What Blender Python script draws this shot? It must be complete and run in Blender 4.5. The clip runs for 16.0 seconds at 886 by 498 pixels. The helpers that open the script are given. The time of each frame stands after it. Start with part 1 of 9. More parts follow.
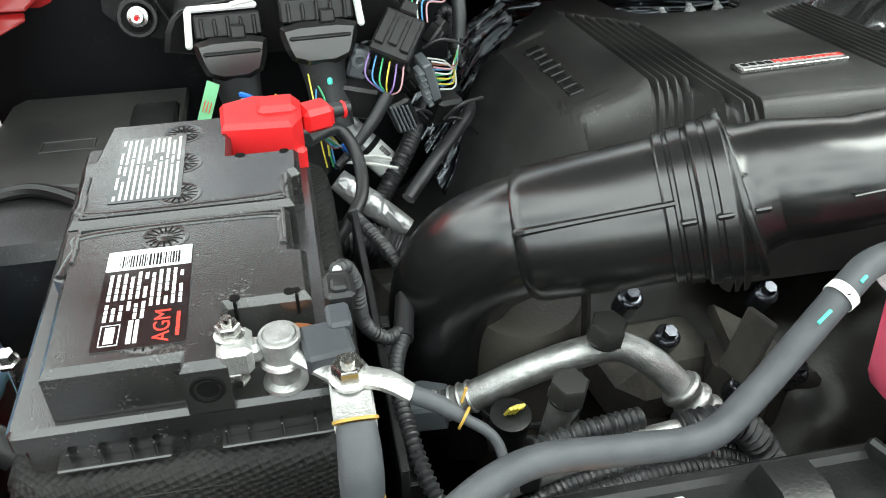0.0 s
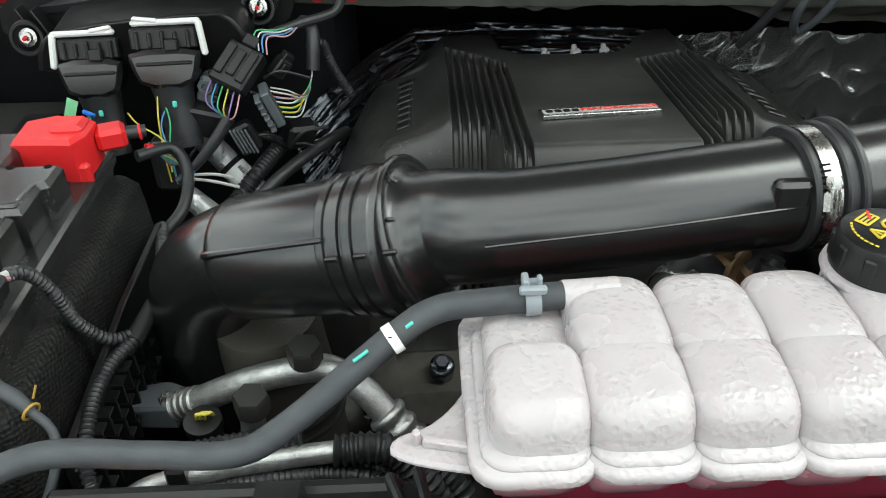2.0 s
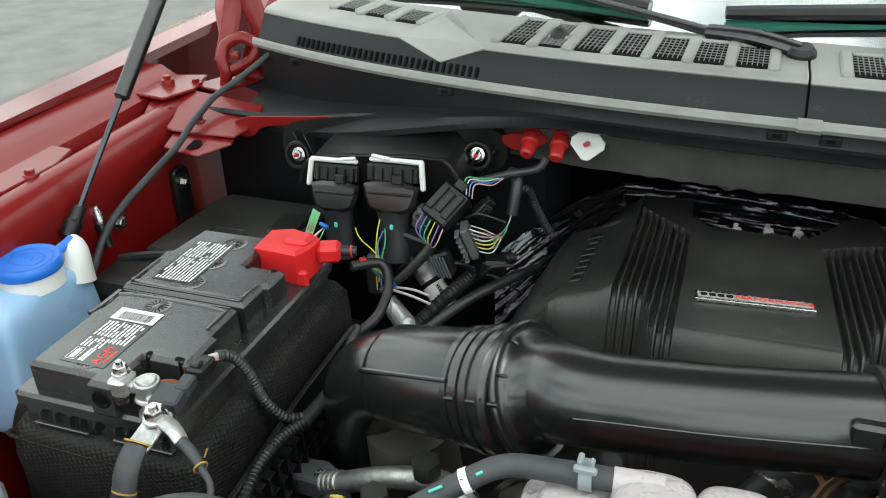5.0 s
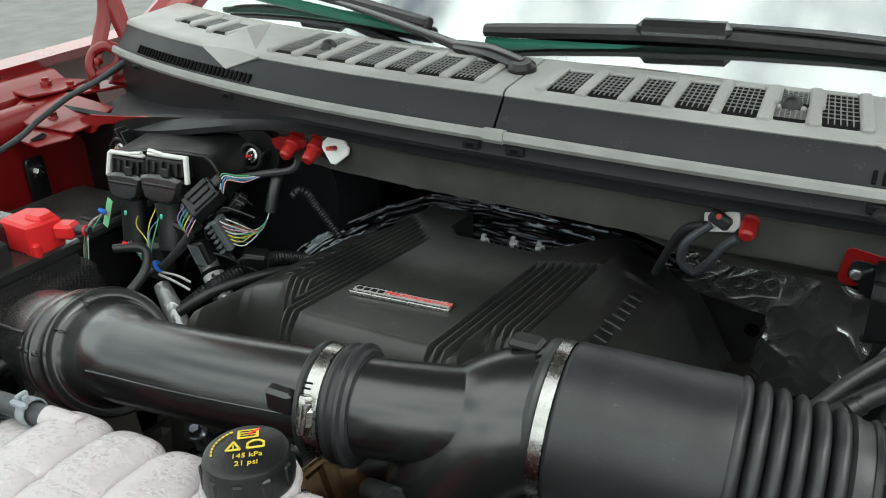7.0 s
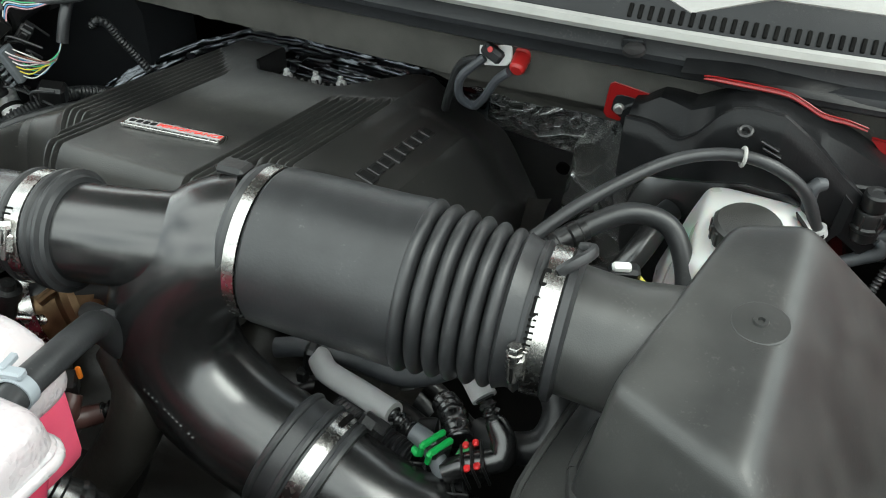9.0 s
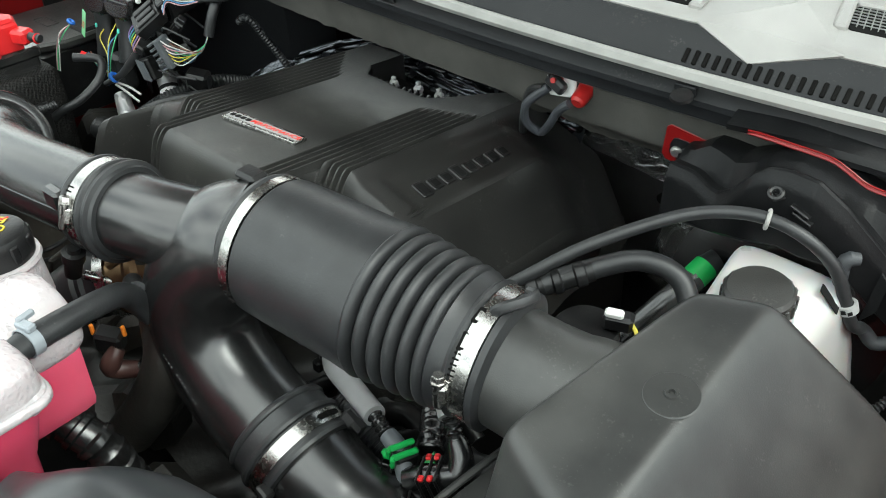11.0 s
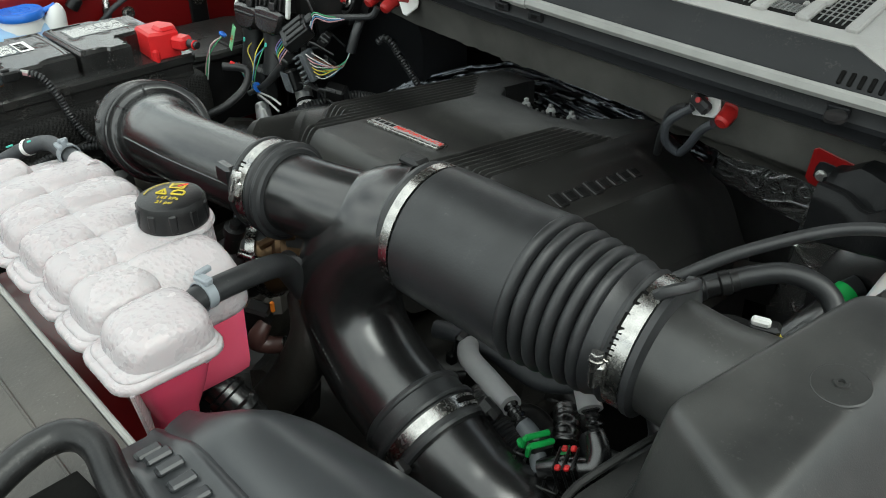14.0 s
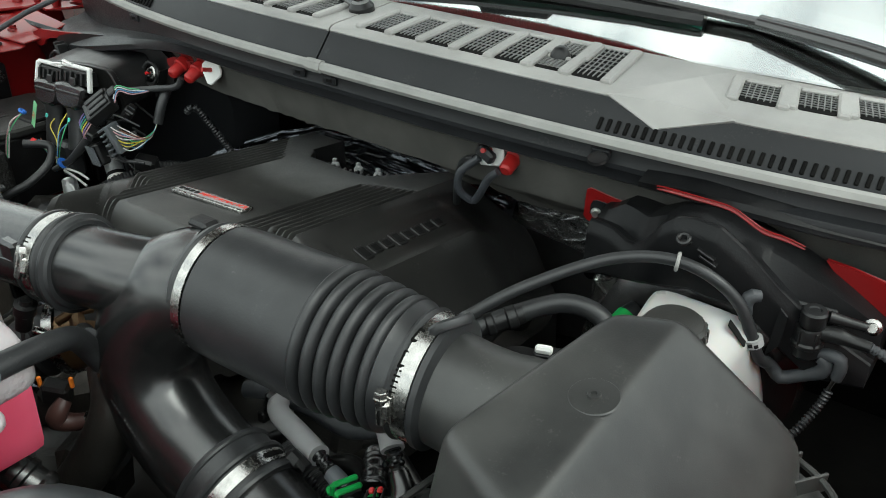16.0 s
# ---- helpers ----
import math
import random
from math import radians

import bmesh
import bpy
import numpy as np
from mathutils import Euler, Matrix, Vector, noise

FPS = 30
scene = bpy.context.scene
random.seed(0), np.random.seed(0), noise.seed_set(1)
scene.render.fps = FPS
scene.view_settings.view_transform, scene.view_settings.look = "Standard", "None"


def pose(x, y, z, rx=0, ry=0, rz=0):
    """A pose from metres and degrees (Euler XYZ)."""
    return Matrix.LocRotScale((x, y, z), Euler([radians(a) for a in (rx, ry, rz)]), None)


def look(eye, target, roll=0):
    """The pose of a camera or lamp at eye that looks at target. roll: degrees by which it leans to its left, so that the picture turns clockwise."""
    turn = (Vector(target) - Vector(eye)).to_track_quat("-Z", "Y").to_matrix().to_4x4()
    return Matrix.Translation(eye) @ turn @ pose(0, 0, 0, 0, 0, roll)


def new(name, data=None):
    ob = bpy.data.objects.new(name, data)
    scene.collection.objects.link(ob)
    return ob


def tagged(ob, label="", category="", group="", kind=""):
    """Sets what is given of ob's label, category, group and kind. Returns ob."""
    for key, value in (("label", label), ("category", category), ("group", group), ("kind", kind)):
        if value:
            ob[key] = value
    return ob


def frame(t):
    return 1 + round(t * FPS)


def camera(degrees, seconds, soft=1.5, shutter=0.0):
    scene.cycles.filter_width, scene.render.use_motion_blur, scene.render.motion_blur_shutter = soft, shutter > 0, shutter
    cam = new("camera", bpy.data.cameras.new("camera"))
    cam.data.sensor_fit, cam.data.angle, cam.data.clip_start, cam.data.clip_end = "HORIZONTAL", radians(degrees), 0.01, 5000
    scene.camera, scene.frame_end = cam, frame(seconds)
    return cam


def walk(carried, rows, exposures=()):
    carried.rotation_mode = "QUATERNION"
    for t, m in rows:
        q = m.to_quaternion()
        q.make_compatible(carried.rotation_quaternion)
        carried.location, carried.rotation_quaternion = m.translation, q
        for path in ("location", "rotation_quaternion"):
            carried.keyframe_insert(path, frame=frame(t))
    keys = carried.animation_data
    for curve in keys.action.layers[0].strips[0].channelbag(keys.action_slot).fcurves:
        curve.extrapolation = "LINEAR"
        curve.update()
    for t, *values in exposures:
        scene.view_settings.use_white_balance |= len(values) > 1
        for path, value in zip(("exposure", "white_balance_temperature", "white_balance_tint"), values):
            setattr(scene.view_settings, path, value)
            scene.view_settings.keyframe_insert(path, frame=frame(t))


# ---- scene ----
cam = camera(55.5, 16.0, 1.0)
PATH = [
    (0, (0.061, 0.008, 1.629), (0.368, 1.605, 0.465), -0.6),
    (0.5, (0.122, -0.016, 1.623), (0.422, 1.585, 0.463), -0.2),
    (1, (0.228, -0.03, 1.616), (0.434, 1.581, 0.449), -1.4),
    (1.5, (0.301, -0.051, 1.637), (0.393, 1.576, 0.478), -1.9),
    (2, (0.362, -0.059, 1.662), (0.382, 1.587, 0.526), -1.7),
    (2.5, (0.35, -0.048, 1.678), (0.264, 1.636, 0.603), -2.4),
    (3, (0.308, -0.056, 1.717), (0.083, 1.622, 0.652), -3.2),
    (3.5, (0.286, -0.071, 1.74), (-0.03, 1.598, 0.685), -3.4),
    (3.7, (0.297, -0.087, 1.751), (-0.043, 1.598, 0.729), -3.2),
    (5.8, (0.68, -0.114, 1.766), (-0.132, 1.497, 0.904), -2.5),
    (6, (0.742, -0.116, 1.749), (-0.111, 1.489, 0.915), -2.7),
    (6.5, (0.852, -0.051, 1.756), (-0.014, 1.541, 0.911), -2.3),
    (7, (0.952, 0.025, 1.731), (0.056, 1.595, 0.876), -2.2),
    (7.5, (1.012, 0.048, 1.717), (0.127, 1.611, 0.837), -1.5),
    (8, (1.048, 0.057, 1.712), (0.19, 1.565, 0.718), -1.2),
    (8.5, (1.083, 0.073, 1.711), (0.326, 1.573, 0.625), -0.1),
    (9, (1.1, 0.083, 1.716), (0.435, 1.569, 0.555), 0.7),
    (9.2, (1.106, 0.071, 1.726), (0.442, 1.549, 0.553), 0.7),
    (11.3, (1.284, 0.168, 1.76), (0.151, 1.329, 0.59), -1.8),
    (11.5, (1.304, 0.165, 1.742), (0.14, 1.3, 0.576), -1.8),
    (12, (1.354, 0.157, 1.723), (0.124, 1.233, 0.57), -1.8),
    (12.5, (1.309, 0.127, 1.72), (0.058, 1.19, 0.576), -1.3),
    (13, (1.224, 0.089, 1.738), (-0.019, 1.158, 0.593), -1.1),
    (13.5, (1.202, 0.076, 1.741), (-0.026, 1.166, 0.599), -0.6),
    (14, (1.242, 0.083, 1.727), (-0.008, 1.225, 0.663), -0.7),
    (14.5, (1.262, 0.067, 1.736), (0.092, 1.353, 0.747), 0.5),
    (15, (1.277, 0.086, 1.729), (0.156, 1.447, 0.785), 0.6),
    (15.5, (1.291, 0.091, 1.735), (0.202, 1.48, 0.795), 0.3),
    (16, (1.306, 0.098, 1.734), (0.256, 1.519, 0.796), 0.3),
]
EXPOSURE = [(0.0, 0.63), (0.7, 0.35), (1.5, -0.06), (2.4, -0.1), (3.0, 0.07), (3.5, 0.13), (6.0, -0.41), (7.0, -0.34), (7.5, -0.31), (8.0, -0.16), (9.0, 0.31), (10.0, 0.31), (11.5, 0.22), (12.5, 0.06), (13.5, -0.26), (14.5, -0.42), (16.0, -0.3)]
walk(cam, [(t, look(eye, target, roll)) for t, eye, target, roll in PATH], [(t, stops, 6400, -3) for t, stops in EXPOSURE])

# ---- light ----
def make_world():
    world = bpy.data.worlds.new("overcast_sky")
    scene.world = world
    world.use_nodes = True
    nt = world.node_tree
    nt.nodes.clear()
    out = nt.nodes.new("ShaderNodeOutputWorld")
    bg = nt.nodes.new("ShaderNodeBackground")
    sky = nt.nodes.new("ShaderNodeTexSky")
    sky.sky_type, sky.sun_disc = "NISHITA", False
    sky.sun_elevation, sky.sun_rotation = SUN_EL, SUN_ROT
    sky.air_density, sky.dust_density = 1.0, 2.0
    tc = nt.nodes.new("ShaderNodeTexCoord")
    mp = nt.nodes.new("ShaderNodeMapping")
    mp.inputs["Scale"].default_value = (1.0, 1.0, 2.2)
    nz = nt.nodes.new("ShaderNodeTexNoise")
    nz.inputs["Scale"].default_value, nz.inputs["Detail"].default_value = 3.2, 7.0
    ramp = nt.nodes.new("ShaderNodeValToRGB")
    ramp.color_ramp.elements[0].position, ramp.color_ramp.elements[1].position = 0.30, 0.56
    cloud = nt.nodes.new("ShaderNodeMix")
    cloud.data_type = "RGBA"
    cloud.inputs[7].default_value = (25.0, 25.0, 25.3, 1)
    nt.links.new(tc.outputs["Generated"], mp.inputs["Vector"])
    nt.links.new(mp.outputs["Vector"], nz.inputs["Vector"])
    nt.links.new(nz.outputs["Fac"], ramp.inputs["Fac"])
    nt.links.new(ramp.outputs["Color"], cloud.inputs[0])
    nt.links.new(sky.outputs["Color"], cloud.inputs[6])
    nt.links.new(cloud.outputs[2], bg.inputs["Color"])
    bg.inputs["Strength"].default_value = SKY
    nt.links.new(bg.outputs["Background"], out.inputs["Surface"])


SKY, SUN, SUN_EL, SUN_ROT = 0.12, 2.3, radians(58), radians(80)
make_world()
sun = new("sun", bpy.data.lights.new("sun", "SUN"))
sun.data.energy, sun.data.angle, sun.data.color = SUN, radians(40), (1.0, 0.985, 0.96)
sun.matrix_world = look((0.5 + 5 * math.sin(SUN_ROT) * math.cos(SUN_EL), 0.5 + 5 * math.cos(SUN_ROT) * math.cos(SUN_EL), 1.3 + 5 * math.sin(SUN_EL)), (0.5, 0.5, 1.3))


# ---- materials ----
def material(name, color, rough=0.5, metal=0.0, color2=None, scale=30.0, bump=0.0, bump_scale=400.0, var=0.5, rough_var=0.1, coat=0.0, spec=0.5, specks=0.0, **extra):
    """Principled surface with a coarse tone variation, fine relief and uneven gloss."""
    m = bpy.data.materials.new(name)
    m.use_nodes = True
    nt = m.node_tree
    b = nt.nodes["Principled BSDF"]
    tc = nt.nodes.new("ShaderNodeTexCoord")
    n1 = nt.nodes.new("ShaderNodeTexNoise")
    n1.inputs["Scale"].default_value, n1.inputs["Detail"].default_value = scale, 6.0
    nt.links.new(tc.outputs["Object"], n1.inputs["Vector"])
    ramp = nt.nodes.new("ShaderNodeValToRGB")
    ramp.color_ramp.elements[0].position, ramp.color_ramp.elements[1].position = 0.5 - var / 2, 0.5 + var / 2
    c2 = color2 or tuple(min(1, c * 1.25 + 0.004) for c in color)
    ramp.color_ramp.elements[0].color, ramp.color_ramp.elements[1].color = (*color, 1), (*c2, 1)
    nt.links.new(n1.outputs["Fac"], ramp.inputs["Fac"])
    if specks:
        n4 = nt.nodes.new("ShaderNodeTexNoise")
        n4.inputs["Scale"].default_value, n4.inputs["Detail"].default_value = 420.0, 2.0
        n5 = nt.nodes.new("ShaderNodeTexNoise")
        n5.inputs["Scale"].default_value, n5.inputs["Detail"].default_value = 30.0, 4.0
        nt.links.new(tc.outputs["Object"], n4.inputs["Vector"])
        nt.links.new(tc.outputs["Object"], n5.inputs["Vector"])
        add = nt.nodes.new("ShaderNodeMath")
        add.operation = "ADD"
        nt.links.new(n4.outputs["Fac"], add.inputs[0])
        nt.links.new(n5.outputs["Fac"], add.inputs[1])
        r2 = nt.nodes.new("ShaderNodeValToRGB")
        r2.color_ramp.elements[0].position, r2.color_ramp.elements[1].position = 0.60, 0.70
        half = nt.nodes.new("ShaderNodeMath")
        half.operation = "MULTIPLY"
        half.inputs[1].default_value = 0.5
        nt.links.new(add.outputs["Value"], half.inputs[0])
        nt.links.new(half.outputs["Value"], r2.inputs["Fac"])
        dust = nt.nodes.new("ShaderNodeMix")
        dust.data_type = "RGBA"
        dust.inputs[7].default_value = (0.30, 0.29, 0.27, 1)
        scale_dust = nt.nodes.new("ShaderNodeMath")
        scale_dust.operation = "MULTIPLY"
        scale_dust.inputs[1].default_value = specks
        nt.links.new(r2.outputs["Color"], scale_dust.inputs[0])
        nt.links.new(scale_dust.outputs["Value"], dust.inputs[0])
        nt.links.new(ramp.outputs["Color"], dust.inputs[6])
        nt.links.new(dust.outputs[2], b.inputs["Base Color"])
    else:
        nt.links.new(ramp.outputs["Color"], b.inputs["Base Color"])
    mr = nt.nodes.new("ShaderNodeMapRange")
    mr.inputs["To Min"].default_value, mr.inputs["To Max"].default_value = max(0.02, rough - rough_var), min(1, rough + rough_var)
    n2 = nt.nodes.new("ShaderNodeTexNoise")
    n2.inputs["Scale"].default_value, n2.inputs["Detail"].default_value = scale * 2.7, 4.0
    nt.links.new(tc.outputs["Object"], n2.inputs["Vector"])
    nt.links.new(n2.outputs["Fac"], mr.inputs["Value"])
    nt.links.new(mr.outputs["Result"], b.inputs["Roughness"])
    b.inputs["Metallic"].default_value = metal
    b.inputs["Specular IOR Level"].default_value = spec
    b.inputs["Coat Weight"].default_value = coat
    b.inputs["Coat Roughness"].default_value = 0.05
    for key, value in extra.items():
        b.inputs[key.replace("_", " ")].default_value = value
    if bump:
        n3 = nt.nodes.new("ShaderNodeTexNoise")
        n3.inputs["Scale"].default_value, n3.inputs["Detail"].default_value = bump_scale, 3.0
        nt.links.new(tc.outputs["Object"], n3.inputs["Vector"])
        bp = nt.nodes.new("ShaderNodeBump")
        bp.inputs["Strength"].default_value, bp.inputs["Distance"].default_value = bump, 0.001
        nt.links.new(n3.outputs["Fac"], bp.inputs["Height"])
        nt.links.new(bp.outputs["Normal"], b.inputs["Normal"])
    return m


PLASTIC = material("black_moulded_plastic", (0.006, 0.006, 0.0065), 0.34, color2=(0.016, 0.016, 0.0163), var=0.35, bump=0.2, spec=0.42, specks=0.12)
# dusty plastic, darkened to put the right flank's shade into its colour
SHADED_FLANK = material("shaded_dusty_black_plastic", (0.011, 0.011, 0.0108), 0.38, color2=(0.028, 0.0275, 0.026), scale=8, var=0.4, bump=0.25, bump_scale=800, specks=0.2)
RIBBED = material("ribbed_black_plastic", (0.007, 0.007, 0.0075), 0.36, color2=(0.017, 0.017, 0.017), var=0.4, bump=0.2, bump_scale=800, specks=0.1)
GLOSSY = material("smooth_black_plastic", (0.007, 0.007, 0.0073), 0.26, color2=(0.013, 0.013, 0.0133), spec=1.0, scale=5, rough_var=0.02, bump=0.03, bump_scale=900)
DUSTY = material("dusty_black_plastic", (0.019, 0.019, 0.0187), 0.36, color2=(0.047, 0.046, 0.043), scale=9, var=0.35, rough_var=0.12, bump=0.3, bump_scale=800, specks=0.25)
AIRBOX = material("satin_grey_plastic", (0.019, 0.0195, 0.0195), 0.37, color2=(0.052, 0.052, 0.050), scale=11, var=0.3, specks=0.10, bump=0.12, bump_scale=900)
RUBBER = material("black_rubber", (0.015, 0.0155, 0.0165), 0.40, color2=(0.030, 0.031, 0.033), scale=30, bump=0.12, specks=0.1)
HOSE = material("grey_rubber_hose", (0.035, 0.038, 0.043), 0.55, color2=(0.06, 0.063, 0.068), scale=60, bump=0.2, bump_scale=1500)
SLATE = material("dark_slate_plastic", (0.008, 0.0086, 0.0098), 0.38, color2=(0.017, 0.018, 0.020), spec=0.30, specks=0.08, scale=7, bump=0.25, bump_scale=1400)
# faded plastic, raised further to put the light on the top into colour
COWL = material("weathered_lit_grey_plastic", (0.27, 0.265, 0.254), 0.40, color2=(0.44, 0.432, 0.413), scale=8, bump=0.3, bump_scale=1400)
SEAL = material("grey_rubber_seal", (0.27, 0.27, 0.255), 0.6, color2=(0.36, 0.355, 0.34), scale=25, bump=0.2)
FELT = material("dark_grey_felt", (0.048, 0.0475, 0.044), 0.9, color2=(0.105, 0.1025, 0.094), scale=14, bump=0.6, bump_scale=900, spec=0.1)
RED = material("red_car_paint", (0.185, 0.006, 0.007), 0.33, color2=(0.24, 0.009, 0.010), scale=5, rough_var=0.06, coat=0.25, spec=0.35, bump=0.05, bump_scale=700)
GLOSSRED = material("glossy_red_car_paint", (0.185, 0.006, 0.007), 0.25, color2=(0.24, 0.009, 0.010), scale=5, coat=1.0, spec=0.8, bump=0.02, bump_scale=700, Coat_IOR=2.2)
CAPRED = material("dull_red_plastic", (0.34, 0.012, 0.012), 0.35, color2=(0.42, 0.02, 0.02), bump=0.08)
REDCAP = material("red_plastic", (0.62, 0.014, 0.018), 0.4, color2=(0.68, 0.02, 0.024), bump=0.08)
STEEL = material("zinc_steel", (0.38, 0.372, 0.355), 0.26, 1.0, color2=(0.56, 0.55, 0.53), scale=90, bump=0.1)
ALU = material("cast_aluminium", (0.38, 0.38, 0.37), 0.40, 0.85, color2=(0.62, 0.62, 0.61), scale=110, var=0.35, bump=0.5, bump_scale=600)
CAST = material("raw_casting", (0.04, 0.037, 0.033), 0.5, 0.3, color2=(0.13, 0.12, 0.105), scale=25, bump=0.5, bump_scale=300)
MAROON = material("dull_maroon_plastic", (0.045, 0.02, 0.018), 0.42, color2=(0.075, 0.036, 0.03), bump=0.1)
BRONZE = material("tarnished_bronze", (0.09, 0.055, 0.028), 0.36, 0.7, color2=(0.26, 0.165, 0.085), scale=40, bump=0.2)
WHITE = material("white_plastic", (0.72, 0.72, 0.70), 0.4, color2=(0.8, 0.8, 0.78), bump=0.05)
PAPER = material("white_label", (0.78, 0.78, 0.76), 0.5)
INK = material("black_label", (0.008, 0.008, 0.008), 0.7, spec=0.12)
LABEL = material("glossy_black_label", (0.008, 0.008, 0.008), 0.14, spec=0.9)
REDINK = material("red_print", (0.7, 0.03, 0.02), 0.45)
YELLOW = material("yellow_print", (0.52, 0.40, 0.03), 0.55)
TAPE = material("dull_yellow_tape", (0.34, 0.20, 0.03), 0.55, color2=(0.45, 0.29, 0.06), scale=60)
ORANGE = material("orange_print", (0.80, 0.22, 0.02), 0.5)
BLUE = material("blue_plastic", (0.02, 0.15, 0.62), 0.4, color2=(0.03, 0.18, 0.7), bump=0.05)
COPPER = material("copper_brown_washer", (0.35, 0.13, 0.05), 0.5, 0.3)
GRIME = material("oily_grey_casting", (0.007, 0.0066, 0.006), 0.4, color2=(0.022, 0.0205, 0.018), scale=20, bump=0.5, bump_scale=150, spec=0.4)
SCUFFED = material("scuffed_brown_grey_plastic", (0.040, 0.036, 0.031), 0.40, color2=(0.098, 0.088, 0.076), scale=9, bump=0.3, bump_scale=300, specks=0.25)
PLENUM = material("dull_black_plastic", (0.005, 0.0052, 0.0058), 0.36, color2=(0.011, 0.0113, 0.012), spec=0.2, bump=0.2, specks=0.05)
PANEL = material("dull_grey_sheet_metal", (0.10, 0.10, 0.10), 0.36, 0.6, color2=(0.17, 0.17, 0.17), scale=12, bump=0.15, specks=0.1)
# near-black base that puts the shade of depths, holes and slots into colour
DARK = material("near_black_depth_shade", (0.003, 0.003, 0.003), 0.7, color2=(0.008, 0.0078, 0.0072), scale=22, bump=0.5, bump_scale=120, spec=0.08)
RODSTEEL = material("dark_polished_steel", (0.08, 0.085, 0.1), 0.2, 0.8)
GREY = material("grey_plastic", (0.10, 0.11, 0.12), 0.45, color2=(0.13, 0.14, 0.15), bump=0.1)
SATIN = material("satin_slate_plastic", (0.030, 0.032, 0.035), 0.31, color2=(0.042, 0.044, 0.047), scale=6, rough_var=0.06, bump=0.04, bump_scale=1200)
SENSOR = material("slate_plastic", (0.032, 0.034, 0.038), 0.5, color2=(0.05, 0.055, 0.065), bump=0.2)
CLIPGREY = material("pale_blue_grey_plastic", (0.22, 0.245, 0.27), 0.4, color2=(0.28, 0.305, 0.33), bump=0.1)
GREEN = material("green_plastic", (0.018, 0.33, 0.065), 0.4)
ASPHALT = material("asphalt", (0.12, 0.117, 0.112), 0.9, color2=(0.19, 0.187, 0.18), scale=3.0, bump=0.6, bump_scale=160)
LINE = material("yellow_road_paint", (0.6, 0.42, 0.02), 0.8)
BATTERY = material("battery_case_plastic", (0.014, 0.014, 0.014), 0.21, color2=(0.034, 0.033, 0.032), scale=14, var=0.35, rough_var=0.09, spec=1.0, bump=0.10, bump_scale=900, specks=0.2)
FABRIC = material("perforated_black_fabric", (0.008, 0.008, 0.0078), 0.6, color2=(0.020, 0.0195, 0.0185), scale=18, bump=0.3, bump_scale=450, spec=0.22)
def weave(m):
    """Small regular holes across a cloth."""
    nt = m.node_tree
    b = nt.nodes["Principled BSDF"]
    tc = nt.nodes.new("ShaderNodeTexCoord")
    mp = nt.nodes.new("ShaderNodeMapping")
    mp.inputs["Rotation"].default_value = (0.4, 0.3, 0.78)
    v = nt.nodes.new("ShaderNodeTexVoronoi")
    v.inputs["Scale"].default_value, v.inputs["Randomness"].default_value = 260, 0.15
    bp = nt.nodes.new("ShaderNodeBump")
    bp.inputs["Strength"].default_value, bp.inputs["Distance"].default_value = 1.0, 0.0015
    nt.links.new(tc.outputs["Object"], mp.inputs["Vector"])
    nt.links.new(mp.outputs["Vector"], v.inputs["Vector"])
    nt.links.new(v.outputs["Distance"], bp.inputs["Height"])
    nt.links.new(bp.outputs["Normal"], b.inputs["Normal"])


weave(FABRIC)
WIRES = {n: material("wire_" + n, c, 0.45) for n, c in dict(white=(0.5, 0.5, 0.48), green=(0.06, 0.34, 0.14), blue=(0.07, 0.22, 0.42), yellow=(0.5, 0.42, 0.05), violet=(0.22, 0.14, 0.34), brown=(0.2, 0.08, 0.05), pink=(0.45, 0.25, 0.27)).items()}
TAG = material("pale_green_tag", (0.22, 0.55, 0.28), 0.6)
# rubber whose green stands in for the edge's reflection in the glass
BLADE = material("green_reflection_rubber", (0.02, 0.12, 0.08), 0.4)
MARK = material("turquoise_paint_mark", (0.1, 0.55, 0.45), 0.6)
LIGHTGREY = material("pale_grey_hose", (0.33, 0.33, 0.33), 0.5, color2=(0.4, 0.4, 0.4), bump=0.1)


def glass(name, color, rough, ior=1.45):
    m = bpy.data.materials.new(name)
    m.use_nodes = True
    b = m.node_tree.nodes["Principled BSDF"]
    b.inputs["Base Color"].default_value = (*color, 1)
    b.inputs["Transmission Weight"].default_value = 1.0
    b.inputs["Roughness"].default_value, b.inputs["IOR"].default_value = rough, ior
    return m


GLASS = glass("windscreen_glass", (0.75, 0.85, 0.82), 0.0, 3.9)


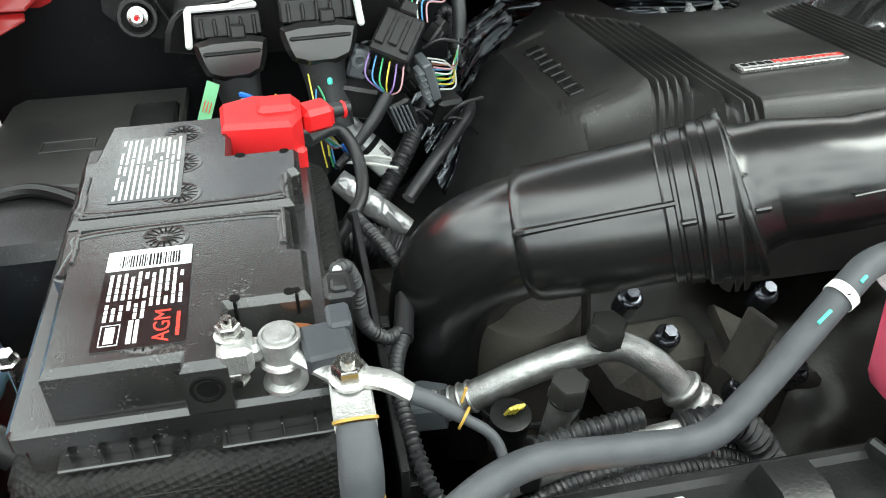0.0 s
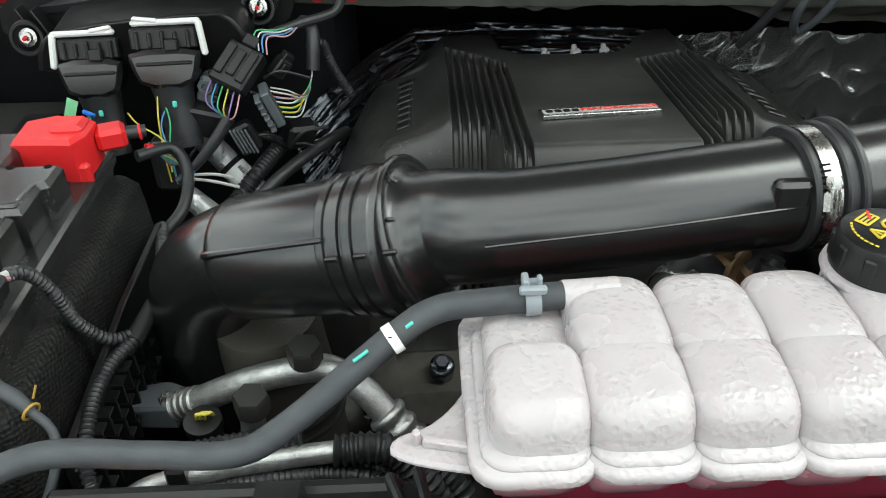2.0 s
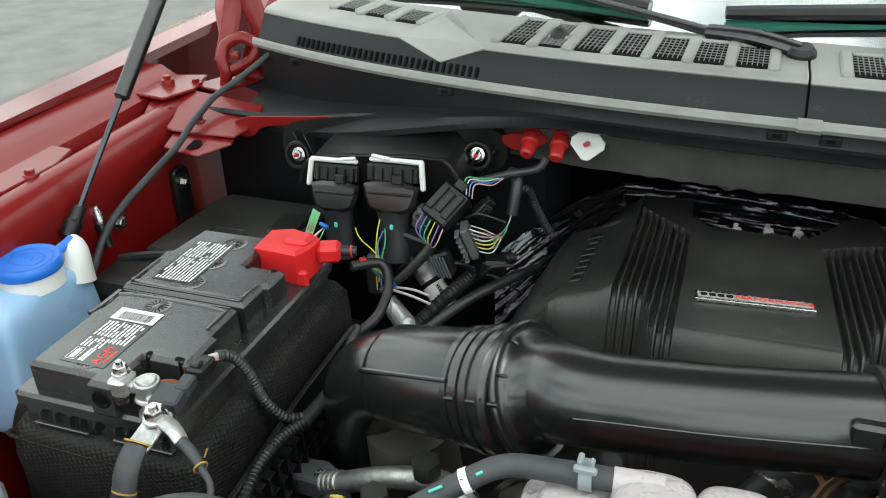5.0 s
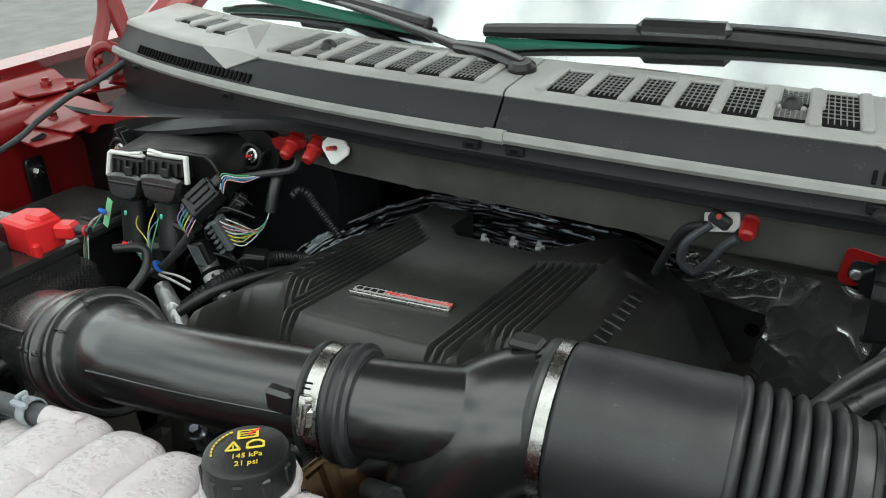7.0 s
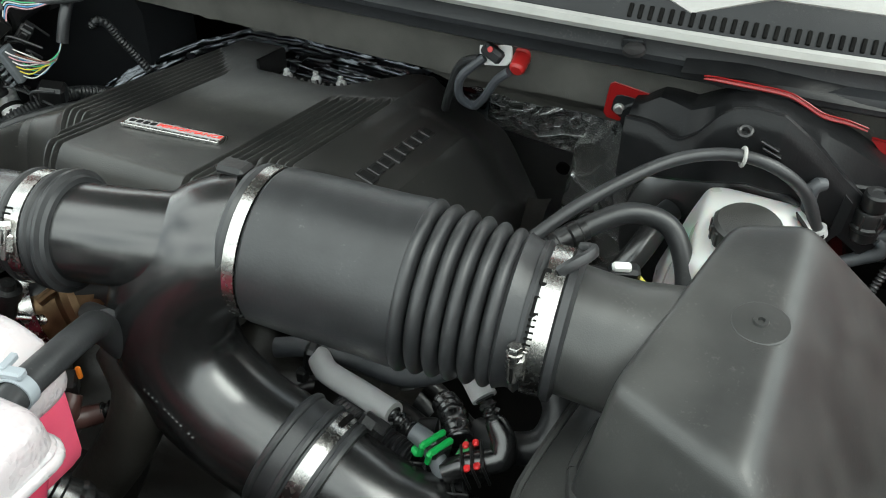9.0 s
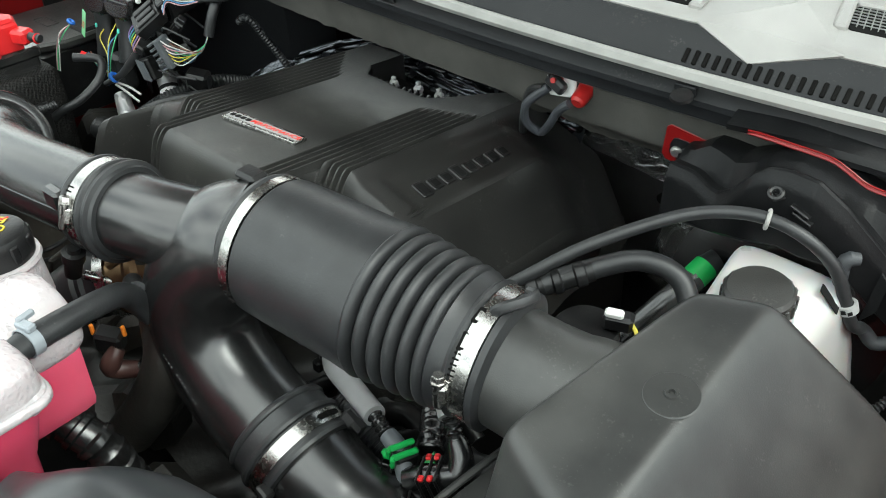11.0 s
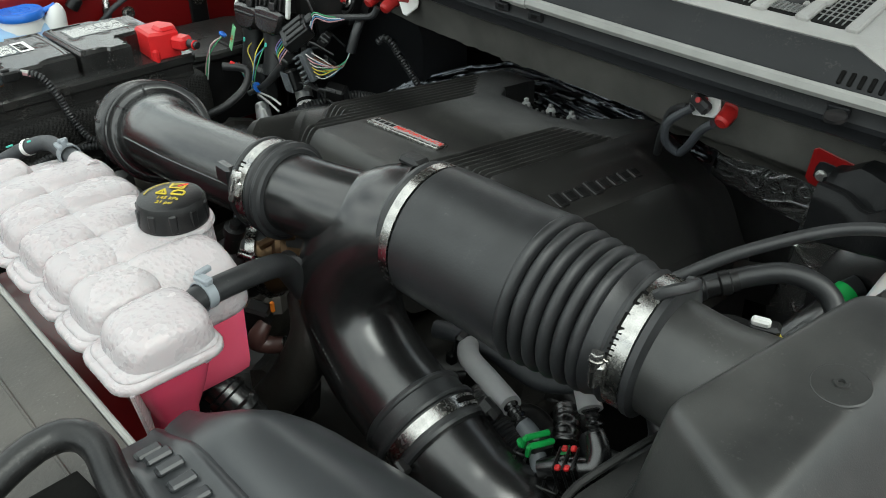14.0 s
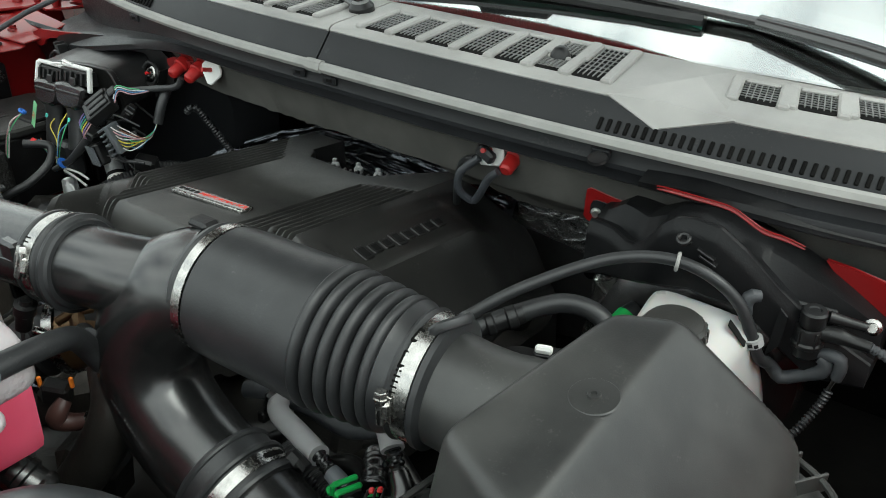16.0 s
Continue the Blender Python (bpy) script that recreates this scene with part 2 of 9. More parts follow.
def tank_material():
    """Milky plastic, dewed inside with small round drops."""
    m = material("milky_tank_plastic", (0.43, 0.388, 0.40), 0.27, color2=(0.48, 0.44, 0.45), scale=9)
    nt = m.node_tree
    b = nt.nodes["Principled BSDF"]
    b.inputs["Subsurface Weight"].default_value = 0.3
    b.inputs["Subsurface Radius"].default_value = (0.02, 0.012, 0.012)
    b.inputs["Subsurface Scale"].default_value = 0.5
    tc = nt.nodes.new("ShaderNodeTexCoord")
    warp = nt.nodes.new("ShaderNodeTexNoise")
    warp.inputs["Scale"].default_value = 90
    wide = nt.nodes.new("ShaderNodeMix")
    wide.data_type = "RGBA"
    wide.blend_type = "LINEAR_LIGHT"
    wide.inputs[0].default_value = 0.0035
    v = nt.nodes.new("ShaderNodeTexVoronoi")
    v.inputs["Scale"].default_value = 210
    nz = nt.nodes.new("ShaderNodeTexNoise")
    nz.inputs["Scale"].default_value, nz.inputs["Detail"].default_value = 26, 3
    rp = nt.nodes.new("ShaderNodeValToRGB")
    rp.color_ramp.elements[0].position, rp.color_ramp.elements[1].position = 0.36, 0.52
    rim = nt.nodes.new("ShaderNodeValToRGB")
    rim.color_ramp.elements[0].position, rim.color_ramp.elements[1].position = 0.12, 0.55
    mu = nt.nodes.new("ShaderNodeMath")
    mu.operation = "MULTIPLY"
    bp = nt.nodes.new("ShaderNodeBump")
    bp.inputs["Strength"].default_value, bp.inputs["Distance"].default_value = 0.45, 0.0012
    nt.links.new(tc.outputs["Object"], wide.inputs[6])
    nt.links.new(tc.outputs["Object"], warp.inputs["Vector"])
    nt.links.new(warp.outputs["Color"], wide.inputs[7])
    nt.links.new(wide.outputs[2], v.inputs["Vector"])
    nt.links.new(tc.outputs["Object"], nz.inputs["Vector"])
    nt.links.new(nz.outputs["Fac"], rp.inputs["Fac"])
    nt.links.new(v.outputs["Distance"], rim.inputs["Fac"])
    nt.links.new(rim.outputs["Color"], mu.inputs[0])
    nt.links.new(rp.outputs["Color"], mu.inputs[1])
    nt.links.new(mu.outputs["Value"], bp.inputs["Height"])
    nt.links.new(bp.outputs["Normal"], b.inputs["Normal"])
    # the drops look a little greyer than the shell between them
    grey = nt.nodes.new("ShaderNodeMix")
    grey.data_type, grey.blend_type = "RGBA", "MULTIPLY"
    grey.inputs[7].default_value = (0.965, 0.96, 0.968, 1)
    core = nt.nodes.new("ShaderNodeMapRange")
    core.inputs["From Min"].default_value, core.inputs["From Max"].default_value = 0.45, 0.15
    veil = nt.nodes.new("ShaderNodeMath")
    veil.operation = "MULTIPLY"
    nt.links.new(v.outputs["Distance"], core.inputs["Value"])
    nt.links.new(core.outputs["Result"], veil.inputs[0])
    nt.links.new(rp.outputs["Color"], veil.inputs[1])
    nt.links.new(veil.outputs["Value"], grey.inputs[0])
    nt.links.new(b.inputs["Base Color"].links[0].from_socket, grey.inputs[6])
    nt.links.new(grey.outputs[2], b.inputs["Base Color"])
    return m


TANK = tank_material()
MILK = material("milky_white_plastic", (0.46, 0.45, 0.44), 0.3, color2=(0.55, 0.54, 0.53), scale=8, Subsurface_Weight=0.2)
COOLANT = material("pink_coolant_plastic", (0.62, 0.055, 0.12), 0.22, color2=(0.72, 0.11, 0.19), scale=10, Subsurface_Weight=0.35)
COOLANT.node_tree.nodes["Principled BSDF"].inputs["Subsurface Radius"].default_value = (0.03, 0.006, 0.009)
PALEPINK = material("pale_pink_tank_plastic", (0.55, 0.24, 0.29), 0.25, color2=(0.62, 0.32, 0.37), scale=10, Subsurface_Weight=0.3)
WASHER = material("pale_blue_tank_plastic", (0.26, 0.45, 0.70), 0.30, color2=(0.48, 0.62, 0.78), scale=6, Subsurface_Weight=0.3)


def foil_material(name, dark, light, metal, stretch, rough, crease):
    """Thin sheet drawn into long sharp creases."""
    m = material(name, dark, rough, metal, color2=light, scale=18)
    nt = m.node_tree
    b = nt.nodes["Principled BSDF"]
    tc = nt.nodes.new("ShaderNodeTexCoord")
    mp = nt.nodes.new("ShaderNodeMapping")
    mp.inputs["Scale"].default_value = stretch
    mp.inputs["Rotation"].default_value = (0.2, 0.15, 0.35)
    v = nt.nodes.new("ShaderNodeTexNoise")
    v.inputs["Scale"].default_value, v.inputs["Detail"].default_value, v.inputs["Distortion"].default_value = 24, 2, 0.5
    off = nt.nodes.new("ShaderNodeMath")
    off.operation = "SUBTRACT"
    off.inputs[1].default_value = 0.5
    fold = nt.nodes.new("ShaderNodeMath")
    fold.operation = "ABSOLUTE"
    ramp = nt.nodes.new("ShaderNodeValToRGB")
    ramp.color_ramp.elements[0].position, ramp.color_ramp.elements[1].position = 0.0, 0.10
    ramp.color_ramp.elements[0].color, ramp.color_ramp.elements[1].color = (1, 1, 1, 1), (0, 0, 0, 1)
    ramp.color_ramp.interpolation = "EASE"
    bp = nt.nodes.new("ShaderNodeBump")
    bp.inputs["Strength"].default_value, bp.inputs["Distance"].default_value = crease, 0.003
    nt.links.new(tc.outputs["Object"], mp.inputs["Vector"])
    nt.links.new(mp.outputs["Vector"], v.inputs["Vector"])
    nt.links.new(v.outputs["Fac"], off.inputs[0])
    nt.links.new(off.outputs["Value"], fold.inputs[0])
    nt.links.new(fold.outputs["Value"], ramp.inputs["Fac"])
    nt.links.new(ramp.outputs["Color"], bp.inputs["Height"])
    nt.links.new(bp.outputs["Normal"], b.inputs["Normal"])
    return m


FOIL = foil_material("crumpled_foil", (0.35, 0.35, 0.35), (0.58, 0.58, 0.59), 0.6, (1.8, 1.4, 1.6), 0.34, 0.35)
FILM = material("glossy_black_film", (0.07, 0.076, 0.086), 0.26, 1.0, color2=(0.11, 0.118, 0.13), scale=12, rough_var=0.06)
SHIELD = material("silver_heat_shield_foil", (0.55, 0.55, 0.55), 0.22, 0.8, color2=(0.82, 0.82, 0.81), scale=14, rough_var=0.08)



# ---- building blocks ----
V = Vector


class Geo:
    """Collects vertices and faces of one mesh, in world metres."""

    def __init__(self):
        self.v, self.f = [], []

    def add(self, verts, faces):
        k = len(self.v)
        self.v += [tuple(p) for p in verts]
        self.f += [tuple(i + k for i in f) for f in faces]
        return self

    def box(self, c, s, b=0.003, m=None):
        """Box with chamfered edges; c centre, s size, m an extra pose about the centre."""
        hx, hy, hz = s[0] / 2, s[1] / 2, s[2] / 2
        b = min(b, 0.45 * min(s))
        vs, ids, fs = [], {}, []
        for sx in (-1, 1):
            for sy in (-1, 1):
                for sz in (-1, 1):
                    for ax in range(3):
                        p = [sx * (hx - (0 if ax == 0 else b)), sy * (hy - (0 if ax == 1 else b)), sz * (hz - (0 if ax == 2 else b))]
                        ids[sx, sy, sz, ax] = len(vs)
                        vs.append(V(p))
        R = [-1, 1]
        for q in R:
            fs += [[ids[q, -1, -1, 0], ids[q, 1, -1, 0], ids[q, 1, 1, 0], ids[q, -1, 1, 0]][::q],
                   [ids[-1, q, -1, 1], ids[-1, q, 1, 1], ids[1, q, 1, 1], ids[1, q, -1, 1]][::q],
                   [ids[-1, -1, q, 2], ids[1, -1, q, 2], ids[1, 1, q, 2], ids[-1, 1, q, 2]][::q]]
            for w in R:
                fs += [[ids[q, w, -1, 0], ids[q, w, -1, 1], ids[q, w, 1, 1], ids[q, w, 1, 0]][::-q * w],
                       [ids[q, -1, w, 0], ids[q, 1, w, 0], ids[q, 1, w, 2], ids[q, -1, w, 2]][::q * w],
                       [ids[-1, q, w, 1], ids[-1, q, w, 2], ids[1, q, w, 2], ids[1, q, w, 1]][::-q * w]]
                for u in R:
                    fs.append([ids[q, w, u, 0], ids[q, w, u, 1], ids[q, w, u, 2]][::q * w * u])
        m = Matrix.Translation(c) @ (m or Matrix())
        return self.add([m @ p for p in vs], fs)

    def rings(self, rings, cap=True, closed=True):
        """Skin over rings of equal length."""
        n = len(rings[0])
        vs = [p for r in rings for p in r]
        fs = []
        for i in range(len(rings) - 1):
            for j in range(n if closed else n - 1):
                a, b2 = i * n + j, i * n + (j + 1) % n
                fs.append((a, b2, b2 + n, a + n))
        if cap:
            fs += [tuple(range(n))[::-1], tuple(range((len(rings) - 1) * n, len(rings) * n))]
        return self.add(vs, fs)

    def tube(self, pts, r, n=16, step=None, cap=True, flat=1.0):
        """Round pipe along a smooth path; r a radius or a list of radii for the points; or a function of (length, share)."""
        pts = [V(p) for p in pts]
        k = len(pts)
        rs = r if isinstance(r, (list, tuple)) else None
        path, rad = [], []
        total = sum((b - a).length for a, b in zip(pts, pts[1:]))
        step = step or max(total / 60, 0.004)
        for i in range(k - 1):
            p0, p1, p2, p3 = pts[max(i - 1, 0)], pts[i], pts[i + 1], pts[min(i + 2, k - 1)]
            m = max(1, int((p2 - p1).length / step)) if (k > 2 or rs or callable(r)) else 1
            for j in range(m + (i == k - 2)):
                t = j / m
                path.append(0.5 * ((2 * p1) + (p2 - p0) * t + (2 * p0 - 5 * p1 + 4 * p2 - p3) * t * t + (3 * p1 - p0 - 3 * p2 + p3) * t ** 3))
                rad.append(rs[i] * (1 - t) + rs[i + 1] * t if rs else r)
        tan = [(path[min(i + 1, len(path) - 1)] - path[max(i - 1, 0)]).normalized() for i in range(len(path))]
        up = V((0, 0, 1)) if abs(tan[0].z) < 0.9 else V((0, 1, 0))
        nrm = (up - tan[0] * up.dot(tan[0])).normalized()
        rings, run = [], 0.0
        for i, p in enumerate(path):
            run += (p - path[i - 1]).length if i else 0
            nrm = (nrm - tan[i] * nrm.dot(tan[i])).normalized()
            bi = tan[i].cross(nrm)
            q = rad[i](run, run / total) if callable(rad[i]) else rad[i]
            rings.append([p + q * (math.cos(a) * nrm * flat + math.sin(a) * bi) for a in [2 * math.pi * j / n for j in range(n)]])
        return self.rings(rings, cap)

    def lathe(self, p, d, prof, n=28, cap=True):
        """Turned body: prof lists (distance along d, radius)."""
        p, d = V(p), V(d).normalized()
        u = (V((0, 0, 1)) if abs(d.z) < 0.9 else V((0, 1, 0))).cross(d).normalized()
        w = d.cross(u)
        return self.rings([[p + d * s + r * (math.cos(a) * u + math.sin(a) * w) for a in [2 * math.pi * j / n for j in range(n)]] for s, r in prof], cap)

    def prism(self, poly, z0, z1, b=0.002, m=None):
        """Plate from a flat outline (counter-clockwise) with chamfered rims; m maps its own axes to the world."""
        m = m or Matrix()
        c = V((sum(p[0] for p in poly) / len(poly), sum(p[1] for p in poly) / len(poly)))

        def ring(z, inset):
            k = len(poly)
            out = []
            for i in range(k):
                a, q, e = V(poly[i - 1]), V(poly[i]), V(poly[(i + 1) % k])
                n1, n2 = V((-(q - a).y, (q - a).x)), V((-(e - q).y, (e - q).x))
                nn = n1.normalized() + n2.normalized()
                nn = nn.normalized() if nn.length > 1e-6 else n1.normalized()
                o = q + nn * inset
                out.append(m @ V((o.x, o.y, z)))
            return out
        return self.rings([ring(z0, b), ring(z0 + b, 0), ring(z1 - b, 0), ring(z1, b)])

    def hexa(self, p, d, r, h):
        return self.lathe(p, d, [(0, r), (h * 0.85, r), (h, r * 0.88)], 6)

    def torus(self, p, d, R, r, n=28, k=8):
        p, d = V(p), V(d).normalized()
        u = (V((0, 0, 1)) if abs(d.z) < 0.9 else V((0, 1, 0))).cross(d).normalized()
        w = d.cross(u)
        vs, fs = [], []
        for i in range(n):
            a = 2 * math.pi * i / n
            e = math.cos(a) * u + math.sin(a) * w
            for j in range(k):
                t = 2 * math.pi * j / k
                vs.append(p + e * (R + r * math.cos(t)) + d * r * math.sin(t))
                fs.append((i * k + j, ((i + 1) % n) * k + j, ((i + 1) % n) * k + (j + 1) % k, i * k + (j + 1) % k))
        return self.add(vs, fs)


def mesh_of(name, g, mat, sharp=35):
    me = bpy.data.meshes.new(name)
    me.from_pydata(g.v, [], g.f)
    bm = bmesh.new()
    bm.from_mesh(me)
    bmesh.ops.recalc_face_normals(bm, faces=bm.faces)
    bm.to_mesh(me)
    bm.free()
    me.polygons.foreach_set("use_smooth", [True] * len(me.polygons))
    me.set_sharp_from_angle(angle=radians(sharp))
    me.materials.append(mat)
    return me


def part(name, g, mat, parent, label="", sharp=35):
    """One mesh under a thing or a part."""
    ob = new(name, mesh_of(name, g, mat, sharp))
    ob.parent = parent
    if parent.type == "EMPTY":
        ob.matrix_parent_inverse = Matrix.Translation(-parent.location)
    return tagged(ob, label)


def thing(name, at, label, category, group="", kind=""):
    ob = new(name)
    ob.location = at
    ob.empty_display_size = 0.02
    return tagged(ob, label, category, group, kind)


def solid(name, g, mat, label, category, group="", kind="", sharp=35):
    return tagged(new(name, mesh_of(name, g, mat, sharp)), label, category, group, kind)


def writing(name, text, size, m, mat, parent, deep=0.0004):
    """Raised lettering as a mesh under its thing; m maps the text's own axes to the world."""
    cu = bpy.data.curves.new(name, "FONT")
    cu.body, cu.size, cu.extrude, cu.align_x, cu.align_y = text, size, deep, "CENTER", "CENTER"
    cu.resolution_u = 3
    tmp = new("lettering_curve", cu)
    bpy.context.view_layer.update()
    me = bpy.data.meshes.new_from_object(tmp)
    bpy.data.objects.remove(tmp)
    me.transform(m)
    me.materials.clear()
    me.materials.append(mat)
    ob = new(name, me)
    ob.parent = parent
    if parent.type == "EMPTY":
        ob.matrix_parent_inverse = Matrix.Translation(-parent.location)
    return ob


def frame_of(o, x, y):
    """Pose with its origin at o and its own x and y axes along x and (about) y."""
    x = V(x).normalized()
    z = x.cross(V(y)).normalized()
    y = z.cross(x)
    return Matrix.Translation(o) @ Matrix((x, y, z)).transposed().to_4x4()


def rounded(x0, y0, x1, y1, r, n=4):
    """Outline of a rectangle with round corners, counter-clockwise."""
    out = []
    for cx, cy, a0 in ((x1 - r, y0 + r, -90), (x1 - r, y1 - r, 0), (x0 + r, y1 - r, 90), (x0 + r, y0 + r, 180)):
        for i in range(n + 1):
            a = radians(a0 + 90 * i / n)
            out.append((cx + r * math.cos(a), cy + r * math.sin(a)))
    return out


def eased(poly, n=2):
    """Outline with its corners cut round."""
    for _ in range(n):
        out = []
        for i, p in enumerate(poly):
            q = poly[(i + 1) % len(poly)]
            out += [(0.75 * p[0] + 0.25 * q[0], 0.75 * p[1] + 0.25 * q[1]), (0.25 * p[0] + 0.75 * q[0], 0.25 * p[1] + 0.75 * q[1])]
        poly = out
    return poly


def rounded_solid(c, planes, p=16, nu=112, nv=56):
    """Convex body with soft edges inside a set of (point, normal) planes, seen from its inner point c."""
    c = V(c)
    ps = []
    for q, n in planes:
        n = V(n).normalized()
        ps.append((n, n.dot(V(q) - c)))
    rings = []
    for j in range(nv + 1):
        a = math.pi * min(max(j / nv, 0.004), 0.996)
        ring = []
        for i in range(nu):
            b = 2 * math.pi * i / nu
            u = V((math.sin(a) * math.cos(b), math.sin(a) * math.sin(b), math.cos(a)))
            ring.append(c + u * sum(max(0.0, n.dot(u) / d) ** p for n, d in ps) ** (-1 / p))
        rings.append(ring)
    return Geo().rings(rings)


def smooth(a, b, x):
    t = min(1, max(0, (x - a) / (b - a)))
    return t * t * (3 - 2 * t)


# ---- ground and truck body ----
def graph(x, pts):
    """Height at x on a line through the points (x, height)."""
    for (a, p), (b, q) in zip(pts, pts[1:]):
        if x <= b:
            return p + (q - p) * max(0.0, (x - a) / (b - a))
    return pts[-1][1]


def outdoors():
    g = Geo().add([(-150, -150, 0), (150, -150, 0), (150, 150, 0), (-150, 150, 0)], [(0, 1, 2, 3)])
    solid("ground", g, ASPHALT, "grey worn asphalt of a car park", "ground", kind="structure")
    g = Geo()
    ring = []
    for i in range(181):
        a = 2 * math.pi * i / 180
        h = 5.5 + 2.5 * noise.noise(V((math.cos(a) * 9, math.sin(a) * 9, 0))) + 1.2 * noise.noise(V((math.cos(a) * 40, math.sin(a) * 40, 3)))
        ring.append((30 * math.cos(a), 30 * math.sin(a), max(1.2, h * 0.55)))
    g.rings([[(x, y, -0.1) for x, y, z in ring[:-1]], ring[:-1]], cap=False)
    solid("backdrop", g, material("far_trees", (0.02, 0.028, 0.012), 0.9, color2=(0.05, 0.06, 0.03), scale=1.2), "dark line of trees round the car park", "trees", kind="structure")
    g = Geo().box((-10.4, 8.85, 0.004), (12, 0.14, 0.006), 0.002, pose(0, 0, 0, 0, 0, 24))
    solid("road_marking", g, LINE, "faded yellow line painted on the asphalt", "road marking", kind="structure")


def cowl_y(x):
    d = x - 0.556
    return 0.836 - (0.04 if d > 0 else 0.005) * d + 0.2 * d * d + 0.09 * d ** 4


def cowl_z(x):
    """Rise and fall of the cowl along its width."""
    d = x - 0.556
    return -0.02 * d - 0.05 * d * d if d > 0 else -0.02 * d - 0.01 * d * d


def strip(xs, section, name, mat, parent, label=""):
    """Long part whose section (dy, z) follows the curve of the cowl along x."""
    g = Geo()
    g.rings([[(x, cowl_y(x) + dy, z + cowl_z(x)) for dy, z in section] for x in xs])
    return part(name, g, mat, parent, label)


def span(a, b, n):
    return [a + (b - a) * i / n for i in range(n + 1)]


def truck_body():
    body = thing("truck_body", (0.556, 0.5, 0), "dark red pickup truck with its bonnet open", "truck")
    # firewall: a felt panel that folds back under the cowl
    line = [(0.022, 1.418), (0.024, 1.39), (0.027, 1.37), (0.031, 1.352), (0.037, 1.335), (0.048, 1.318), (0.066, 1.303), (0.09, 1.290), (0.12, 1.276), (0.16, 1.258), (0.20, 1.236), (0.24, 1.208), (0.28, 1.178), (0.30, 1.15), (0.32, 1.10)]
    rows = []
    for x in span(-0.30, 1.42, 300):
        share = 0.02 + 0.13 * smooth(0.70, 0.80, x)
        drop = cowl_z(x)
        row = []
        for dy, z in line:
            if dy > 0.032:
                dy, z = 0.032 + (dy - 0.032) * max(share, 0.08), 1.346 + (z - 1.346) * share
            loose = smooth(0.026, 0.06, dy) * (1 + 1.5 * smooth(0.62, 0.48, x))
            w = loose * (0.006 * noise.noise(V((x * 16 + dy * 20, dy * 22, 4.0))) + 0.003 * noise.noise(V((x * 45, dy * 40, 7.0))))
            fold = 0.0035 * smooth(0.30, 0.40, x) * smooth(0.68, 0.56, x) * smooth(1.415, 1.38, z) * noise.noise(V((x * 55 + z * 40, z * 14, 9.0)))
            row.append((x, cowl_y(x) + dy + w - fold, z + drop + w))
        rows.append(row + [(px, py + 0.008, pz + 0.008) for px, py, pz in reversed(row)])
    g = Geo().rings(rows)
    part("firewall", g, FELT, body, "dark grey felt firewall panel")
    # bulkhead coloured near-black in place of the shade behind the felt
    part("bulkhead", Geo().box((0.70, 1.26, 1.15), (1.5, 0.02, 0.5), 0.004), DARK, body, "bulkhead behind the firewall felt, coloured near-black as shade")
    g = Geo().rings([[(x, y, 1.0), (x, y, 1.30), (x, y - 0.03, 1.37), (x, y - 0.025, 1.375), (x, y + 0.01, 1.31), (x, y + 0.01, 1.0)] for x, y in ((-0.26, 0.93), (0.0, 0.915), (0.18, 0.915), (0.25, 0.95), (0.27, 1.02))])
    part("firewall", g, SLATE, body, "dark rubbery firewall panel")
    # left wing rail: flange, slot, rounded inner rail, wall
    for name, side in (("inner_wing", 1), ("inner_wing", -1)):
        def X(x):
            return x if side == 1 else 1.112 - x
        prof = [(-0.405, 1.402), (-0.375, 1.402), (-0.352, 1.388), (-0.338, 1.382), (-0.333, 1.372), (-0.331, 1.345), (-0.319, 1.343), (-0.317, 1.366), (-0.312, 1.376), (-0.300, 1.381), (-0.286, 1.379), (-0.274, 1.368), (-0.268, 1.35), (-0.266, 1.335), (-0.270, 1.325), (-0.270, 1.25), (-0.274, 1.1), (-0.276, 0.8), (-0.33, 0.8), (-0.41, 1.3)]
        g = Geo().rings([[(X(x - 0.06 * (y - 0.7)), y, z + 0.006 * noise.noise(V((y * 3, x * 8, 2.0))) * (x > -0.272)) for x, z in prof] for y in span(-0.05, 1.0, 44)])
        part(name, g, RED, body, "glossy dark red inner wing rail")
        prof = [(-0.408, 1.395), (-0.404, 1.412), (-0.43, 1.422), (-0.47, 1.412), (-0.495, 1.385), (-0.505, 1.31), (-0.51, 0.7), (-0.49, 0.7), (-0.482, 1.31), (-0.46, 1.39), (-0.43, 1.405)]
        g = Geo().rings([[(X(x - 0.02 * (y - 0.6)), y, z + 0.02 * (y - 0.6)) for x, z in prof] for y in span(-0.25, 1.5, 14)])
        part("wing", g, GLOSSRED, body, "glossy dark red outer wing panel")
    # floor and front end carry the bay's deep shade as near-black colour
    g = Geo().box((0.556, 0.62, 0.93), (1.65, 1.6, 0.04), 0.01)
    part("under_tray", g, DARK, body, "floor of the engine bay, coloured near-black as shade")
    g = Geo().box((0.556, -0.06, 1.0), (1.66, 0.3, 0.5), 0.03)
    part("front_end", g, DARK, body, "plastic behind the grille, coloured near-black as shade")
    # windscreen, dashboard and roof behind it
    g = Geo()
    xs, rows = span(-0.22, 1.33, 14), [(1.0, 1.482), (1.25, 1.64), (1.5, 1.79), (1.75, 1.92), (2.0, 2.03)]
    for dz in (0, -0.006):
        k = len(g.v)
        n = len(xs)
        g.v += [(x, y + 0.16 * (x - 0.556) ** 2, z + dz - 0.05 * (x - 0.556) ** 2) for y, z in rows for x in xs]
        for i in range(len(rows) - 1):
            for j in range(n - 1):
                f = (k + i * n + j, k + i * n + j + 1, k + (i + 1) * n + j + 1, k + (i + 1) * n + j)
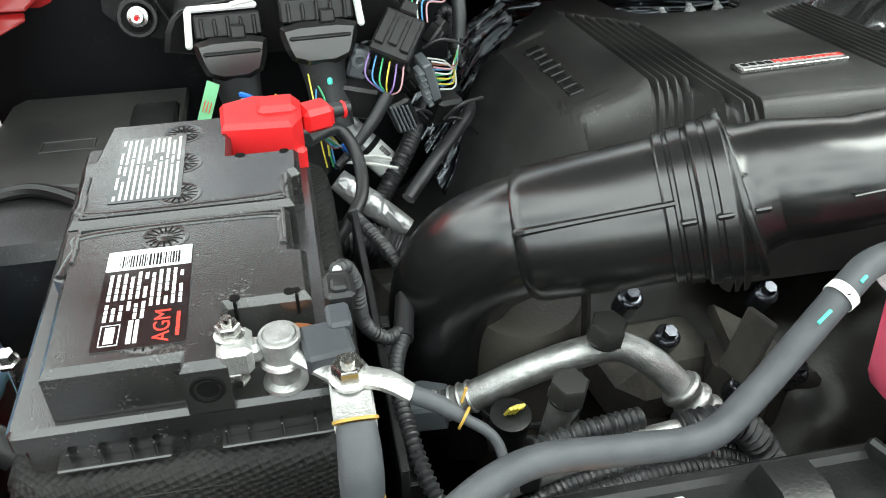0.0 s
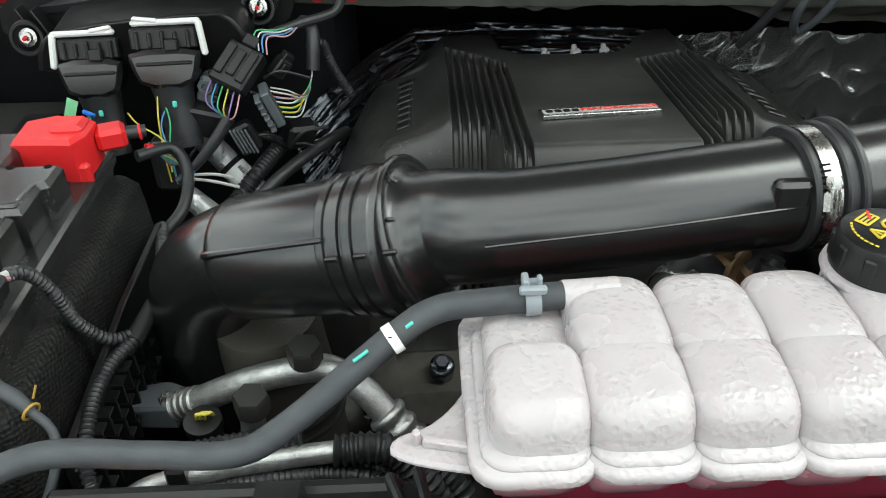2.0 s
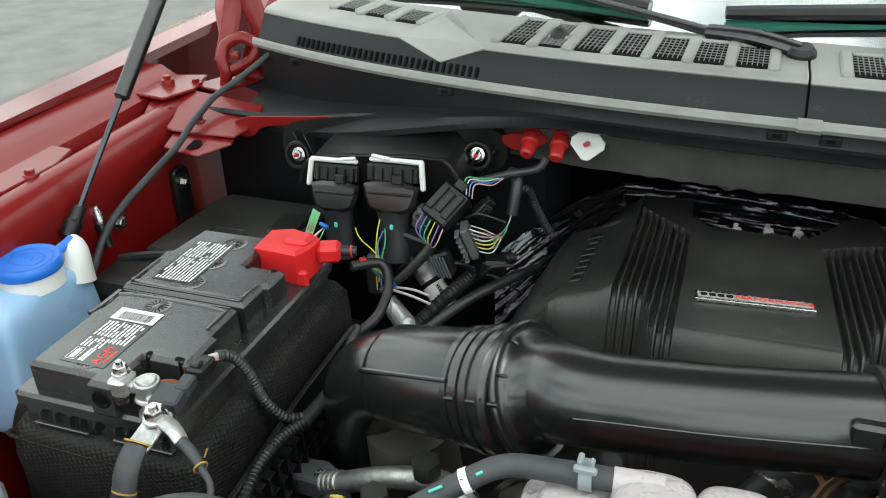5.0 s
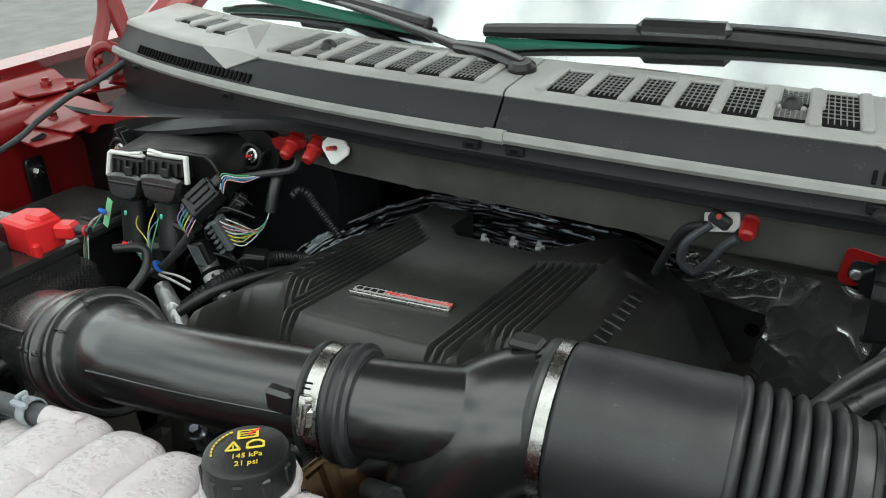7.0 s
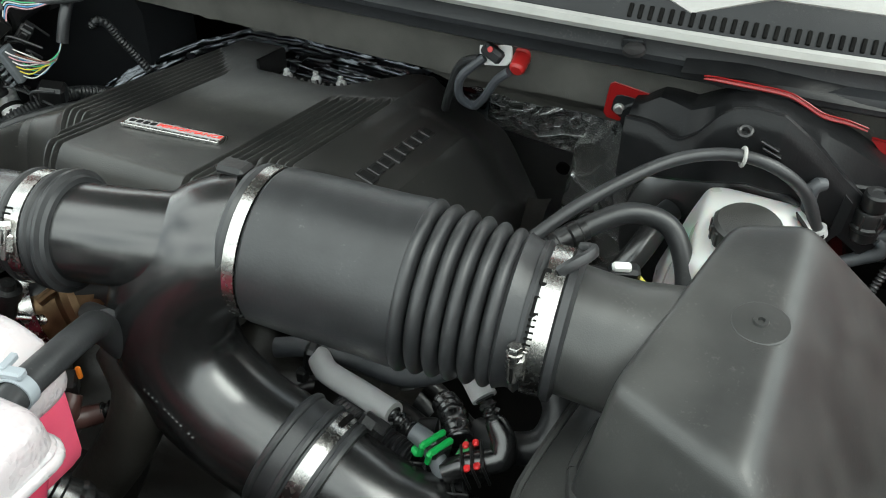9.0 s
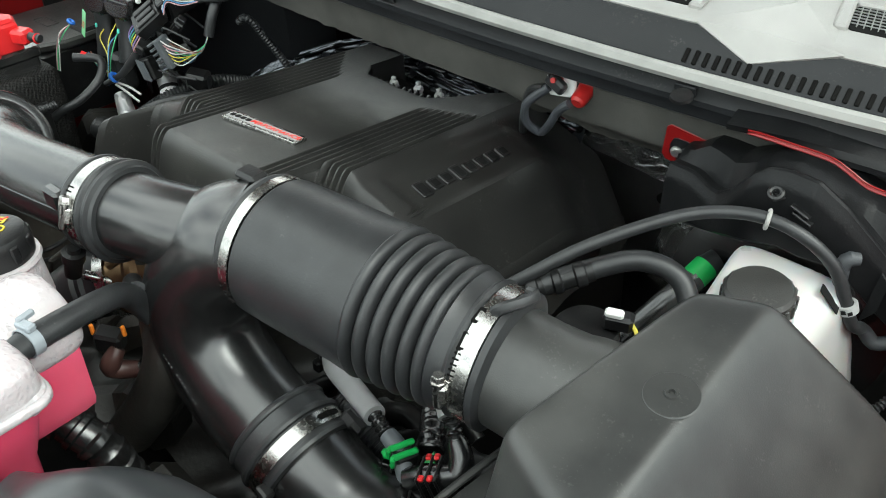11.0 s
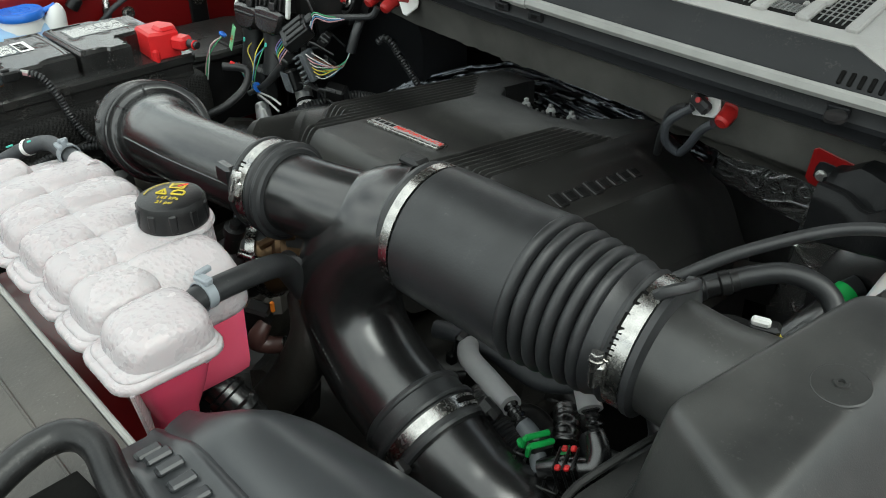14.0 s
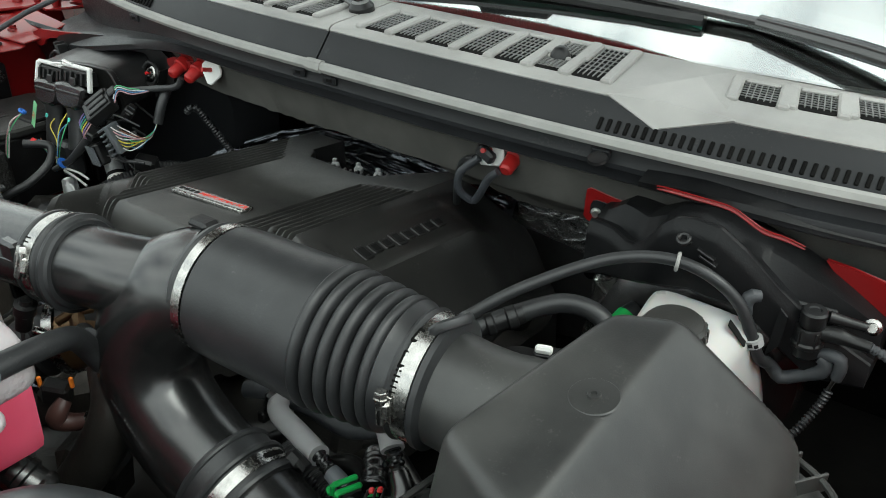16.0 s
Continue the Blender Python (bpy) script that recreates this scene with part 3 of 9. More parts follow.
                g.f.append(f if dz == 0 else f[::-1])
    part("windscreen", g, GLASS, body, "clear windscreen reflecting a cloudy sky")
    g = Geo().box((0.556, 1.75, 1.42), (1.6, 1.1, 0.1), 0.04)
    part("dashboard", g, PLASTIC, body, "dark dashboard behind the windscreen")
    g = Geo().box((0.556, 2.6, 2.05), (1.5, 1.25, 0.06), 0.03).box((0.556, 3.1, 1.3), (1.6, 0.2, 1.4), 0.05)
    for x in (-0.24, 1.35):
        g.tube([(x, 1.1, 1.45), (x + (0.556 - x) * 0.12, 1.98, 2.03)], 0.035, 10)
    part("cab", g, RED, body, "red cab roof and pillars")
    for s in (-1, 1):
        x = 0.556 + s * 0.93
        g = Geo().rings([[(x - s * 0.03, y, 0.55), (x, y, 0.62), (x, y, 1.3), (x - s * 0.02, y, 1.42), (x - s * 0.06, y, 1.43), (x - s * 0.06, y, 0.55)] for y in (1.42, 1.43, 2.2, 3.09, 3.1)])
        part("door_panel", g, RED, body, "plain red side of the cab")
    return body


def bonnet():
    """The raised bonnet: leaning forward over the engine, its underside towards it."""
    hood = thing("bonnet", (0.556, 1.03, 1.61), "raised dark red bonnet with a black lined underside", "bonnet")
    m = pose(0.556, 1.045, 1.75, 119, 0, 0)
    g = Geo().prism(rounded(-0.88, 0.0, 0.88, 1.12, 0.06), -0.03, 0.0, 0.006, m)
    part("outer_panel", g, RED, hood)
    g = Geo().prism(rounded(-0.7, 0.08, 0.7, 1.02, 0.1), 0.004, 0.022, 0.006, m)
    part("lining", g, FELT, hood, "black felt lining")
    for s in (-1, 1):
        g = Geo().tube([m @ V((s * 0.8, 0.02, 0.02)), (0.556 + s * 0.815, 1.03, 1.53), (0.556 + s * 0.82, 0.98, 1.42)], 0.016, 8, flat=0.5)
        part("hinge", g, RED, hood, "red painted hinge arm")
    g = Geo().tube([(-0.23, 1.0, 1.39), (-0.235, 1.02, 1.42), (-0.215, 1.02, 1.46), (-0.24, 1.03, 1.51), (-0.29, 1.04, 1.58), (-0.29, 1.03, 1.64)], [0.02, 0.018, 0.014, 0.02, 0.022, 0.02], 10, flat=0.35)
    part("hinge_arm", g, RED, hood, "dark red painted hinge")
    part("hinge_base", Geo().prism([(-0.03, -0.035), (0.03, -0.03), (0.035, 0.05), (-0.025, 0.055)], -0.003, 0.002, 0.0015, pose(-0.272, 0.985, 1.384, 0, 0, -20)), RED, hood)
    part("hinge_loop", Geo().tube([(-0.262, 0.975, 1.385), (-0.256, 0.972, 1.405), (-0.262, 0.975, 1.425), (-0.258, 0.985, 1.445), (-0.235, 0.995, 1.455), (-0.214, 1.0, 1.443), (-0.217, 0.995, 1.425), (-0.238, 0.985, 1.412), (-0.256, 0.975, 1.405)], 0.0095, 12, flat=0.8), RED, hood)
    part("hinge_link", Geo().tube([(-0.262, 1.0, 1.45), (-0.29, 1.04, 1.48), (-0.316, 1.086, 1.50)], [0.012, 0.013, 0.012], 12, flat=0.5), RED, hood)
    part("hinge_pivot", Geo().lathe((-0.234, 0.975, 1.433), (0, -1, 0.2), [(0, 0.006), (0.008, 0.006), (0.009, 0.004)], 14), RED, hood)


LATTICE = material("pale_grey_lattice", (0.16, 0.16, 0.155), 0.45, color2=(0.25, 0.25, 0.245), scale=40)


def cowl():
    c = thing("cowl_grille", (0.556, 0.9, 1.4), "weathered grey plastic cowl grille below the windscreen", "cowl")
    # pale top, dark face: fading plus painted light and shade
    for name, xs in (("panel", span(-0.205, 0.5545, 22)), ("panel", span(0.5575, 1.41, 22))):
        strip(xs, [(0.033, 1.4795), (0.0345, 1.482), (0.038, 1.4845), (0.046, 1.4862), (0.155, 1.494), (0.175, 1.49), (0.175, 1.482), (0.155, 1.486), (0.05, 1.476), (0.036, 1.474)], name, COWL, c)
        strip(xs, [(0.005, 1.438), (0.0065, 1.447), (0.030, 1.4735), (0.0345, 1.4785), (0.040, 1.475), (0.036, 1.466), (0.012, 1.44)], "front_face", SLATE, c, "dark slate front face of the cowl, shade coloured in")
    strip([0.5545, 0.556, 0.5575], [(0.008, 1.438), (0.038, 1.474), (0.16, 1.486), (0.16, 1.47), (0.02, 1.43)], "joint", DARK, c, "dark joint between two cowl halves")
    strip(span(-0.21, 1.41, 50), [(-0.006, 1.4415), (-0.004, 1.4475), (0.0, 1.4495), (0.0045, 1.448), (0.005, 1.438), (-0.003, 1.4365)], "seal", SEAL, c, "pale grey rubber seal along the edge")
    strip([0.548, 0.549, 0.572, 0.573], [(-0.0075, 1.4405), (-0.0055, 1.4488), (0.0, 1.4512), (0.0055, 1.4495), (0.006, 1.437), (-0.004, 1.4355)], "seal_joint", SEAL, c, "overlapping end of the seal")
    # channel below the seal, with a shelf that widens to the left
    g = Geo()
    rings = []
    for x in span(-0.205, 1.41, 60):
        left = smooth(0.34, -0.12, x)
        w = 0.055 * left + 0.012 * smooth(0.95, 1.2, x)
        deep = 0.050 * smooth(0.30, -0.18, x)
        y, z = cowl_y(x), cowl_z(x)
        rings.append([(x, y + 0.004, 1.437 + z), (x, y + 0.003, 1.426 + z), (x, y + 0.001 + 0.01 * left, 1.420 + z - deep), (x, y - 0.006 - 0.6 * w, 1.418 + z - deep - 0.12 * w), (x, y - 0.004 - w, 1.414 + z - deep - 0.3 * w), (x, y - 0.004 - w, 1.406 + z - deep - 0.3 * w), (x, y - 0.001 - w, 1.404 + z - deep - 0.3 * w), (x, y + 0.03, 1.402 + z - deep), (x, y + 0.03, 1.43 + z)])
    g.rings(rings)
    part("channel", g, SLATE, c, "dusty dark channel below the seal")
    for x in (-0.12, 0.13, 0.53, 0.585, 0.95):
        z = cowl_z(x)
        part("clip", Geo().box((x, cowl_y(x) + 0.001, 1.428 + z), (0.022, 0.005, 0.010), 0.0015), SLATE, c)
        part("clip_slot", Geo().box((x, cowl_y(x) - 0.0017, 1.4285 + z), (0.009, 0.001, 0.004), 0.0004), DARK, c)
    part("shelf_rivet", Geo().lathe((0.047, cowl_y(0.047) - 0.03, 1.372 + cowl_z(0.047)), (0, -0.2, 1), [(-0.02, 0.008), (0.003, 0.008), (0.005, 0.005)], 16), PLASTIC, c)

    def at(x, dy, up):
        """A point on the top face of the cowl."""
        z = 1.4855 + (1.494 - 1.4855) * (dy - 0.05) / 0.105 + cowl_z(x)
        return V((x, cowl_y(x) + dy, z + up))

    def vent(x0, x1, d0, d1, mesh=True):
        a, b, e = at(x0, d0, 0), at(x1, d0, 0), at(x0, d1, 0)
        m = frame_of(a, b - a, e - a)
        w, h = (b - a).length, (e - a).length
        # flat sheet on the panel; its near-black colour is the opening's shade
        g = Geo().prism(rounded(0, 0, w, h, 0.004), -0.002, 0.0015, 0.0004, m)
        v = part("vent", g, DARK, c, "near-black sheet as a shaded opening, with a lattice")
        g = Geo()
        nx, ny = 6, 8
        for i in range(1, nx):
            g.box(m @ V((w * i / nx, h / 2 + 0.0035, 0.0022)), (0.0012, h - 0.007, 0.0016), 0.0003, m.to_3x3().to_4x4())
        for i in range(2, ny):
            g.box(m @ V((w / 2, h * i / ny, 0.0022)), (w, 0.0008, 0.0012), 0.0002, m.to_3x3().to_4x4())
        part("lattice", g, LATTICE, v)
        g = Geo()
        for s in (-0.0066, w + 0.0066):
            g.box(m @ V((s, h / 2 + 0.002, 0.0015)), (0.0128, h + 0.010, 0.009), 0.0022, m.to_3x3().to_4x4())
        g.box(m @ V((w / 2, h + 0.003, 0.0018)), (w, 0.006, 0.006), 0.002, m.to_3x3().to_4x4())
        part("rim", g, COWL, v)

    for i in range(7):
        for s in (1, -1):
            x = 0.556 + s * (0.062 + 0.0475 * i)
            d1 = 0.118 + 0.004 * i
            if i == 5:
                vent(x - 0.015, x + 0.015, 0.052, 0.085)
                vent(x - 0.015, x + 0.015, 0.096, d1)
                part("nozzle", Geo().lathe(at(x - s * 0.004, 0.092, 0), (0, 0, 1), [(0, 0.012), (0.006, 0.011), (0.012, 0.007), (0.014, 0.003)]), PLASTIC, c, "black washer nozzle")
            else:
                vent(x - 0.0172, x + 0.0172, 0.050, d1)
    for s in (1, -1):
        # folded wedge between the two rows of openings
        x = 0.556 + s * 0.425
        def lip(x, up=0.0):
            return V((x, cowl_y(x) + 0.0325, 1.4812 + cowl_z(x) + up))
        q = x + s * 0.014
        L, R, M, B, P = lip(x - s * 0.045), lip(x + s * 0.085), lip(q, 0.004), at(x + s * 0.045, 0.150, 0.002), at(x + s * 0.030, 0.085, 0.014)
        F = V((q, cowl_y(q) + 0.0165, 1.4605 + cowl_z(q)))
        g = Geo().add([L, F, R, M, B, P] + [p + V((0, 0.012, -0.016)) for p in (L, F, R, B)], [(0, 1, 3), (1, 2, 3), (0, 3, 5), (3, 2, 5), (2, 4, 5), (4, 0, 5), (0, 6, 7, 1), (1, 7, 8, 2), (2, 8, 9, 4), (4, 9, 6, 0), (6, 9, 8, 7)])
        part("wedge", g, COWL, c, "folded wedge-shaped moulding", 10)
        for i in range(3):
            x = 0.556 + s * (0.515 + 0.055 * i)
            vent(x - 0.018, x + 0.018, 0.075 + 0.006 * i, 0.125 + 0.004 * i)
        for i in range(32):
            x = 0.556 + s * (0.385 + 0.0094 * i)
            z = cowl_z(x)
            # solid near-black bar that paints the shade of a slot
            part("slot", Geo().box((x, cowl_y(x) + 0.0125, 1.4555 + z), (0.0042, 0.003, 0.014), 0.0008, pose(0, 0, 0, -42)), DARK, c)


def wiper(pivot, elbow, tip, ends, label):
    w = thing("wiper", pivot, label, "wiper", "wipers")
    p, e = V(pivot), V(elbow)
    part("hub", Geo().lathe(p + V((0, 0, -0.01)), (0, -0.2, 1), [(0, 0.018), (0.02, 0.017), (0.026, 0.012)]), PLASTIC, w)
    part("arm", Geo().tube([p + V((0, 0, 0.008)), p.lerp(e, 0.5) + V((0, 0, 0.008)), e], [0.013, 0.014, 0.012], 12, flat=0.75), GLOSSY, w, "satin black arm")
    part("arm_rod", Geo().tube([e, e.lerp(V(tip), 0.5) + V((0, 0, 0.004)), tip], [0.010, 0.008, 0.006], 10, flat=0.6), GLOSSY, w, "thinner black outer arm")
    a, b = V(ends[0]), V(ends[1])
    mid = a.lerp(b, 0.5) + V((0, 0, 0.008))
    part("blade", Geo().tube([a, a.lerp(mid, 0.1), mid, b.lerp(mid, 0.1), b], [0.010, 0.0125, 0.014, 0.0125, 0.010], 8, flat=0.75), PLASTIC, w, "black blade housing")
    part("carrier", Geo().box(mid + V((0, -0.006, 0.008)), (0.11, 0.026, 0.02), 0.007, frame_of((0, 0, 0), b - a, (0, 1, 0))), GLOSSY, w)
    # the green reflection is painted on as this strip's colour
    part("rubber", Geo().tube([a + V((0, -0.002, -0.017)), mid + V((0, -0.004, -0.024)), b + V((0, -0.002, -0.017))], 0.0055, 6, flat=1.6), BLADE, w, "rubber edge coloured green for its reflection in the glass")


outdoors()
truck_body()
bonnet()
cowl()
wiper((0.547, 0.945, 1.487), (0.44, 0.985, 1.503), (0.06, 1.12, 1.545), ((-0.14, 1.15, 1.555), (0.36, 1.045, 1.517)), "black wiper parked along the windscreen foot")
wiper((1.26, 1.06, 1.475), (1.02, 1.085, 1.515), (0.70, 1.055, 1.535), ((0.458, 1.028, 1.517), (0.96, 1.075, 1.512)), "black wiper lying across the windscreen")


# ---- engine cover ----
def engine_cover():
    t = thing("engine_cover", (0.528, 0.78, 1.15), "black dusty plastic engine cover with ribbed bands", "engine cover")
    cx, inner, outer, ribs = 0.528, 0.074, 0.146, 8

    def edge(d):
        """Front edge of the top face."""
        a = abs(d)
        return 0.604 + 0.074 * smooth(0.094, 0.112, a) * smooth(0.228, 0.206, a) + 0.05 * smooth(0.25, 0.36, a)

    def back(d):
        return 0.998 - (0.071 * smooth(-0.082, -0.077, d) + 0.028 * smooth(-0.077, -0.052, d) + 0.007 * smooth(-0.05, 0.03, d)) * smooth(0.132, 0.05, d) - 0.02 * smooth(-0.2, -0.3, d) + 0.045 * smooth(0.14, 0.23, d)

    def height(d, y):
        a = abs(d)
        e = max(0.0, a - outer)
        z = 1.3125 - 0.115 * (y - 0.61) - 0.006 * smooth(0.0, 0.012, e) - 0.36 * e - 0.075 * smooth(0.075, 0.15, e) - 0.05 * smooth(0.12, 0.2, e)
        # sunken panel on each flank, and a soft crease behind it
        z -= 0.004 * smooth(0.018, 0.024, e) * smooth(0.079, 0.073, e) * smooth(0.70, 0.706, y) * smooth(0.925, 0.918, y)
        z -= 0.035 * smooth(0.9, 1.0, y) * smooth(0.0, 0.08, e)
        if inner <= a <= outer:
            k = (a - inner) / (outer - inner) * ribs
            saw = 1 - abs(k % 1 - 0.5) * 2
            stop = 0.866 + (0.084 if d < 0 else 0.036) * (a - inner) / (outer - inner)
            z -= 0.0095 * smooth(0.15, 0.55, saw) * smooth(stop, stop - 0.016, y)
        return z

    def slices(a, b, n):
        return [a + (b - a) * i / n for i in range(n)]
    ds = slices(-0.365, -outer, 34) + slices(-outer, -inner, ribs * 10) + slices(-inner, inner, 24) + slices(inner, outer, ribs * 10) + slices(outer, 0.275, 24) + [0.275]
    wall = [(-0.052, -0.16), (-0.036, -0.09), (-0.027, -0.05), (-0.02, -0.027), (-0.014, -0.013), (-0.009, -0.006), (-0.0045, -0.0018)]
    rows = []
    for d in ds:
        f, b = edge(d), back(d)
        zf = height(d, f)
        col = [(cx + d, f + dy, zf + dz) for dy, dz in wall]
        for i in range(61):
            y = f + (b - f) * i / 60
            col.append((cx + d, y, height(d, y)))
        zb = height(d, b)
        col += [(cx + d, b + 0.002, zb - 0.001), (cx + d, b + 0.0035, zb - 0.004), (cx + d, b + 0.005, zb - 0.05), (cx + d, b + 0.006, zb - 0.12)]
        rows.append(col)
    g = Geo().rings(rows, cap=False, closed=False)
    for side, s in ((rows[0], -1), (rows[-1], 1)):
        skirt = [side] + [[(x + s * dx, y, min(z - dz, z)) for x, y, z in side] for dx, dz in ((0.004, 0.004), (0.008, 0.014), (0.012, 0.05), (0.016, 0.14))]
        g.rings(skirt, cap=False, closed=False)
    # ribbed bands and right flank are separate inserts; the flank's shade is coloured in
    def side_of(f):
        d = sum(g.v[k][0] for k in f) / len(f) - cx
        y = sum(g.v[k][1] for k in f) / len(f)
        a = abs(d)
        if inner < a < outer and y < 0.874 + (0.084 if d < 0 else 0.036) * (a - inner) / (outer - inner):
            return 1 if d > 0 else -1
        return 2 if d > outer else 0
    for key, name, note in ((-1, "ribbed_band", "black ribbed band"), (1, "ribbed_band", "black ribbed band"), (2, "flank", "dusty black flank darkened for shade")):
        h = Geo()
        h.v, h.f = list(g.v), [f for f in g.f if side_of(f) == key]
        used = sorted({k for f in h.f for k in f})
        at = {k: i for i, k in enumerate(used)}
        h.v, h.f = [g.v[k] for k in used], [tuple(at[k] for k in f) for f in h.f]
        part(name, h, SHADED_FLANK if key == 2 else DUSTY, t, note, 30)
    g.f = [f for f in g.f if side_of(f) == 0]
    part("shell", g, DUSTY, t, sharp=30)

    # badge
    m = frame_of((0.526, 0.680, 1.3066), (0.115, 0.0105, -0.002), (-0.015, 0.1, -0.0115))
    badge = part("badge", Geo().prism(rounded(-0.0585, -0.0105, 0.0585, 0.0105, 0.002), -0.002, 0.002, 0.0006, m), STEEL, t, "brushed metal name plate")
    part("field", Geo().prism(rounded(-0.056, -0.0062, 0.056, 0.0062, 0.001), 0.002, 0.0026, 0.0002, m), LIGHTGREY, badge)
    for i in range(4):
        part("logo_bar", Geo().prism(rounded(-0.053 + i * 0.0085, -0.0035, -0.0465 + i * 0.0085, 0.0035, 0.0015), 0.0026, 0.0031, 0.0001, m), INK, badge)
    writing("lettering", "PERFORMANCE", 0.0098, m @ pose(0.019, 0, 0.0029) @ Matrix.Diagonal((1.12, 1, 1, 1)), REDINK, badge, 0.0003)
    # raised strokes that stand for the moulded name on both flanks
    for s in (-1, 1):
        for i in range(8):
            d, y = s * 0.193, 0.735 + 0.0205 * (i if s > 0 else 7 - i)
            slope = (height(d + 0.006, y) - height(d - 0.006, y)) / 0.012
            mm = frame_of((cx + d, y, height(d, y)), (0, s, -0.115 * s), (-s, 0, -slope * s))
            big = 0.0115 if i in (0, 3) else 0.0085
            block = part("name_block", Geo().prism(rounded(-0.0088, -big, 0.0088, big, 0.003), -0.002, 0.0022, 0.001, mm), RIBBED, t)
            # raised matte black sheet that paints the shade within a letter
            part("painted_shade", Geo().prism(rounded(-0.0052, -big + 0.0036, 0.0052, big - 0.0036, 0.0015), 0.0022, 0.0026, 0.0002, mm), INK, block)
    return t


# ---- air intake ----
def band(name, p, d, r, w, parent, label="", bump=True):
    """Steel hose clamp with its worm screw."""
    d = V(d).normalized()
    b = part(name, Geo().lathe(V(p) - d * w / 2, d, [(0, r), (0, r + 0.0012), (w, r + 0.0012), (w, r)], 48, False), STEEL, parent, label or "bright steel band")
    return b


def worm(p, parent, out=(0, -1, 0.1), along=(0, 0.1, 1)):
    """Worm-drive housing with its screw, lying on a band; out points away from the hose, along follows the band."""
    m = frame_of(p, V(along), V(along).cross(V(out)) * -1)
    if (m.to_3x3() @ V((0, 0, 1))).dot(V(out)) < 0:
        m = m @ pose(0, 0, 0, 180)
    r = m.to_3x3().to_4x4()
    part("clamp_housing", Geo().box(m @ V((0, 0, 0.003)), (0.017, 0.0125, 0.008), 0.0028, r).box(m @ V((0, 0, 0.0005)), (0.024, 0.0135, 0.002), 0.0006, r), STEEL, parent)
    ax = r @ V((1, 0, 0))
    part("clamp_screw", Geo().lathe(m @ V((-0.012, 0, 0.0045)), ax, [(0, 0.0034), (0.002, 0.0042), (0.021, 0.0042), (0.0215, 0.0058), (0.0235, 0.0058)], 16).hexa(m @ V((0.011, 0, 0.0045)), ax, 0.0052, 0.006), STEEL, parent)


def intake_left():
    t = thing("intake_duct", (0.35, 0.45, 1.2), "satin black plastic intake duct with a ribbed collar", "intake duct")
    a, b = V((0.372, 0.433, 1.336)), V((0.208, 0.483, 1.286))
    d = (a - b).normalized()
    # elbow and resonator body
    part("elbow", Geo().tube([(0.185, 0.522, 1.06), (0.168, 0.527, 1.13), (0.163, 0.520, 1.20), (0.176, 0.504, 1.252), b, b.lerp(a, 0.12)], [0.046, 0.047, 0.0475, 0.0465, 0.044, 0.043], 40, 0.005), GLOSSY, t)
    part("resonator", Geo().lathe(b, d, [(0, 0.040), (0.002, 0.0445), (0.006, 0.0475), (0.012, 0.0488), (0.05, 0.0498), (0.104, 0.0505), (0.106, 0.050)], 56), GLOSSY, t)
    part("mould_line", Geo().tube([b + d * 0.002 + V((-0.014, -0.034, 0.026)), b + d * 0.006 + V((-0.0145, -0.039, 0.0305)), b + d * 0.05 + V((-0.0145, -0.040, 0.0315)), b + d * 0.101 + V((-0.0145, -0.0405, 0.032))], [0.0042, 0.003, 0.0022, 0.0022], 8), GLOSSY, t)
    prof = [(0.100, 0.0500), (0.101, 0.0525), (0.102, 0.0532), (0.107, 0.0532), (0.108, 0.0515), (0.110, 0.0515), (0.111, 0.0538), (0.119, 0.0542), (0.120, 0.0522), (0.122, 0.0522), (0.123, 0.0552), (0.124, 0.0562), (0.130, 0.0562), (0.131, 0.0538), (0.134, 0.0538), (0.135, 0.0555), (0.143, 0.0557), (0.144, 0.0545), (0.146, 0.05)]
    part("collar", Geo().lathe(b, d, prof, 64), GLOSSY, t, "ribbed black collar", 22)
    for k in range(3):
        part("collar_tab", Geo().box(b + d * (0.105 + 0.022 * k) + V((-0.012, -0.050, 0.022)), (0.010, 0.004, 0.004), 0.001, pose(0, 0, 0, 0, -15, -15)), GLOSSY, t)
    # wide flared bell, tilted up from the axis of the resonator
    c, n = V((0.3525, 0.4515, 1.3235)), V((0.87, -0.245, 0.41)).normalized()
    part("bell", Geo().lathe(c, n, [(-0.026, 0.050), (-0.018, 0.055), (-0.008, 0.0572), (-0.003, 0.0578), (-0.0025, 0.0596), (0.0, 0.0604), (0.002, 0.0598), (0.003, 0.0580), (0.0025, 0.0560), (0.0012, 0.0535), (0.0015, 0.0510), (0.003, 0.0485), (0.006, 0.0463), (0.010, 0.0447), (0.016, 0.0434), (0.024, 0.0424)], 72), GLOSSY, t, "flared bell with a raised lip", 40)
    for k in (0.42, 0.98):
        q = V((-0.25, -0.75, 0.2)).lerp(V((0, -0.1, 1)), k)
        q = (q - n * q.dot(n)).normalized()
        part("bell_rib", Geo().tube([c + n * 0.0035 + q * 0.056, c + n * 0.003 + q * 0.052, c + n * 0.0065 + q * 0.0478], 0.0011, 6), GLOSSY, t)
    part("tube", Geo().tube([c + n * 0.010, c + n * 0.022, (0.386, 0.437, 1.338), (0.405, 0.432, 1.3415), (0.42, 0.4305, 1.343), (0.50, 0.430, 1.351), (0.612, 0.440, 1.358)], [0.0440, 0.0426, 0.0408, 0.0392, 0.0384, 0.038, 0.0385], 48, 0.005), GLOSSY, t)
    line = [(V((0.395, 0.431, 1.3405)), 0.0392), (V((0.42, 0.4305, 1.343)), 0.0384), (V((0.50, 0.430, 1.351)), 0.0382), (V((0.60, 0.4388, 1.3574)), 0.0386)]
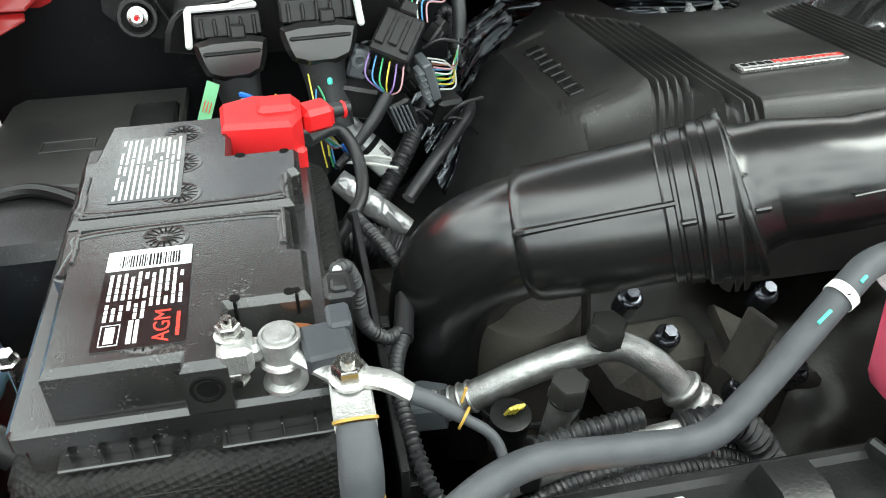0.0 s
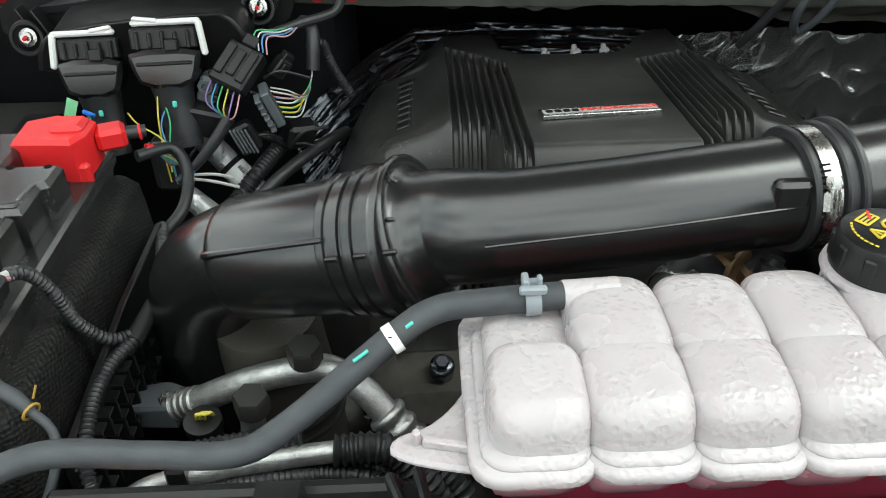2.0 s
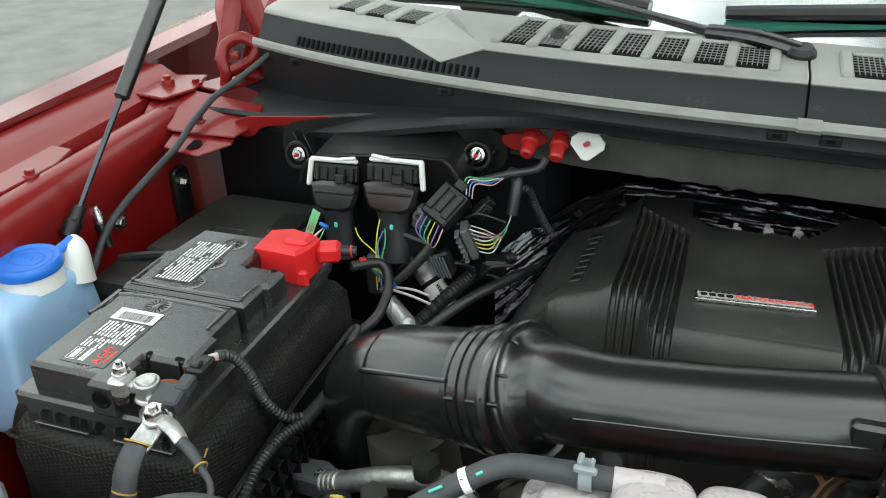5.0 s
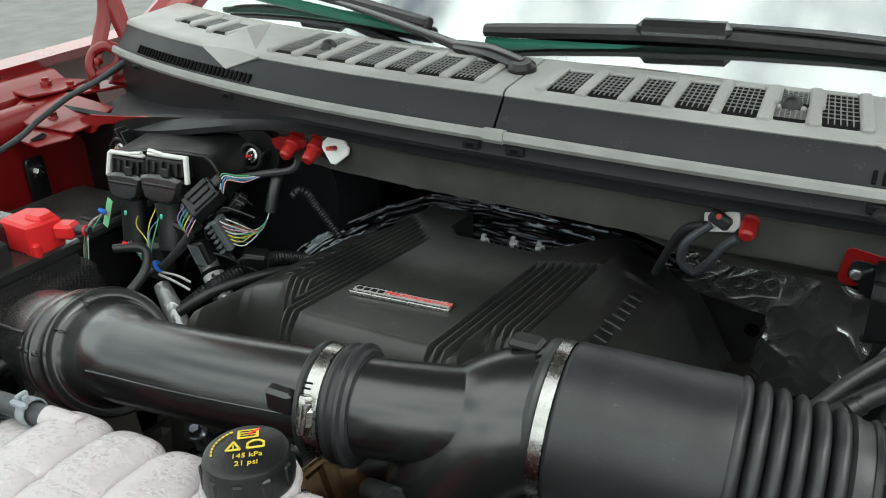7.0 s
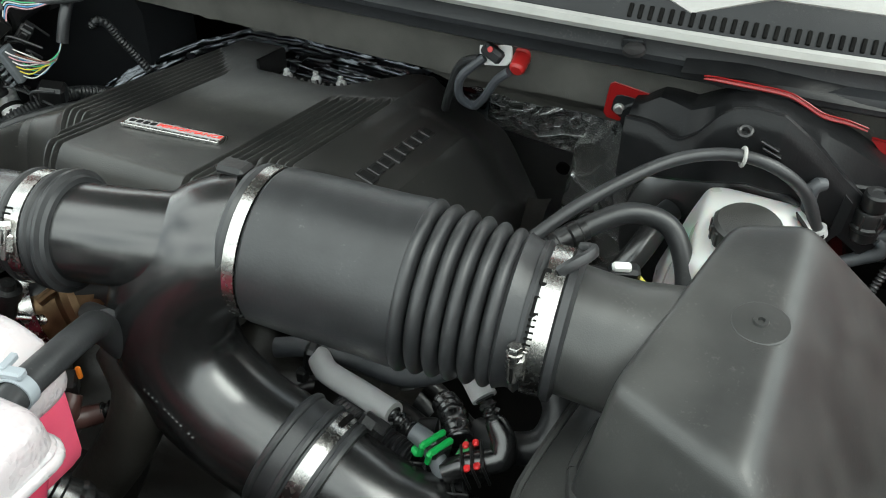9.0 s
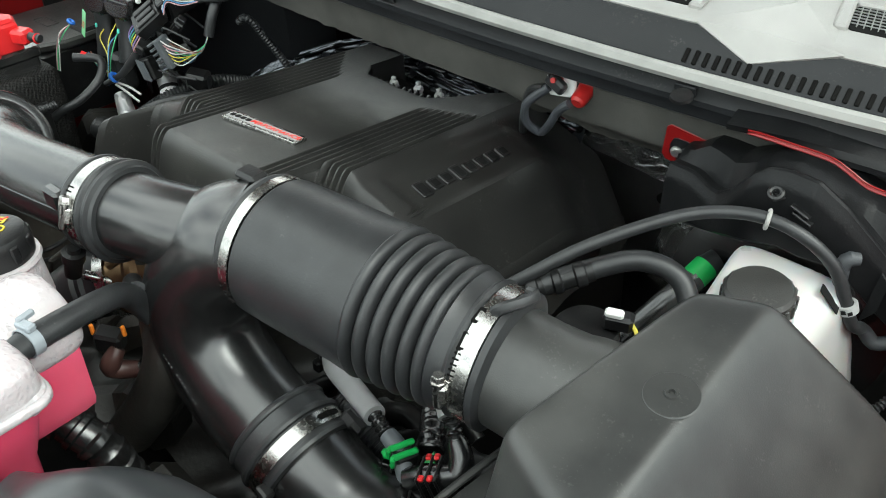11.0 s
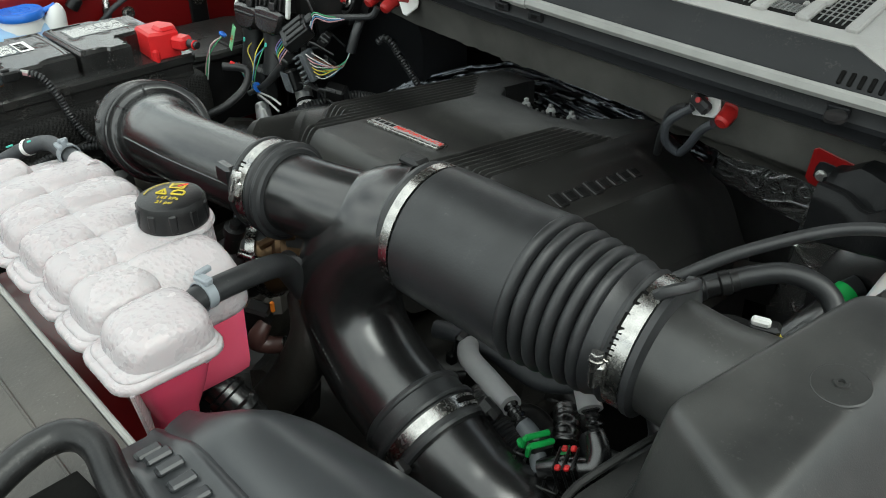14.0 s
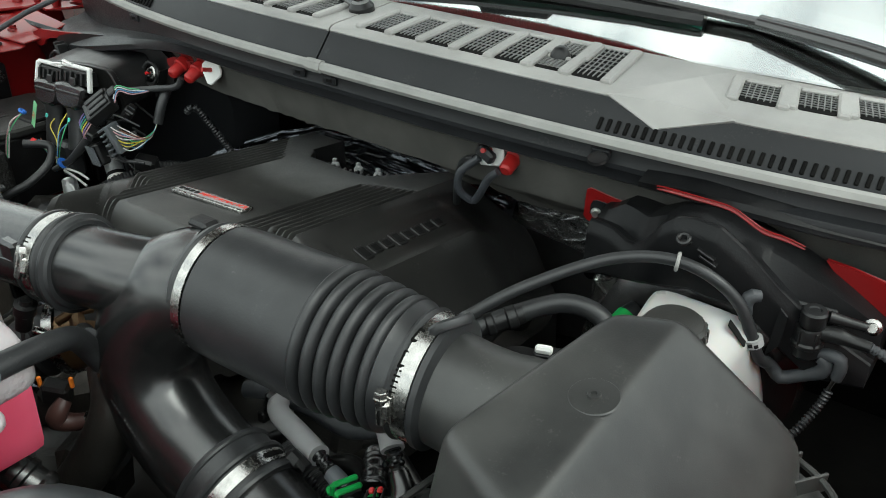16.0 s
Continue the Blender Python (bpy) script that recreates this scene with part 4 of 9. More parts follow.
    part("seam", Geo().tube([p + V((0, -0.97, 0.243)) * r for p, r in line], 0.0009, 5, 0.006), GLOSSY, t)
    part("lug", Geo().box((0.595, 0.406, 1.375), (0.024, 0.012, 0.02), 0.003), GLOSSY, t)
    part("end_ring", Geo().lathe((0.603, 0.4385, 1.358), (1, 0.16, 0.02), [(0, 0.038), (0.0005, 0.0432), (0.002, 0.0442), (0.0045, 0.0442), (0.006, 0.0418), (0.021, 0.0418), (0.022, 0.0445), (0.0235, 0.0455), (0.026, 0.0455), (0.0275, 0.0435), (0.0315, 0.0432), (0.0325, 0.0458), (0.034, 0.0468), (0.0365, 0.0466), (0.038, 0.043), (0.041, 0.0415), (0.0415, 0.037)], 56), RUBBER, t, "black rubber coupling with raised rings", 25)
    band("clamp", (0.6165, 0.4407, 1.3583), (1, 0.16, 0.02), 0.0422, 0.0115, t)
    worm((0.6195, 0.4025, 1.370), t, (0.15, -0.93, 0.36), (0.0, 0.36, 0.93))
    for k in range(5):
        a = radians(130 + 5.5 * k)
        part("clamp_slot", Geo().box((0.6165, 0.4407 + 0.0434 * math.cos(a), 1.3583 + 0.0434 * math.sin(a)), (0.007, 0.0016, 0.0006), 0.0002, pose(0, 0, 0, math.degrees(a) - 90, 0, 9)), DARK, t)
    # turbo inlet hose that leaves the elbow downwards
    part("inlet_hose", Geo().tube([(0.232, 0.50, 1.0), (0.228, 0.50, 1.08), (0.222, 0.50, 1.15), (0.218, 0.495, 1.22)], [0.046, 0.046, 0.047, 0.044], 32), SCUFFED, t, "dusty black rubber inlet hose")
    for z in (1.135, 1.15):
        part("hose_rib", Geo().torus((0.226, 0.50, z - 0.03), (-0.08, 0, 1), 0.047, 0.003, 32), RUBBER, t)
    return t


def intake_right():
    t = thing("intake_pipe", (0.78, 0.47, 1.15), "satin black intake pipe that forks towards the radiator", "intake pipe")
    part("straight", Geo().tube([(0.635, 0.443, 1.359), (0.68, 0.454, 1.359), (0.715, 0.468, 1.357), (0.74, 0.485, 1.356), (0.762, 0.495, 1.355)], [0.0375, 0.0375, 0.038, 0.041, 0.046], 40, 0.005), GLOSSY, t)
    part("branch", Geo().tube([(0.764, 0.495, 1.355), (0.735, 0.480, 1.348), (0.708, 0.467, 1.318), (0.700, 0.459, 1.278), (0.715, 0.453, 1.240), (0.754, 0.449, 1.210), (0.80, 0.446, 1.194)], [0.0545, 0.053, 0.050, 0.049, 0.0485, 0.048, 0.0475], 64, 0.004), GLOSSY, t, sharp=89)
    for i in range(13):
        if i not in (4, 10):
            part("moulded_bar", Geo().prism(rounded(-0.0012, -0.0015, 0.0012, 0.0015, 0.0004), -0.001, 0.0006, 0.0002, frame_of(V((0.709, 0.4062, 1.2569)).lerp(V((0.7508, 0.4024, 1.2274)), i / 12), (0.82, -0.05, -0.57), (0.56, 0.15, 0.8))), GLOSSY, t)
    d = V((0.9, -0.05, -0.32)).normalized()
    p = V((0.80, 0.448, 1.194))
    part("joint_ring", Geo().lathe(p, d, [(-0.004, 0.0475), (-0.002, 0.0505), (0.001, 0.0515), (0.003, 0.0505), (0.004, 0.0492), (0.016, 0.0492), (0.017, 0.0520), (0.020, 0.0528), (0.0225, 0.0518), (0.0235, 0.0495), (0.041, 0.0495), (0.042, 0.0525), (0.045, 0.0532), (0.048, 0.0522), (0.049, 0.047)], 56), RUBBER, t, "black rubber cuff with raised rings", 25)
    band("clamp", p + d * 0.032, d, 0.0498, 0.0125, t)
    side = V((0, 0, 1)) - d * d.z
    side.normalize()
    for turn in (-0.62, -0.40):
        q = (side * math.cos(turn) + d.cross(side) * math.sin(turn)).normalized()
        part("clamp_slot", Geo().prism(rounded(-0.0075, -0.0026, 0.0075, 0.0026, 0.0025), 0, 0.0006, 0.0002, frame_of(p + d * 0.032 + q * 0.0509, d.cross(q), d)), DARK, t)
    q = (side * 0.35 + d.cross(side) * 0.94).normalized()
    part("clamp_tab", Geo().box(p + d * 0.047 + q * 0.055, (0.014, 0.012, 0.008), 0.002, frame_of((0, 0, 0), d, q)), PLASTIC, t)
    q = (side * 0.75 - d.cross(side) * 0.66).normalized()
    part("clamp_bolt", Geo().box(p + d * 0.047 + q * 0.056, (0.016, 0.014, 0.010), 0.003, frame_of((0, 0, 0), d, q)).hexa(p + d * 0.052 + q * 0.058, d, 0.006, 0.010), PLASTIC, t)
    part("lower_pipe", Geo().tube([p + d * 0.04, p + d * 0.09, (0.93, 0.455, 1.14), (0.96, 0.49, 1.06)], 0.047, 36), GLOSSY, t)
    part("tab", Geo().box((0.752, 0.448, 1.365), (0.014, 0.010, 0.026), 0.003), GLOSSY, t)
    part("clip", Geo().box((0.745, 0.505, 1.408), (0.025, 0.018, 0.008), 0.003), PLASTIC, t)
    return t


def air_hose():
    t = thing("air_hose", (0.87, 0.5, 1.28), "matt black rubber air hose with bellows", "air hose")
    a, d = V((0.768, 0.497, 1.3545)), V((0.99, 0.11, -0.075)).normalized()
    part("lip", Geo().lathe(a, d, [(-0.010, 0.05), (-0.010, 0.057), (-0.006, 0.0585), (-0.002, 0.057), (0.0, 0.055)], 56), RUBBER, t)
    band("clamp", a + d * 0.003, d, 0.0575, 0.009, t)
    part("sleeve", Geo().lathe(a + d * 0.008, d, [(0, 0.05), (0, 0.057), (0.003, 0.0595), (0.03, 0.0605), (0.095, 0.0615), (0.110, 0.0625), (0.118, 0.061), (0.12, 0.056)], 64), RUBBER, t)
    prof = [(0.118, 0.055)]
    for i in range(6):
        R = 0.0635 - 0.0012 * i
        prof += [(0.119 + 0.0122 * (i + k / 10), R - 0.0115 * (1 - math.sin(math.pi * k / 10) ** 0.45)) for k in range(10)]
    prof += [(0.1935, 0.056), (0.2, 0.053), (0.215, 0.051)]
    part("bellows", Geo().lathe(a, d, prof, 64), RUBBER, t, "corrugated black rubber bellows")
    part("cuff", Geo().lathe(a + d * 0.205, d, [(0, 0.05), (0, 0.0535), (0.003, 0.055), (0.006, 0.0515), (0.02, 0.0515), (0.022, 0.0545), (0.027, 0.0545), (0.03, 0.047)], 56), RUBBER, t)
    band("clamp", a + d * 0.2185, d, 0.052, 0.013, t)
    q = a + d * 0.2185
    worm(q + V((-0.004, -0.0528, 0.003)), t, (-0.11, -0.99, 0.06), (0.0, 0.06, 1.0))
    for k in range(6):
        b = radians(138 + 4.5 * k)
        part("clamp_slot", Geo().box(q + V((0, 0.0533 * math.cos(b), 0.0533 * math.sin(b))), (0.007, 0.0016, 0.0006), 0.0002, pose(0, 0, 0, math.degrees(b) - 90, 0, 6)), DARK, t)
    part("lug", Geo().tube([a + d * 0.226 + V((0, -0.012, 0.052)), a + d * 0.232 + V((0, -0.010, 0.058)), a + d * 0.240 + V((0, 0.002, 0.060)), a + d * 0.240 + V((0, 0.016, 0.056)), a + d * 0.230 + V((0, 0.022, 0.050))], 0.0032, 8, flat=1.4), RUBBER, t, "moulded rubber loop")
    for k in (0.35, 0.75):
        q = a + d * 0.2185
        part("clamp_slot", Geo().prism(rounded(-0.007, -0.0027, 0.007, 0.0027, 0.0026), 0, 0.0006, 0.0002, frame_of(q + V((0, -math.sin(k), math.cos(k))) * 0.0533, V((0, math.cos(k), math.sin(k))), d)), DARK, t)
    return t


def air_box():
    t = thing("air_filter_box", (1.14, 0.5, 1.2), "satin dark grey plastic air filter box with a sloping lid", "air filter box")
    low = [(1.030, 0.462), (1.066, 0.402), (1.19, 0.392), (1.256, 0.44), (1.264, 0.54), (1.225, 0.622), (1.175, 0.646), (1.12, 0.652), (1.075, 0.632), (1.044, 0.55)]

    def loop(poly, z, n=8):
        out = []
        k = len(poly)
        for i in range(k):
            p0, p1, p2, p3 = (V(poly[(i + j) % k]) for j in (-1, 0, 1, 2))
            for j in range(n):
                s = j / n
                q = 0.5 * ((2 * p1) + (p2 - p0) * s + (2 * p0 - 5 * p1 + 4 * p2 - p3) * s * s + (3 * p1 - p0 - 3 * p2 + p3) * s ** 3)
                q = q.lerp(p1.lerp(p2, s), 0.25)
                out.append(q)
        return [V((q.x, q.y, z)) for q in out]
    lid = rounded_solid((1.13, 0.53, 1.30), [((1.117, 0.527, 1.379), (-0.0235, -0.1407, 1)), ((1.144, 0.60, 1.378), (1.15, -0.17, 1)), ((1.098, 0.417, 1.33), (-0.43, -0.88, 0.14)),
                                             ((1.19, 0.402, 1.29), (0.12, -1, 0.14)), ((1.044, 0.47, 1.335), (-0.98, 0.21, 0.14)), ((1.12, 0.637, 1.36), (-0.30, 0.95, 0.16)), ((1.25, 0.58, 1.28), (1, 0.2, 0.12)), ((1.13, 0.53, 1.24), (0, 0, -1))], 20, 300, 150)
    part("lid", lid, AIRBOX, t, sharp=60)
    part("neck", Geo().tube([(0.985, 0.5185, 1.339), (1.02, 0.5235, 1.332), (1.04, 0.527, 1.328), (1.055, 0.53, 1.325), (1.075, 0.533, 1.32)], [0.0455, 0.046, 0.0475, 0.051, 0.058], 48, 0.004), AIRBOX, t)
    part("boss", Geo().lathe((1.117, 0.527, 1.3785), (-0.0235, -0.1407, 1), [(0, 0.0185), (0.0008, 0.0175), (0.0014, 0.005), (0.003, 0.0045), (0.003, 0.0025), (0.001, 0.002)], 32), AIRBOX, t)
    low2 = [(x * 1.03 - 1.145 * 0.03, y * 1.03 - 0.52 * 0.03) for x, y in low]
    rings = [loop(low2, 1.03), loop(low2, 1.238), loop([(x, y) for x, y in low2], 1.244)]
    part("tray", Geo().rings(rings), PLASTIC, t, "lower half of the box")
    low3 = [(1.001, 0.430), (1.012, 0.398), (1.05, 0.378), (1.20, 0.362), (1.275, 0.40), (1.29, 0.54), (1.262, 0.655), (1.20, 0.69), (1.10, 0.692), (1.045, 0.655), (1.016, 0.54)]
    part("flange", Geo().rings([loop(low3, 1.244), loop(low3, 1.262)]), AIRBOX, t, "projecting flange")
    rim = loop(low3, 0)
    wall = [min(loop(low, 0), key=lambda w, p=p: (w - p).length) for p in rim]
    part("bead", Geo().tube([p + V((0, 0, 1.266)) for p in loop(low, 0) + loop(low, 0)[:1]], 0.006, 8, 0.004), AIRBOX, t, "rounded bead at the foot of the lid")
    for k in range(8, 60, 3):
        a, b = rim[k], wall[k]
        e = (a - b).normalized()
        part("rib", Geo().box((a.lerp(b, 0.45)) + V((0, 0, 1.268)), ((a - b).length * 1.15, 0.0025, 0.018), 0.0006, frame_of((0, 0, 0), e, e.cross(V((0, 0, -1))))), AIRBOX, t)
    part("flange_edge", Geo().tube([p + V((0, 0, 1.272)) for p in rim + rim[:1]], 0.003, 6, 0.004), AIRBOX, t)
    for q, turn in (((1.030, 0.383), 30), ((1.275, 0.62), -60)):
        m = pose(q[0], q[1], 1.262, 0, 0, turn)
        part("catch", Geo().box(m @ V((0, 0, 0)), (0.022, 0.010, 0.024), 0.002, m.to_3x3().to_4x4()).box(m @ V((0, -0.007, 0.006)), (0.010, 0.008, 0.020), 0.002, m.to_3x3().to_4x4()).box(m @ V((0, 0.003, 0.013)), (0.016, 0.013, 0.004), 0.0015, m.to_3x3().to_4x4()), PLASTIC, t)
    return t


def snorkel():
    t = thing("air_scoop", (1.0, 0.25, 1.2), "smooth dark plastic air scoop with a ribbed strip", "air scoop")
    rings = []
    for x in span(0.792, 1.36, 40):
        k = smooth(0.785, 0.86, x)
        yb = 0.268 + 0.17 * (x - 0.80) + 0.01 * k
        zt = 1.314 + 0.030 * k - 0.09 * max(0, x - 0.93)
        rings.append([(x, 0.178, zt - 0.06), (x, 0.180, zt - 0.004), (x, 0.184, zt), (x, 0.190, zt + 0.001), (x, 0.194, zt - 0.002), (x, 0.216, zt - 0.002), (x, 0.220, zt + 0.001), (x, 0.224, zt + 0.001), (x, 0.229, zt - 0.004), (x, 0.234, zt - 0.001)]
                     + [(x, 0.238 + (yb - 0.238) * q + 0.035 * k * q * q, zt + 0.004 * math.sin(q * 3.1) - 0.05 * q ** 3.2) for q in (0.1, 0.25, 0.4, 0.55, 0.7, 0.85, 1.0)]
                     + [(x, yb + 0.048 * k, zt - 0.075), (x, yb + 0.056 * k, zt - 0.12), (x, yb + 0.05 * k, 1.1), (x, 0.18, 1.1)])
    part("duct", Geo().rings(rings), SATIN, t, sharp=50)
    part("inlet_rim", Geo().tube([(0.830, 0.06, 1.335), (0.812, 0.105, 1.346), (0.800, 0.138, 1.352), (0.797, 0.158, 1.353), (0.804, 0.172, 1.353), (0.822, 0.178, 1.351), (0.86, 0.173, 1.348), (0.94, 0.165, 1.345), (1.1, 0.15, 1.335)], [0.009, 0.010, 0.0105, 0.0105, 0.0105, 0.0105, 0.0105, 0.010, 0.009], 14), PLASTIC, t, "rounded rim of the scoop mouth")
    # near-black plate for the shade inside the scoop mouth
    part("mouth", Geo().prism([(0.815, 0.05), (1.1, 0.04), (1.1, 0.16), (0.86, 0.17), (0.81, 0.165)], 1.325, 1.332, 0.001), DARK, t)
    for i in range(30):
        x = 0.826 + 0.0165 * i
        zt = 1.314 + 0.030 * smooth(0.785, 0.86, x) - 0.09 * max(0, x - 0.93)
        part("tooth", Geo().box((x, 0.205, zt), (0.0085, 0.018, 0.005), 0.0016), SATIN, t)
    return t


# ---- coolant tank ----
def coolant_tank():
    t = thing("coolant_tank", (0.56, 0.29, 1.15), "milky white lobed coolant tank holding pink coolant", "coolant tank")
    front = [(0.384 + 0.0527 * i, 0.384 + 0.0527 * (i + 1)) for i in range(6)] + [(0.700, 0.766)]

    def lobe(xa, xb, ya, yb, top, lean, base, soft=4.0, extra=()):
        """One blown pillow of the tank's top."""
        c, h = (xa + xb) / 2, (xb - xa) / 2 + 0.0032
        m = (ya + yb) / 2
        o = rounded_solid((c, m, base + 0.3 * (top - base)), [((c, m, top), (0, -lean, 1)), ((c, ya, base), (0, -1, 0.12)), ((c, yb, base), (0, 1, 0.08)), ((c - h, m, base), (-1, 0, 0.04)), ((c + h, m, base), (1, 0, 0.04)), ((c, m, base - 0.02), (0, 0, -1))] + list(extra), soft, 64, 40)
        part("lobe", o, TANK, t, sharp=80)
    for i, (xa, xb) in enumerate(front):
        big = i == 6
        lobe(xa + 0.003 * big + 0.004 * (i == 0), xb - 0.003 * big, 0.2235, 0.298 if big else 0.290, 1.366, 0.07, 1.335, 3.8)
        part("lip", Geo().prism(rounded(xa - (0.009 if i == 0 else 0.004), 0.2115, xb + 0.004, 0.300 if big else 0.33, 0.017, 5), 1.3285 + 0.0004 * (i % 2), 1.3370 + 0.0004 * (i % 2), 0.002), TANK, t, sharp=50)
        part("lip", Geo().prism(rounded(xa - (0.003 if i == 0 else 0.0005), 0.2170, xb + 0.0005, 0.298 if big else 0.33, 0.015, 5), 1.3350, 1.3400 + 0.0004 * (i % 2), 0.002), TANK, t, sharp=50)
        if not big:
            o = rounded_solid(((xa + xb) / 2, 0.27, 1.321), [((xa - 0.001, 0.27, 1.323), (-1, 0, -0.1)), ((xb + 0.001, 0.27, 1.323), (1, 0, -0.1)), ((0, 0.2265, 1.323), (0, -1, -0.35)), ((0, 0.31, 1.323), (0, 1, 0)), ((0, 0, 1.336), (0, 0, 1)), ((0, 0, 1.285), (0, 0, -1))], 8, 32, 20)
            part("lower_lobe", o, PALEPINK, t, "pale pink lower shell", 80)
    part("lip", Geo().prism(rounded(0.374, 0.25, 0.43, 0.348, 0.02, 5), 1.3312, 1.3362, 0.002), TANK, t, sharp=50)
    for xa, xb, top in ((0.390, 0.437, 1.350), (0.437, 0.4895, 1.3675), (0.4895, 0.542, 1.3675), (0.542, 0.5945, 1.3675), (0.5945, 0.653, 1.367)):
        lobe(xa, xb, 0.262, 0.344 if xa < 0.40 else 0.350, top, -0.05, 1.335, 3.6)
    lobe(0.653, 0.7165, 0.262, 0.352, 1.371, 0.0, 1.330, 4.5, [((0.70, 0.31, 1.352), (0.7, -0.1, 1))])
    part("filled_shell", rounded_solid((0.57, 0.313, 1.28), [((0.391, 0.313, 1.30), (-1, 0, -0.1)), ((0.714, 0.313, 1.28), (1, 0, -0.05)), ((0.57, 0.258, 1.28), (0, -1, -0.05)), ((0.57, 0.345, 1.28), (0, 1, 0)), ((0.57, 0.31, 1.336), (0.02, 0, 1)), ((0.57, 0.31, 1.246), (0.02, 0, -1))], 14, 96, 48), COOLANT, t, "translucent shell filled with pink coolant", 60)
    foot = Geo().prism(eased([(0.336, 0.236), (0.40, 0.222), (0.41, 0.25), (0.385, 0.30), (0.36, 0.26), (0.334, 0.252)]), 1.323, 1.3285, 0.002)
    foot.prism([(0.352, 0.243), (0.392, 0.233), (0.392, 0.237), (0.352, 0.247)], 1.328, 1.334, 0.001).lathe((0.349, 0.247, 1.328), (0, 0, 1), [(0, 0.0028), (0.008, 0.0024), (0.009, 0.0015)], 10)
    part("foot", foot, TANK, t)
    g = Geo().rings([[(0.737 + (x - 0.737) * k + dx, 0.252 + (y - 0.252) * k + 0.012 * (1 - k), z) for x, y in rounded(0.700, 0.222, 0.768, 0.292, 0.02, 5)] for z, k, dx in ((1.334, 0.98, 0), (1.320, 0.90, 0), (1.298, 0.70, 0), (1.272, 0.48, -0.004), (1.21, 0.42, -0.01))])
    part("side_foot", g, COOLANT, t, "tapering moulded foot filled with pink coolant", 60)
    part("foot_web", Geo().prism([(0.0, 0.0), (0.030, 0.0), (0.012, -0.05), (0.004, -0.10), (-0.004, -0.10)], -0.0015, 0.0015, 0.0006, frame_of((0.744, 0.236, 1.331), (0.5, -0.3, 0), (0, 0, 1))), TANK, t)
    # neck and cap
    p = V((0.624, 0.336, 1.352))
    part("neck", Geo().lathe(p, (0, 0, 1), [(-0.03, 0.0325), (0.004, 0.0305), (0.008, 0.0295), (0.009, 0.0325), (0.011, 0.0335), (0.0145, 0.0325), (0.015, 0.029)], 40), TANK, t)
    cap = part("cap", Geo().lathe(p + V((0, 0, 0.015)), (0, 0, 1), [(0, 0.0295), (0.004, 0.030), (0.018, 0.0285), (0.022, 0.027), (0.0235, 0.024), (0.0232, 0.0)], 48), PLASTIC, t, "black screw cap with yellow print")
    for i in range(10):
        a = 2 * math.pi * (i + 0.3) / 10
        part("grip", Geo().box(p + V((0.0288 * math.cos(a), 0.0288 * math.sin(a), 0.0245)), (0.0028, 0.0072, 0.017), 0.0012, pose(0, 0, 0, 0, 0, math.degrees(a))), PLASTIC, cap)
    m = pose(p.x, p.y, p.z + 0.0387, 0, 0, 38)
    writing("print", "145 kPa", 0.0062, m @ pose(0.001, -0.006, 0), YELLOW, cap, 0.0002)
    writing("print", "21 psi", 0.0062, m @ pose(0.001, -0.0135, 0), YELLOW, cap, 0.0002)
    for q, r in ((((-0.0125, 0.0005), (-0.0035, 0.0005), (-0.008, 0.0085)), 0.0009), (((0.001, 0.001), (0.0115, 0.001), (0.0115, 0.0055), (0.0085, 0.008), (0.004, 0.008), (0.001, 0.0055)), 0.0009)):
        g = Geo()
        for a, b in zip(q, q[1:] + q[:1]):
            g.tube([m @ V((*a, 0)), m @ V((*b, 0))], r, 5)
        part("symbol", g, YELLOW, cap)
    part("symbol", Geo().box(m @ V((-0.008, 0.0035, 0)), (0.001, 0.004, 0.0008), 0.0002, pose(0, 0, 0, 0, 0, 38)), YELLOW, cap)
    part("symbol", Geo().prism(rounded(-0.006, 0.011, 0.008, 0.020, 0.001), 0, 0.0004, 0.0001, m), YELLOW, cap)
    for i in range(3):
        part("symbol_line", Geo().prism([(-0.004, 0.0125 + 0.0024 * i), (0.006, 0.0125 + 0.0024 * i), (0.006, 0.0135 + 0.0024 * i), (-0.004, 0.0135 + 0.0024 * i)], 0.0004, 0.0007, 0.0001, m), PLASTIC, cap)
    part("symbol_cross", Geo().prism([(0.001, 0.0145), (0.008, 0.020), (0.0088, 0.019), (0.0018, 0.0135)], 0.0004, 0.0009, 0.0001, m), REDINK, cap)
    for i in range(9):
        a = radians(118 + 8.5 * i)
        part("small_print", Geo().box(m @ V((0.0215 * math.cos(a), 0.0215 * math.sin(a), 0.0002)), (0.0014, 0.0022, 0.0004), 0.0001, pose(0, 0, 0, 0, 0, 38 + math.degrees(a))), YELLOW, cap)
    # outlet stubs
    part("outlet", Geo().tube([(0.468, 0.330, 1.358), (0.435, 0.327, 1.359)], 0.0098, 16), TANK, t)
    part("outlet", Geo().tube([(0.733, 0.262, 1.348), (0.722, 0.300, 1.350)], 0.0095, 16), TANK, t)
    return t


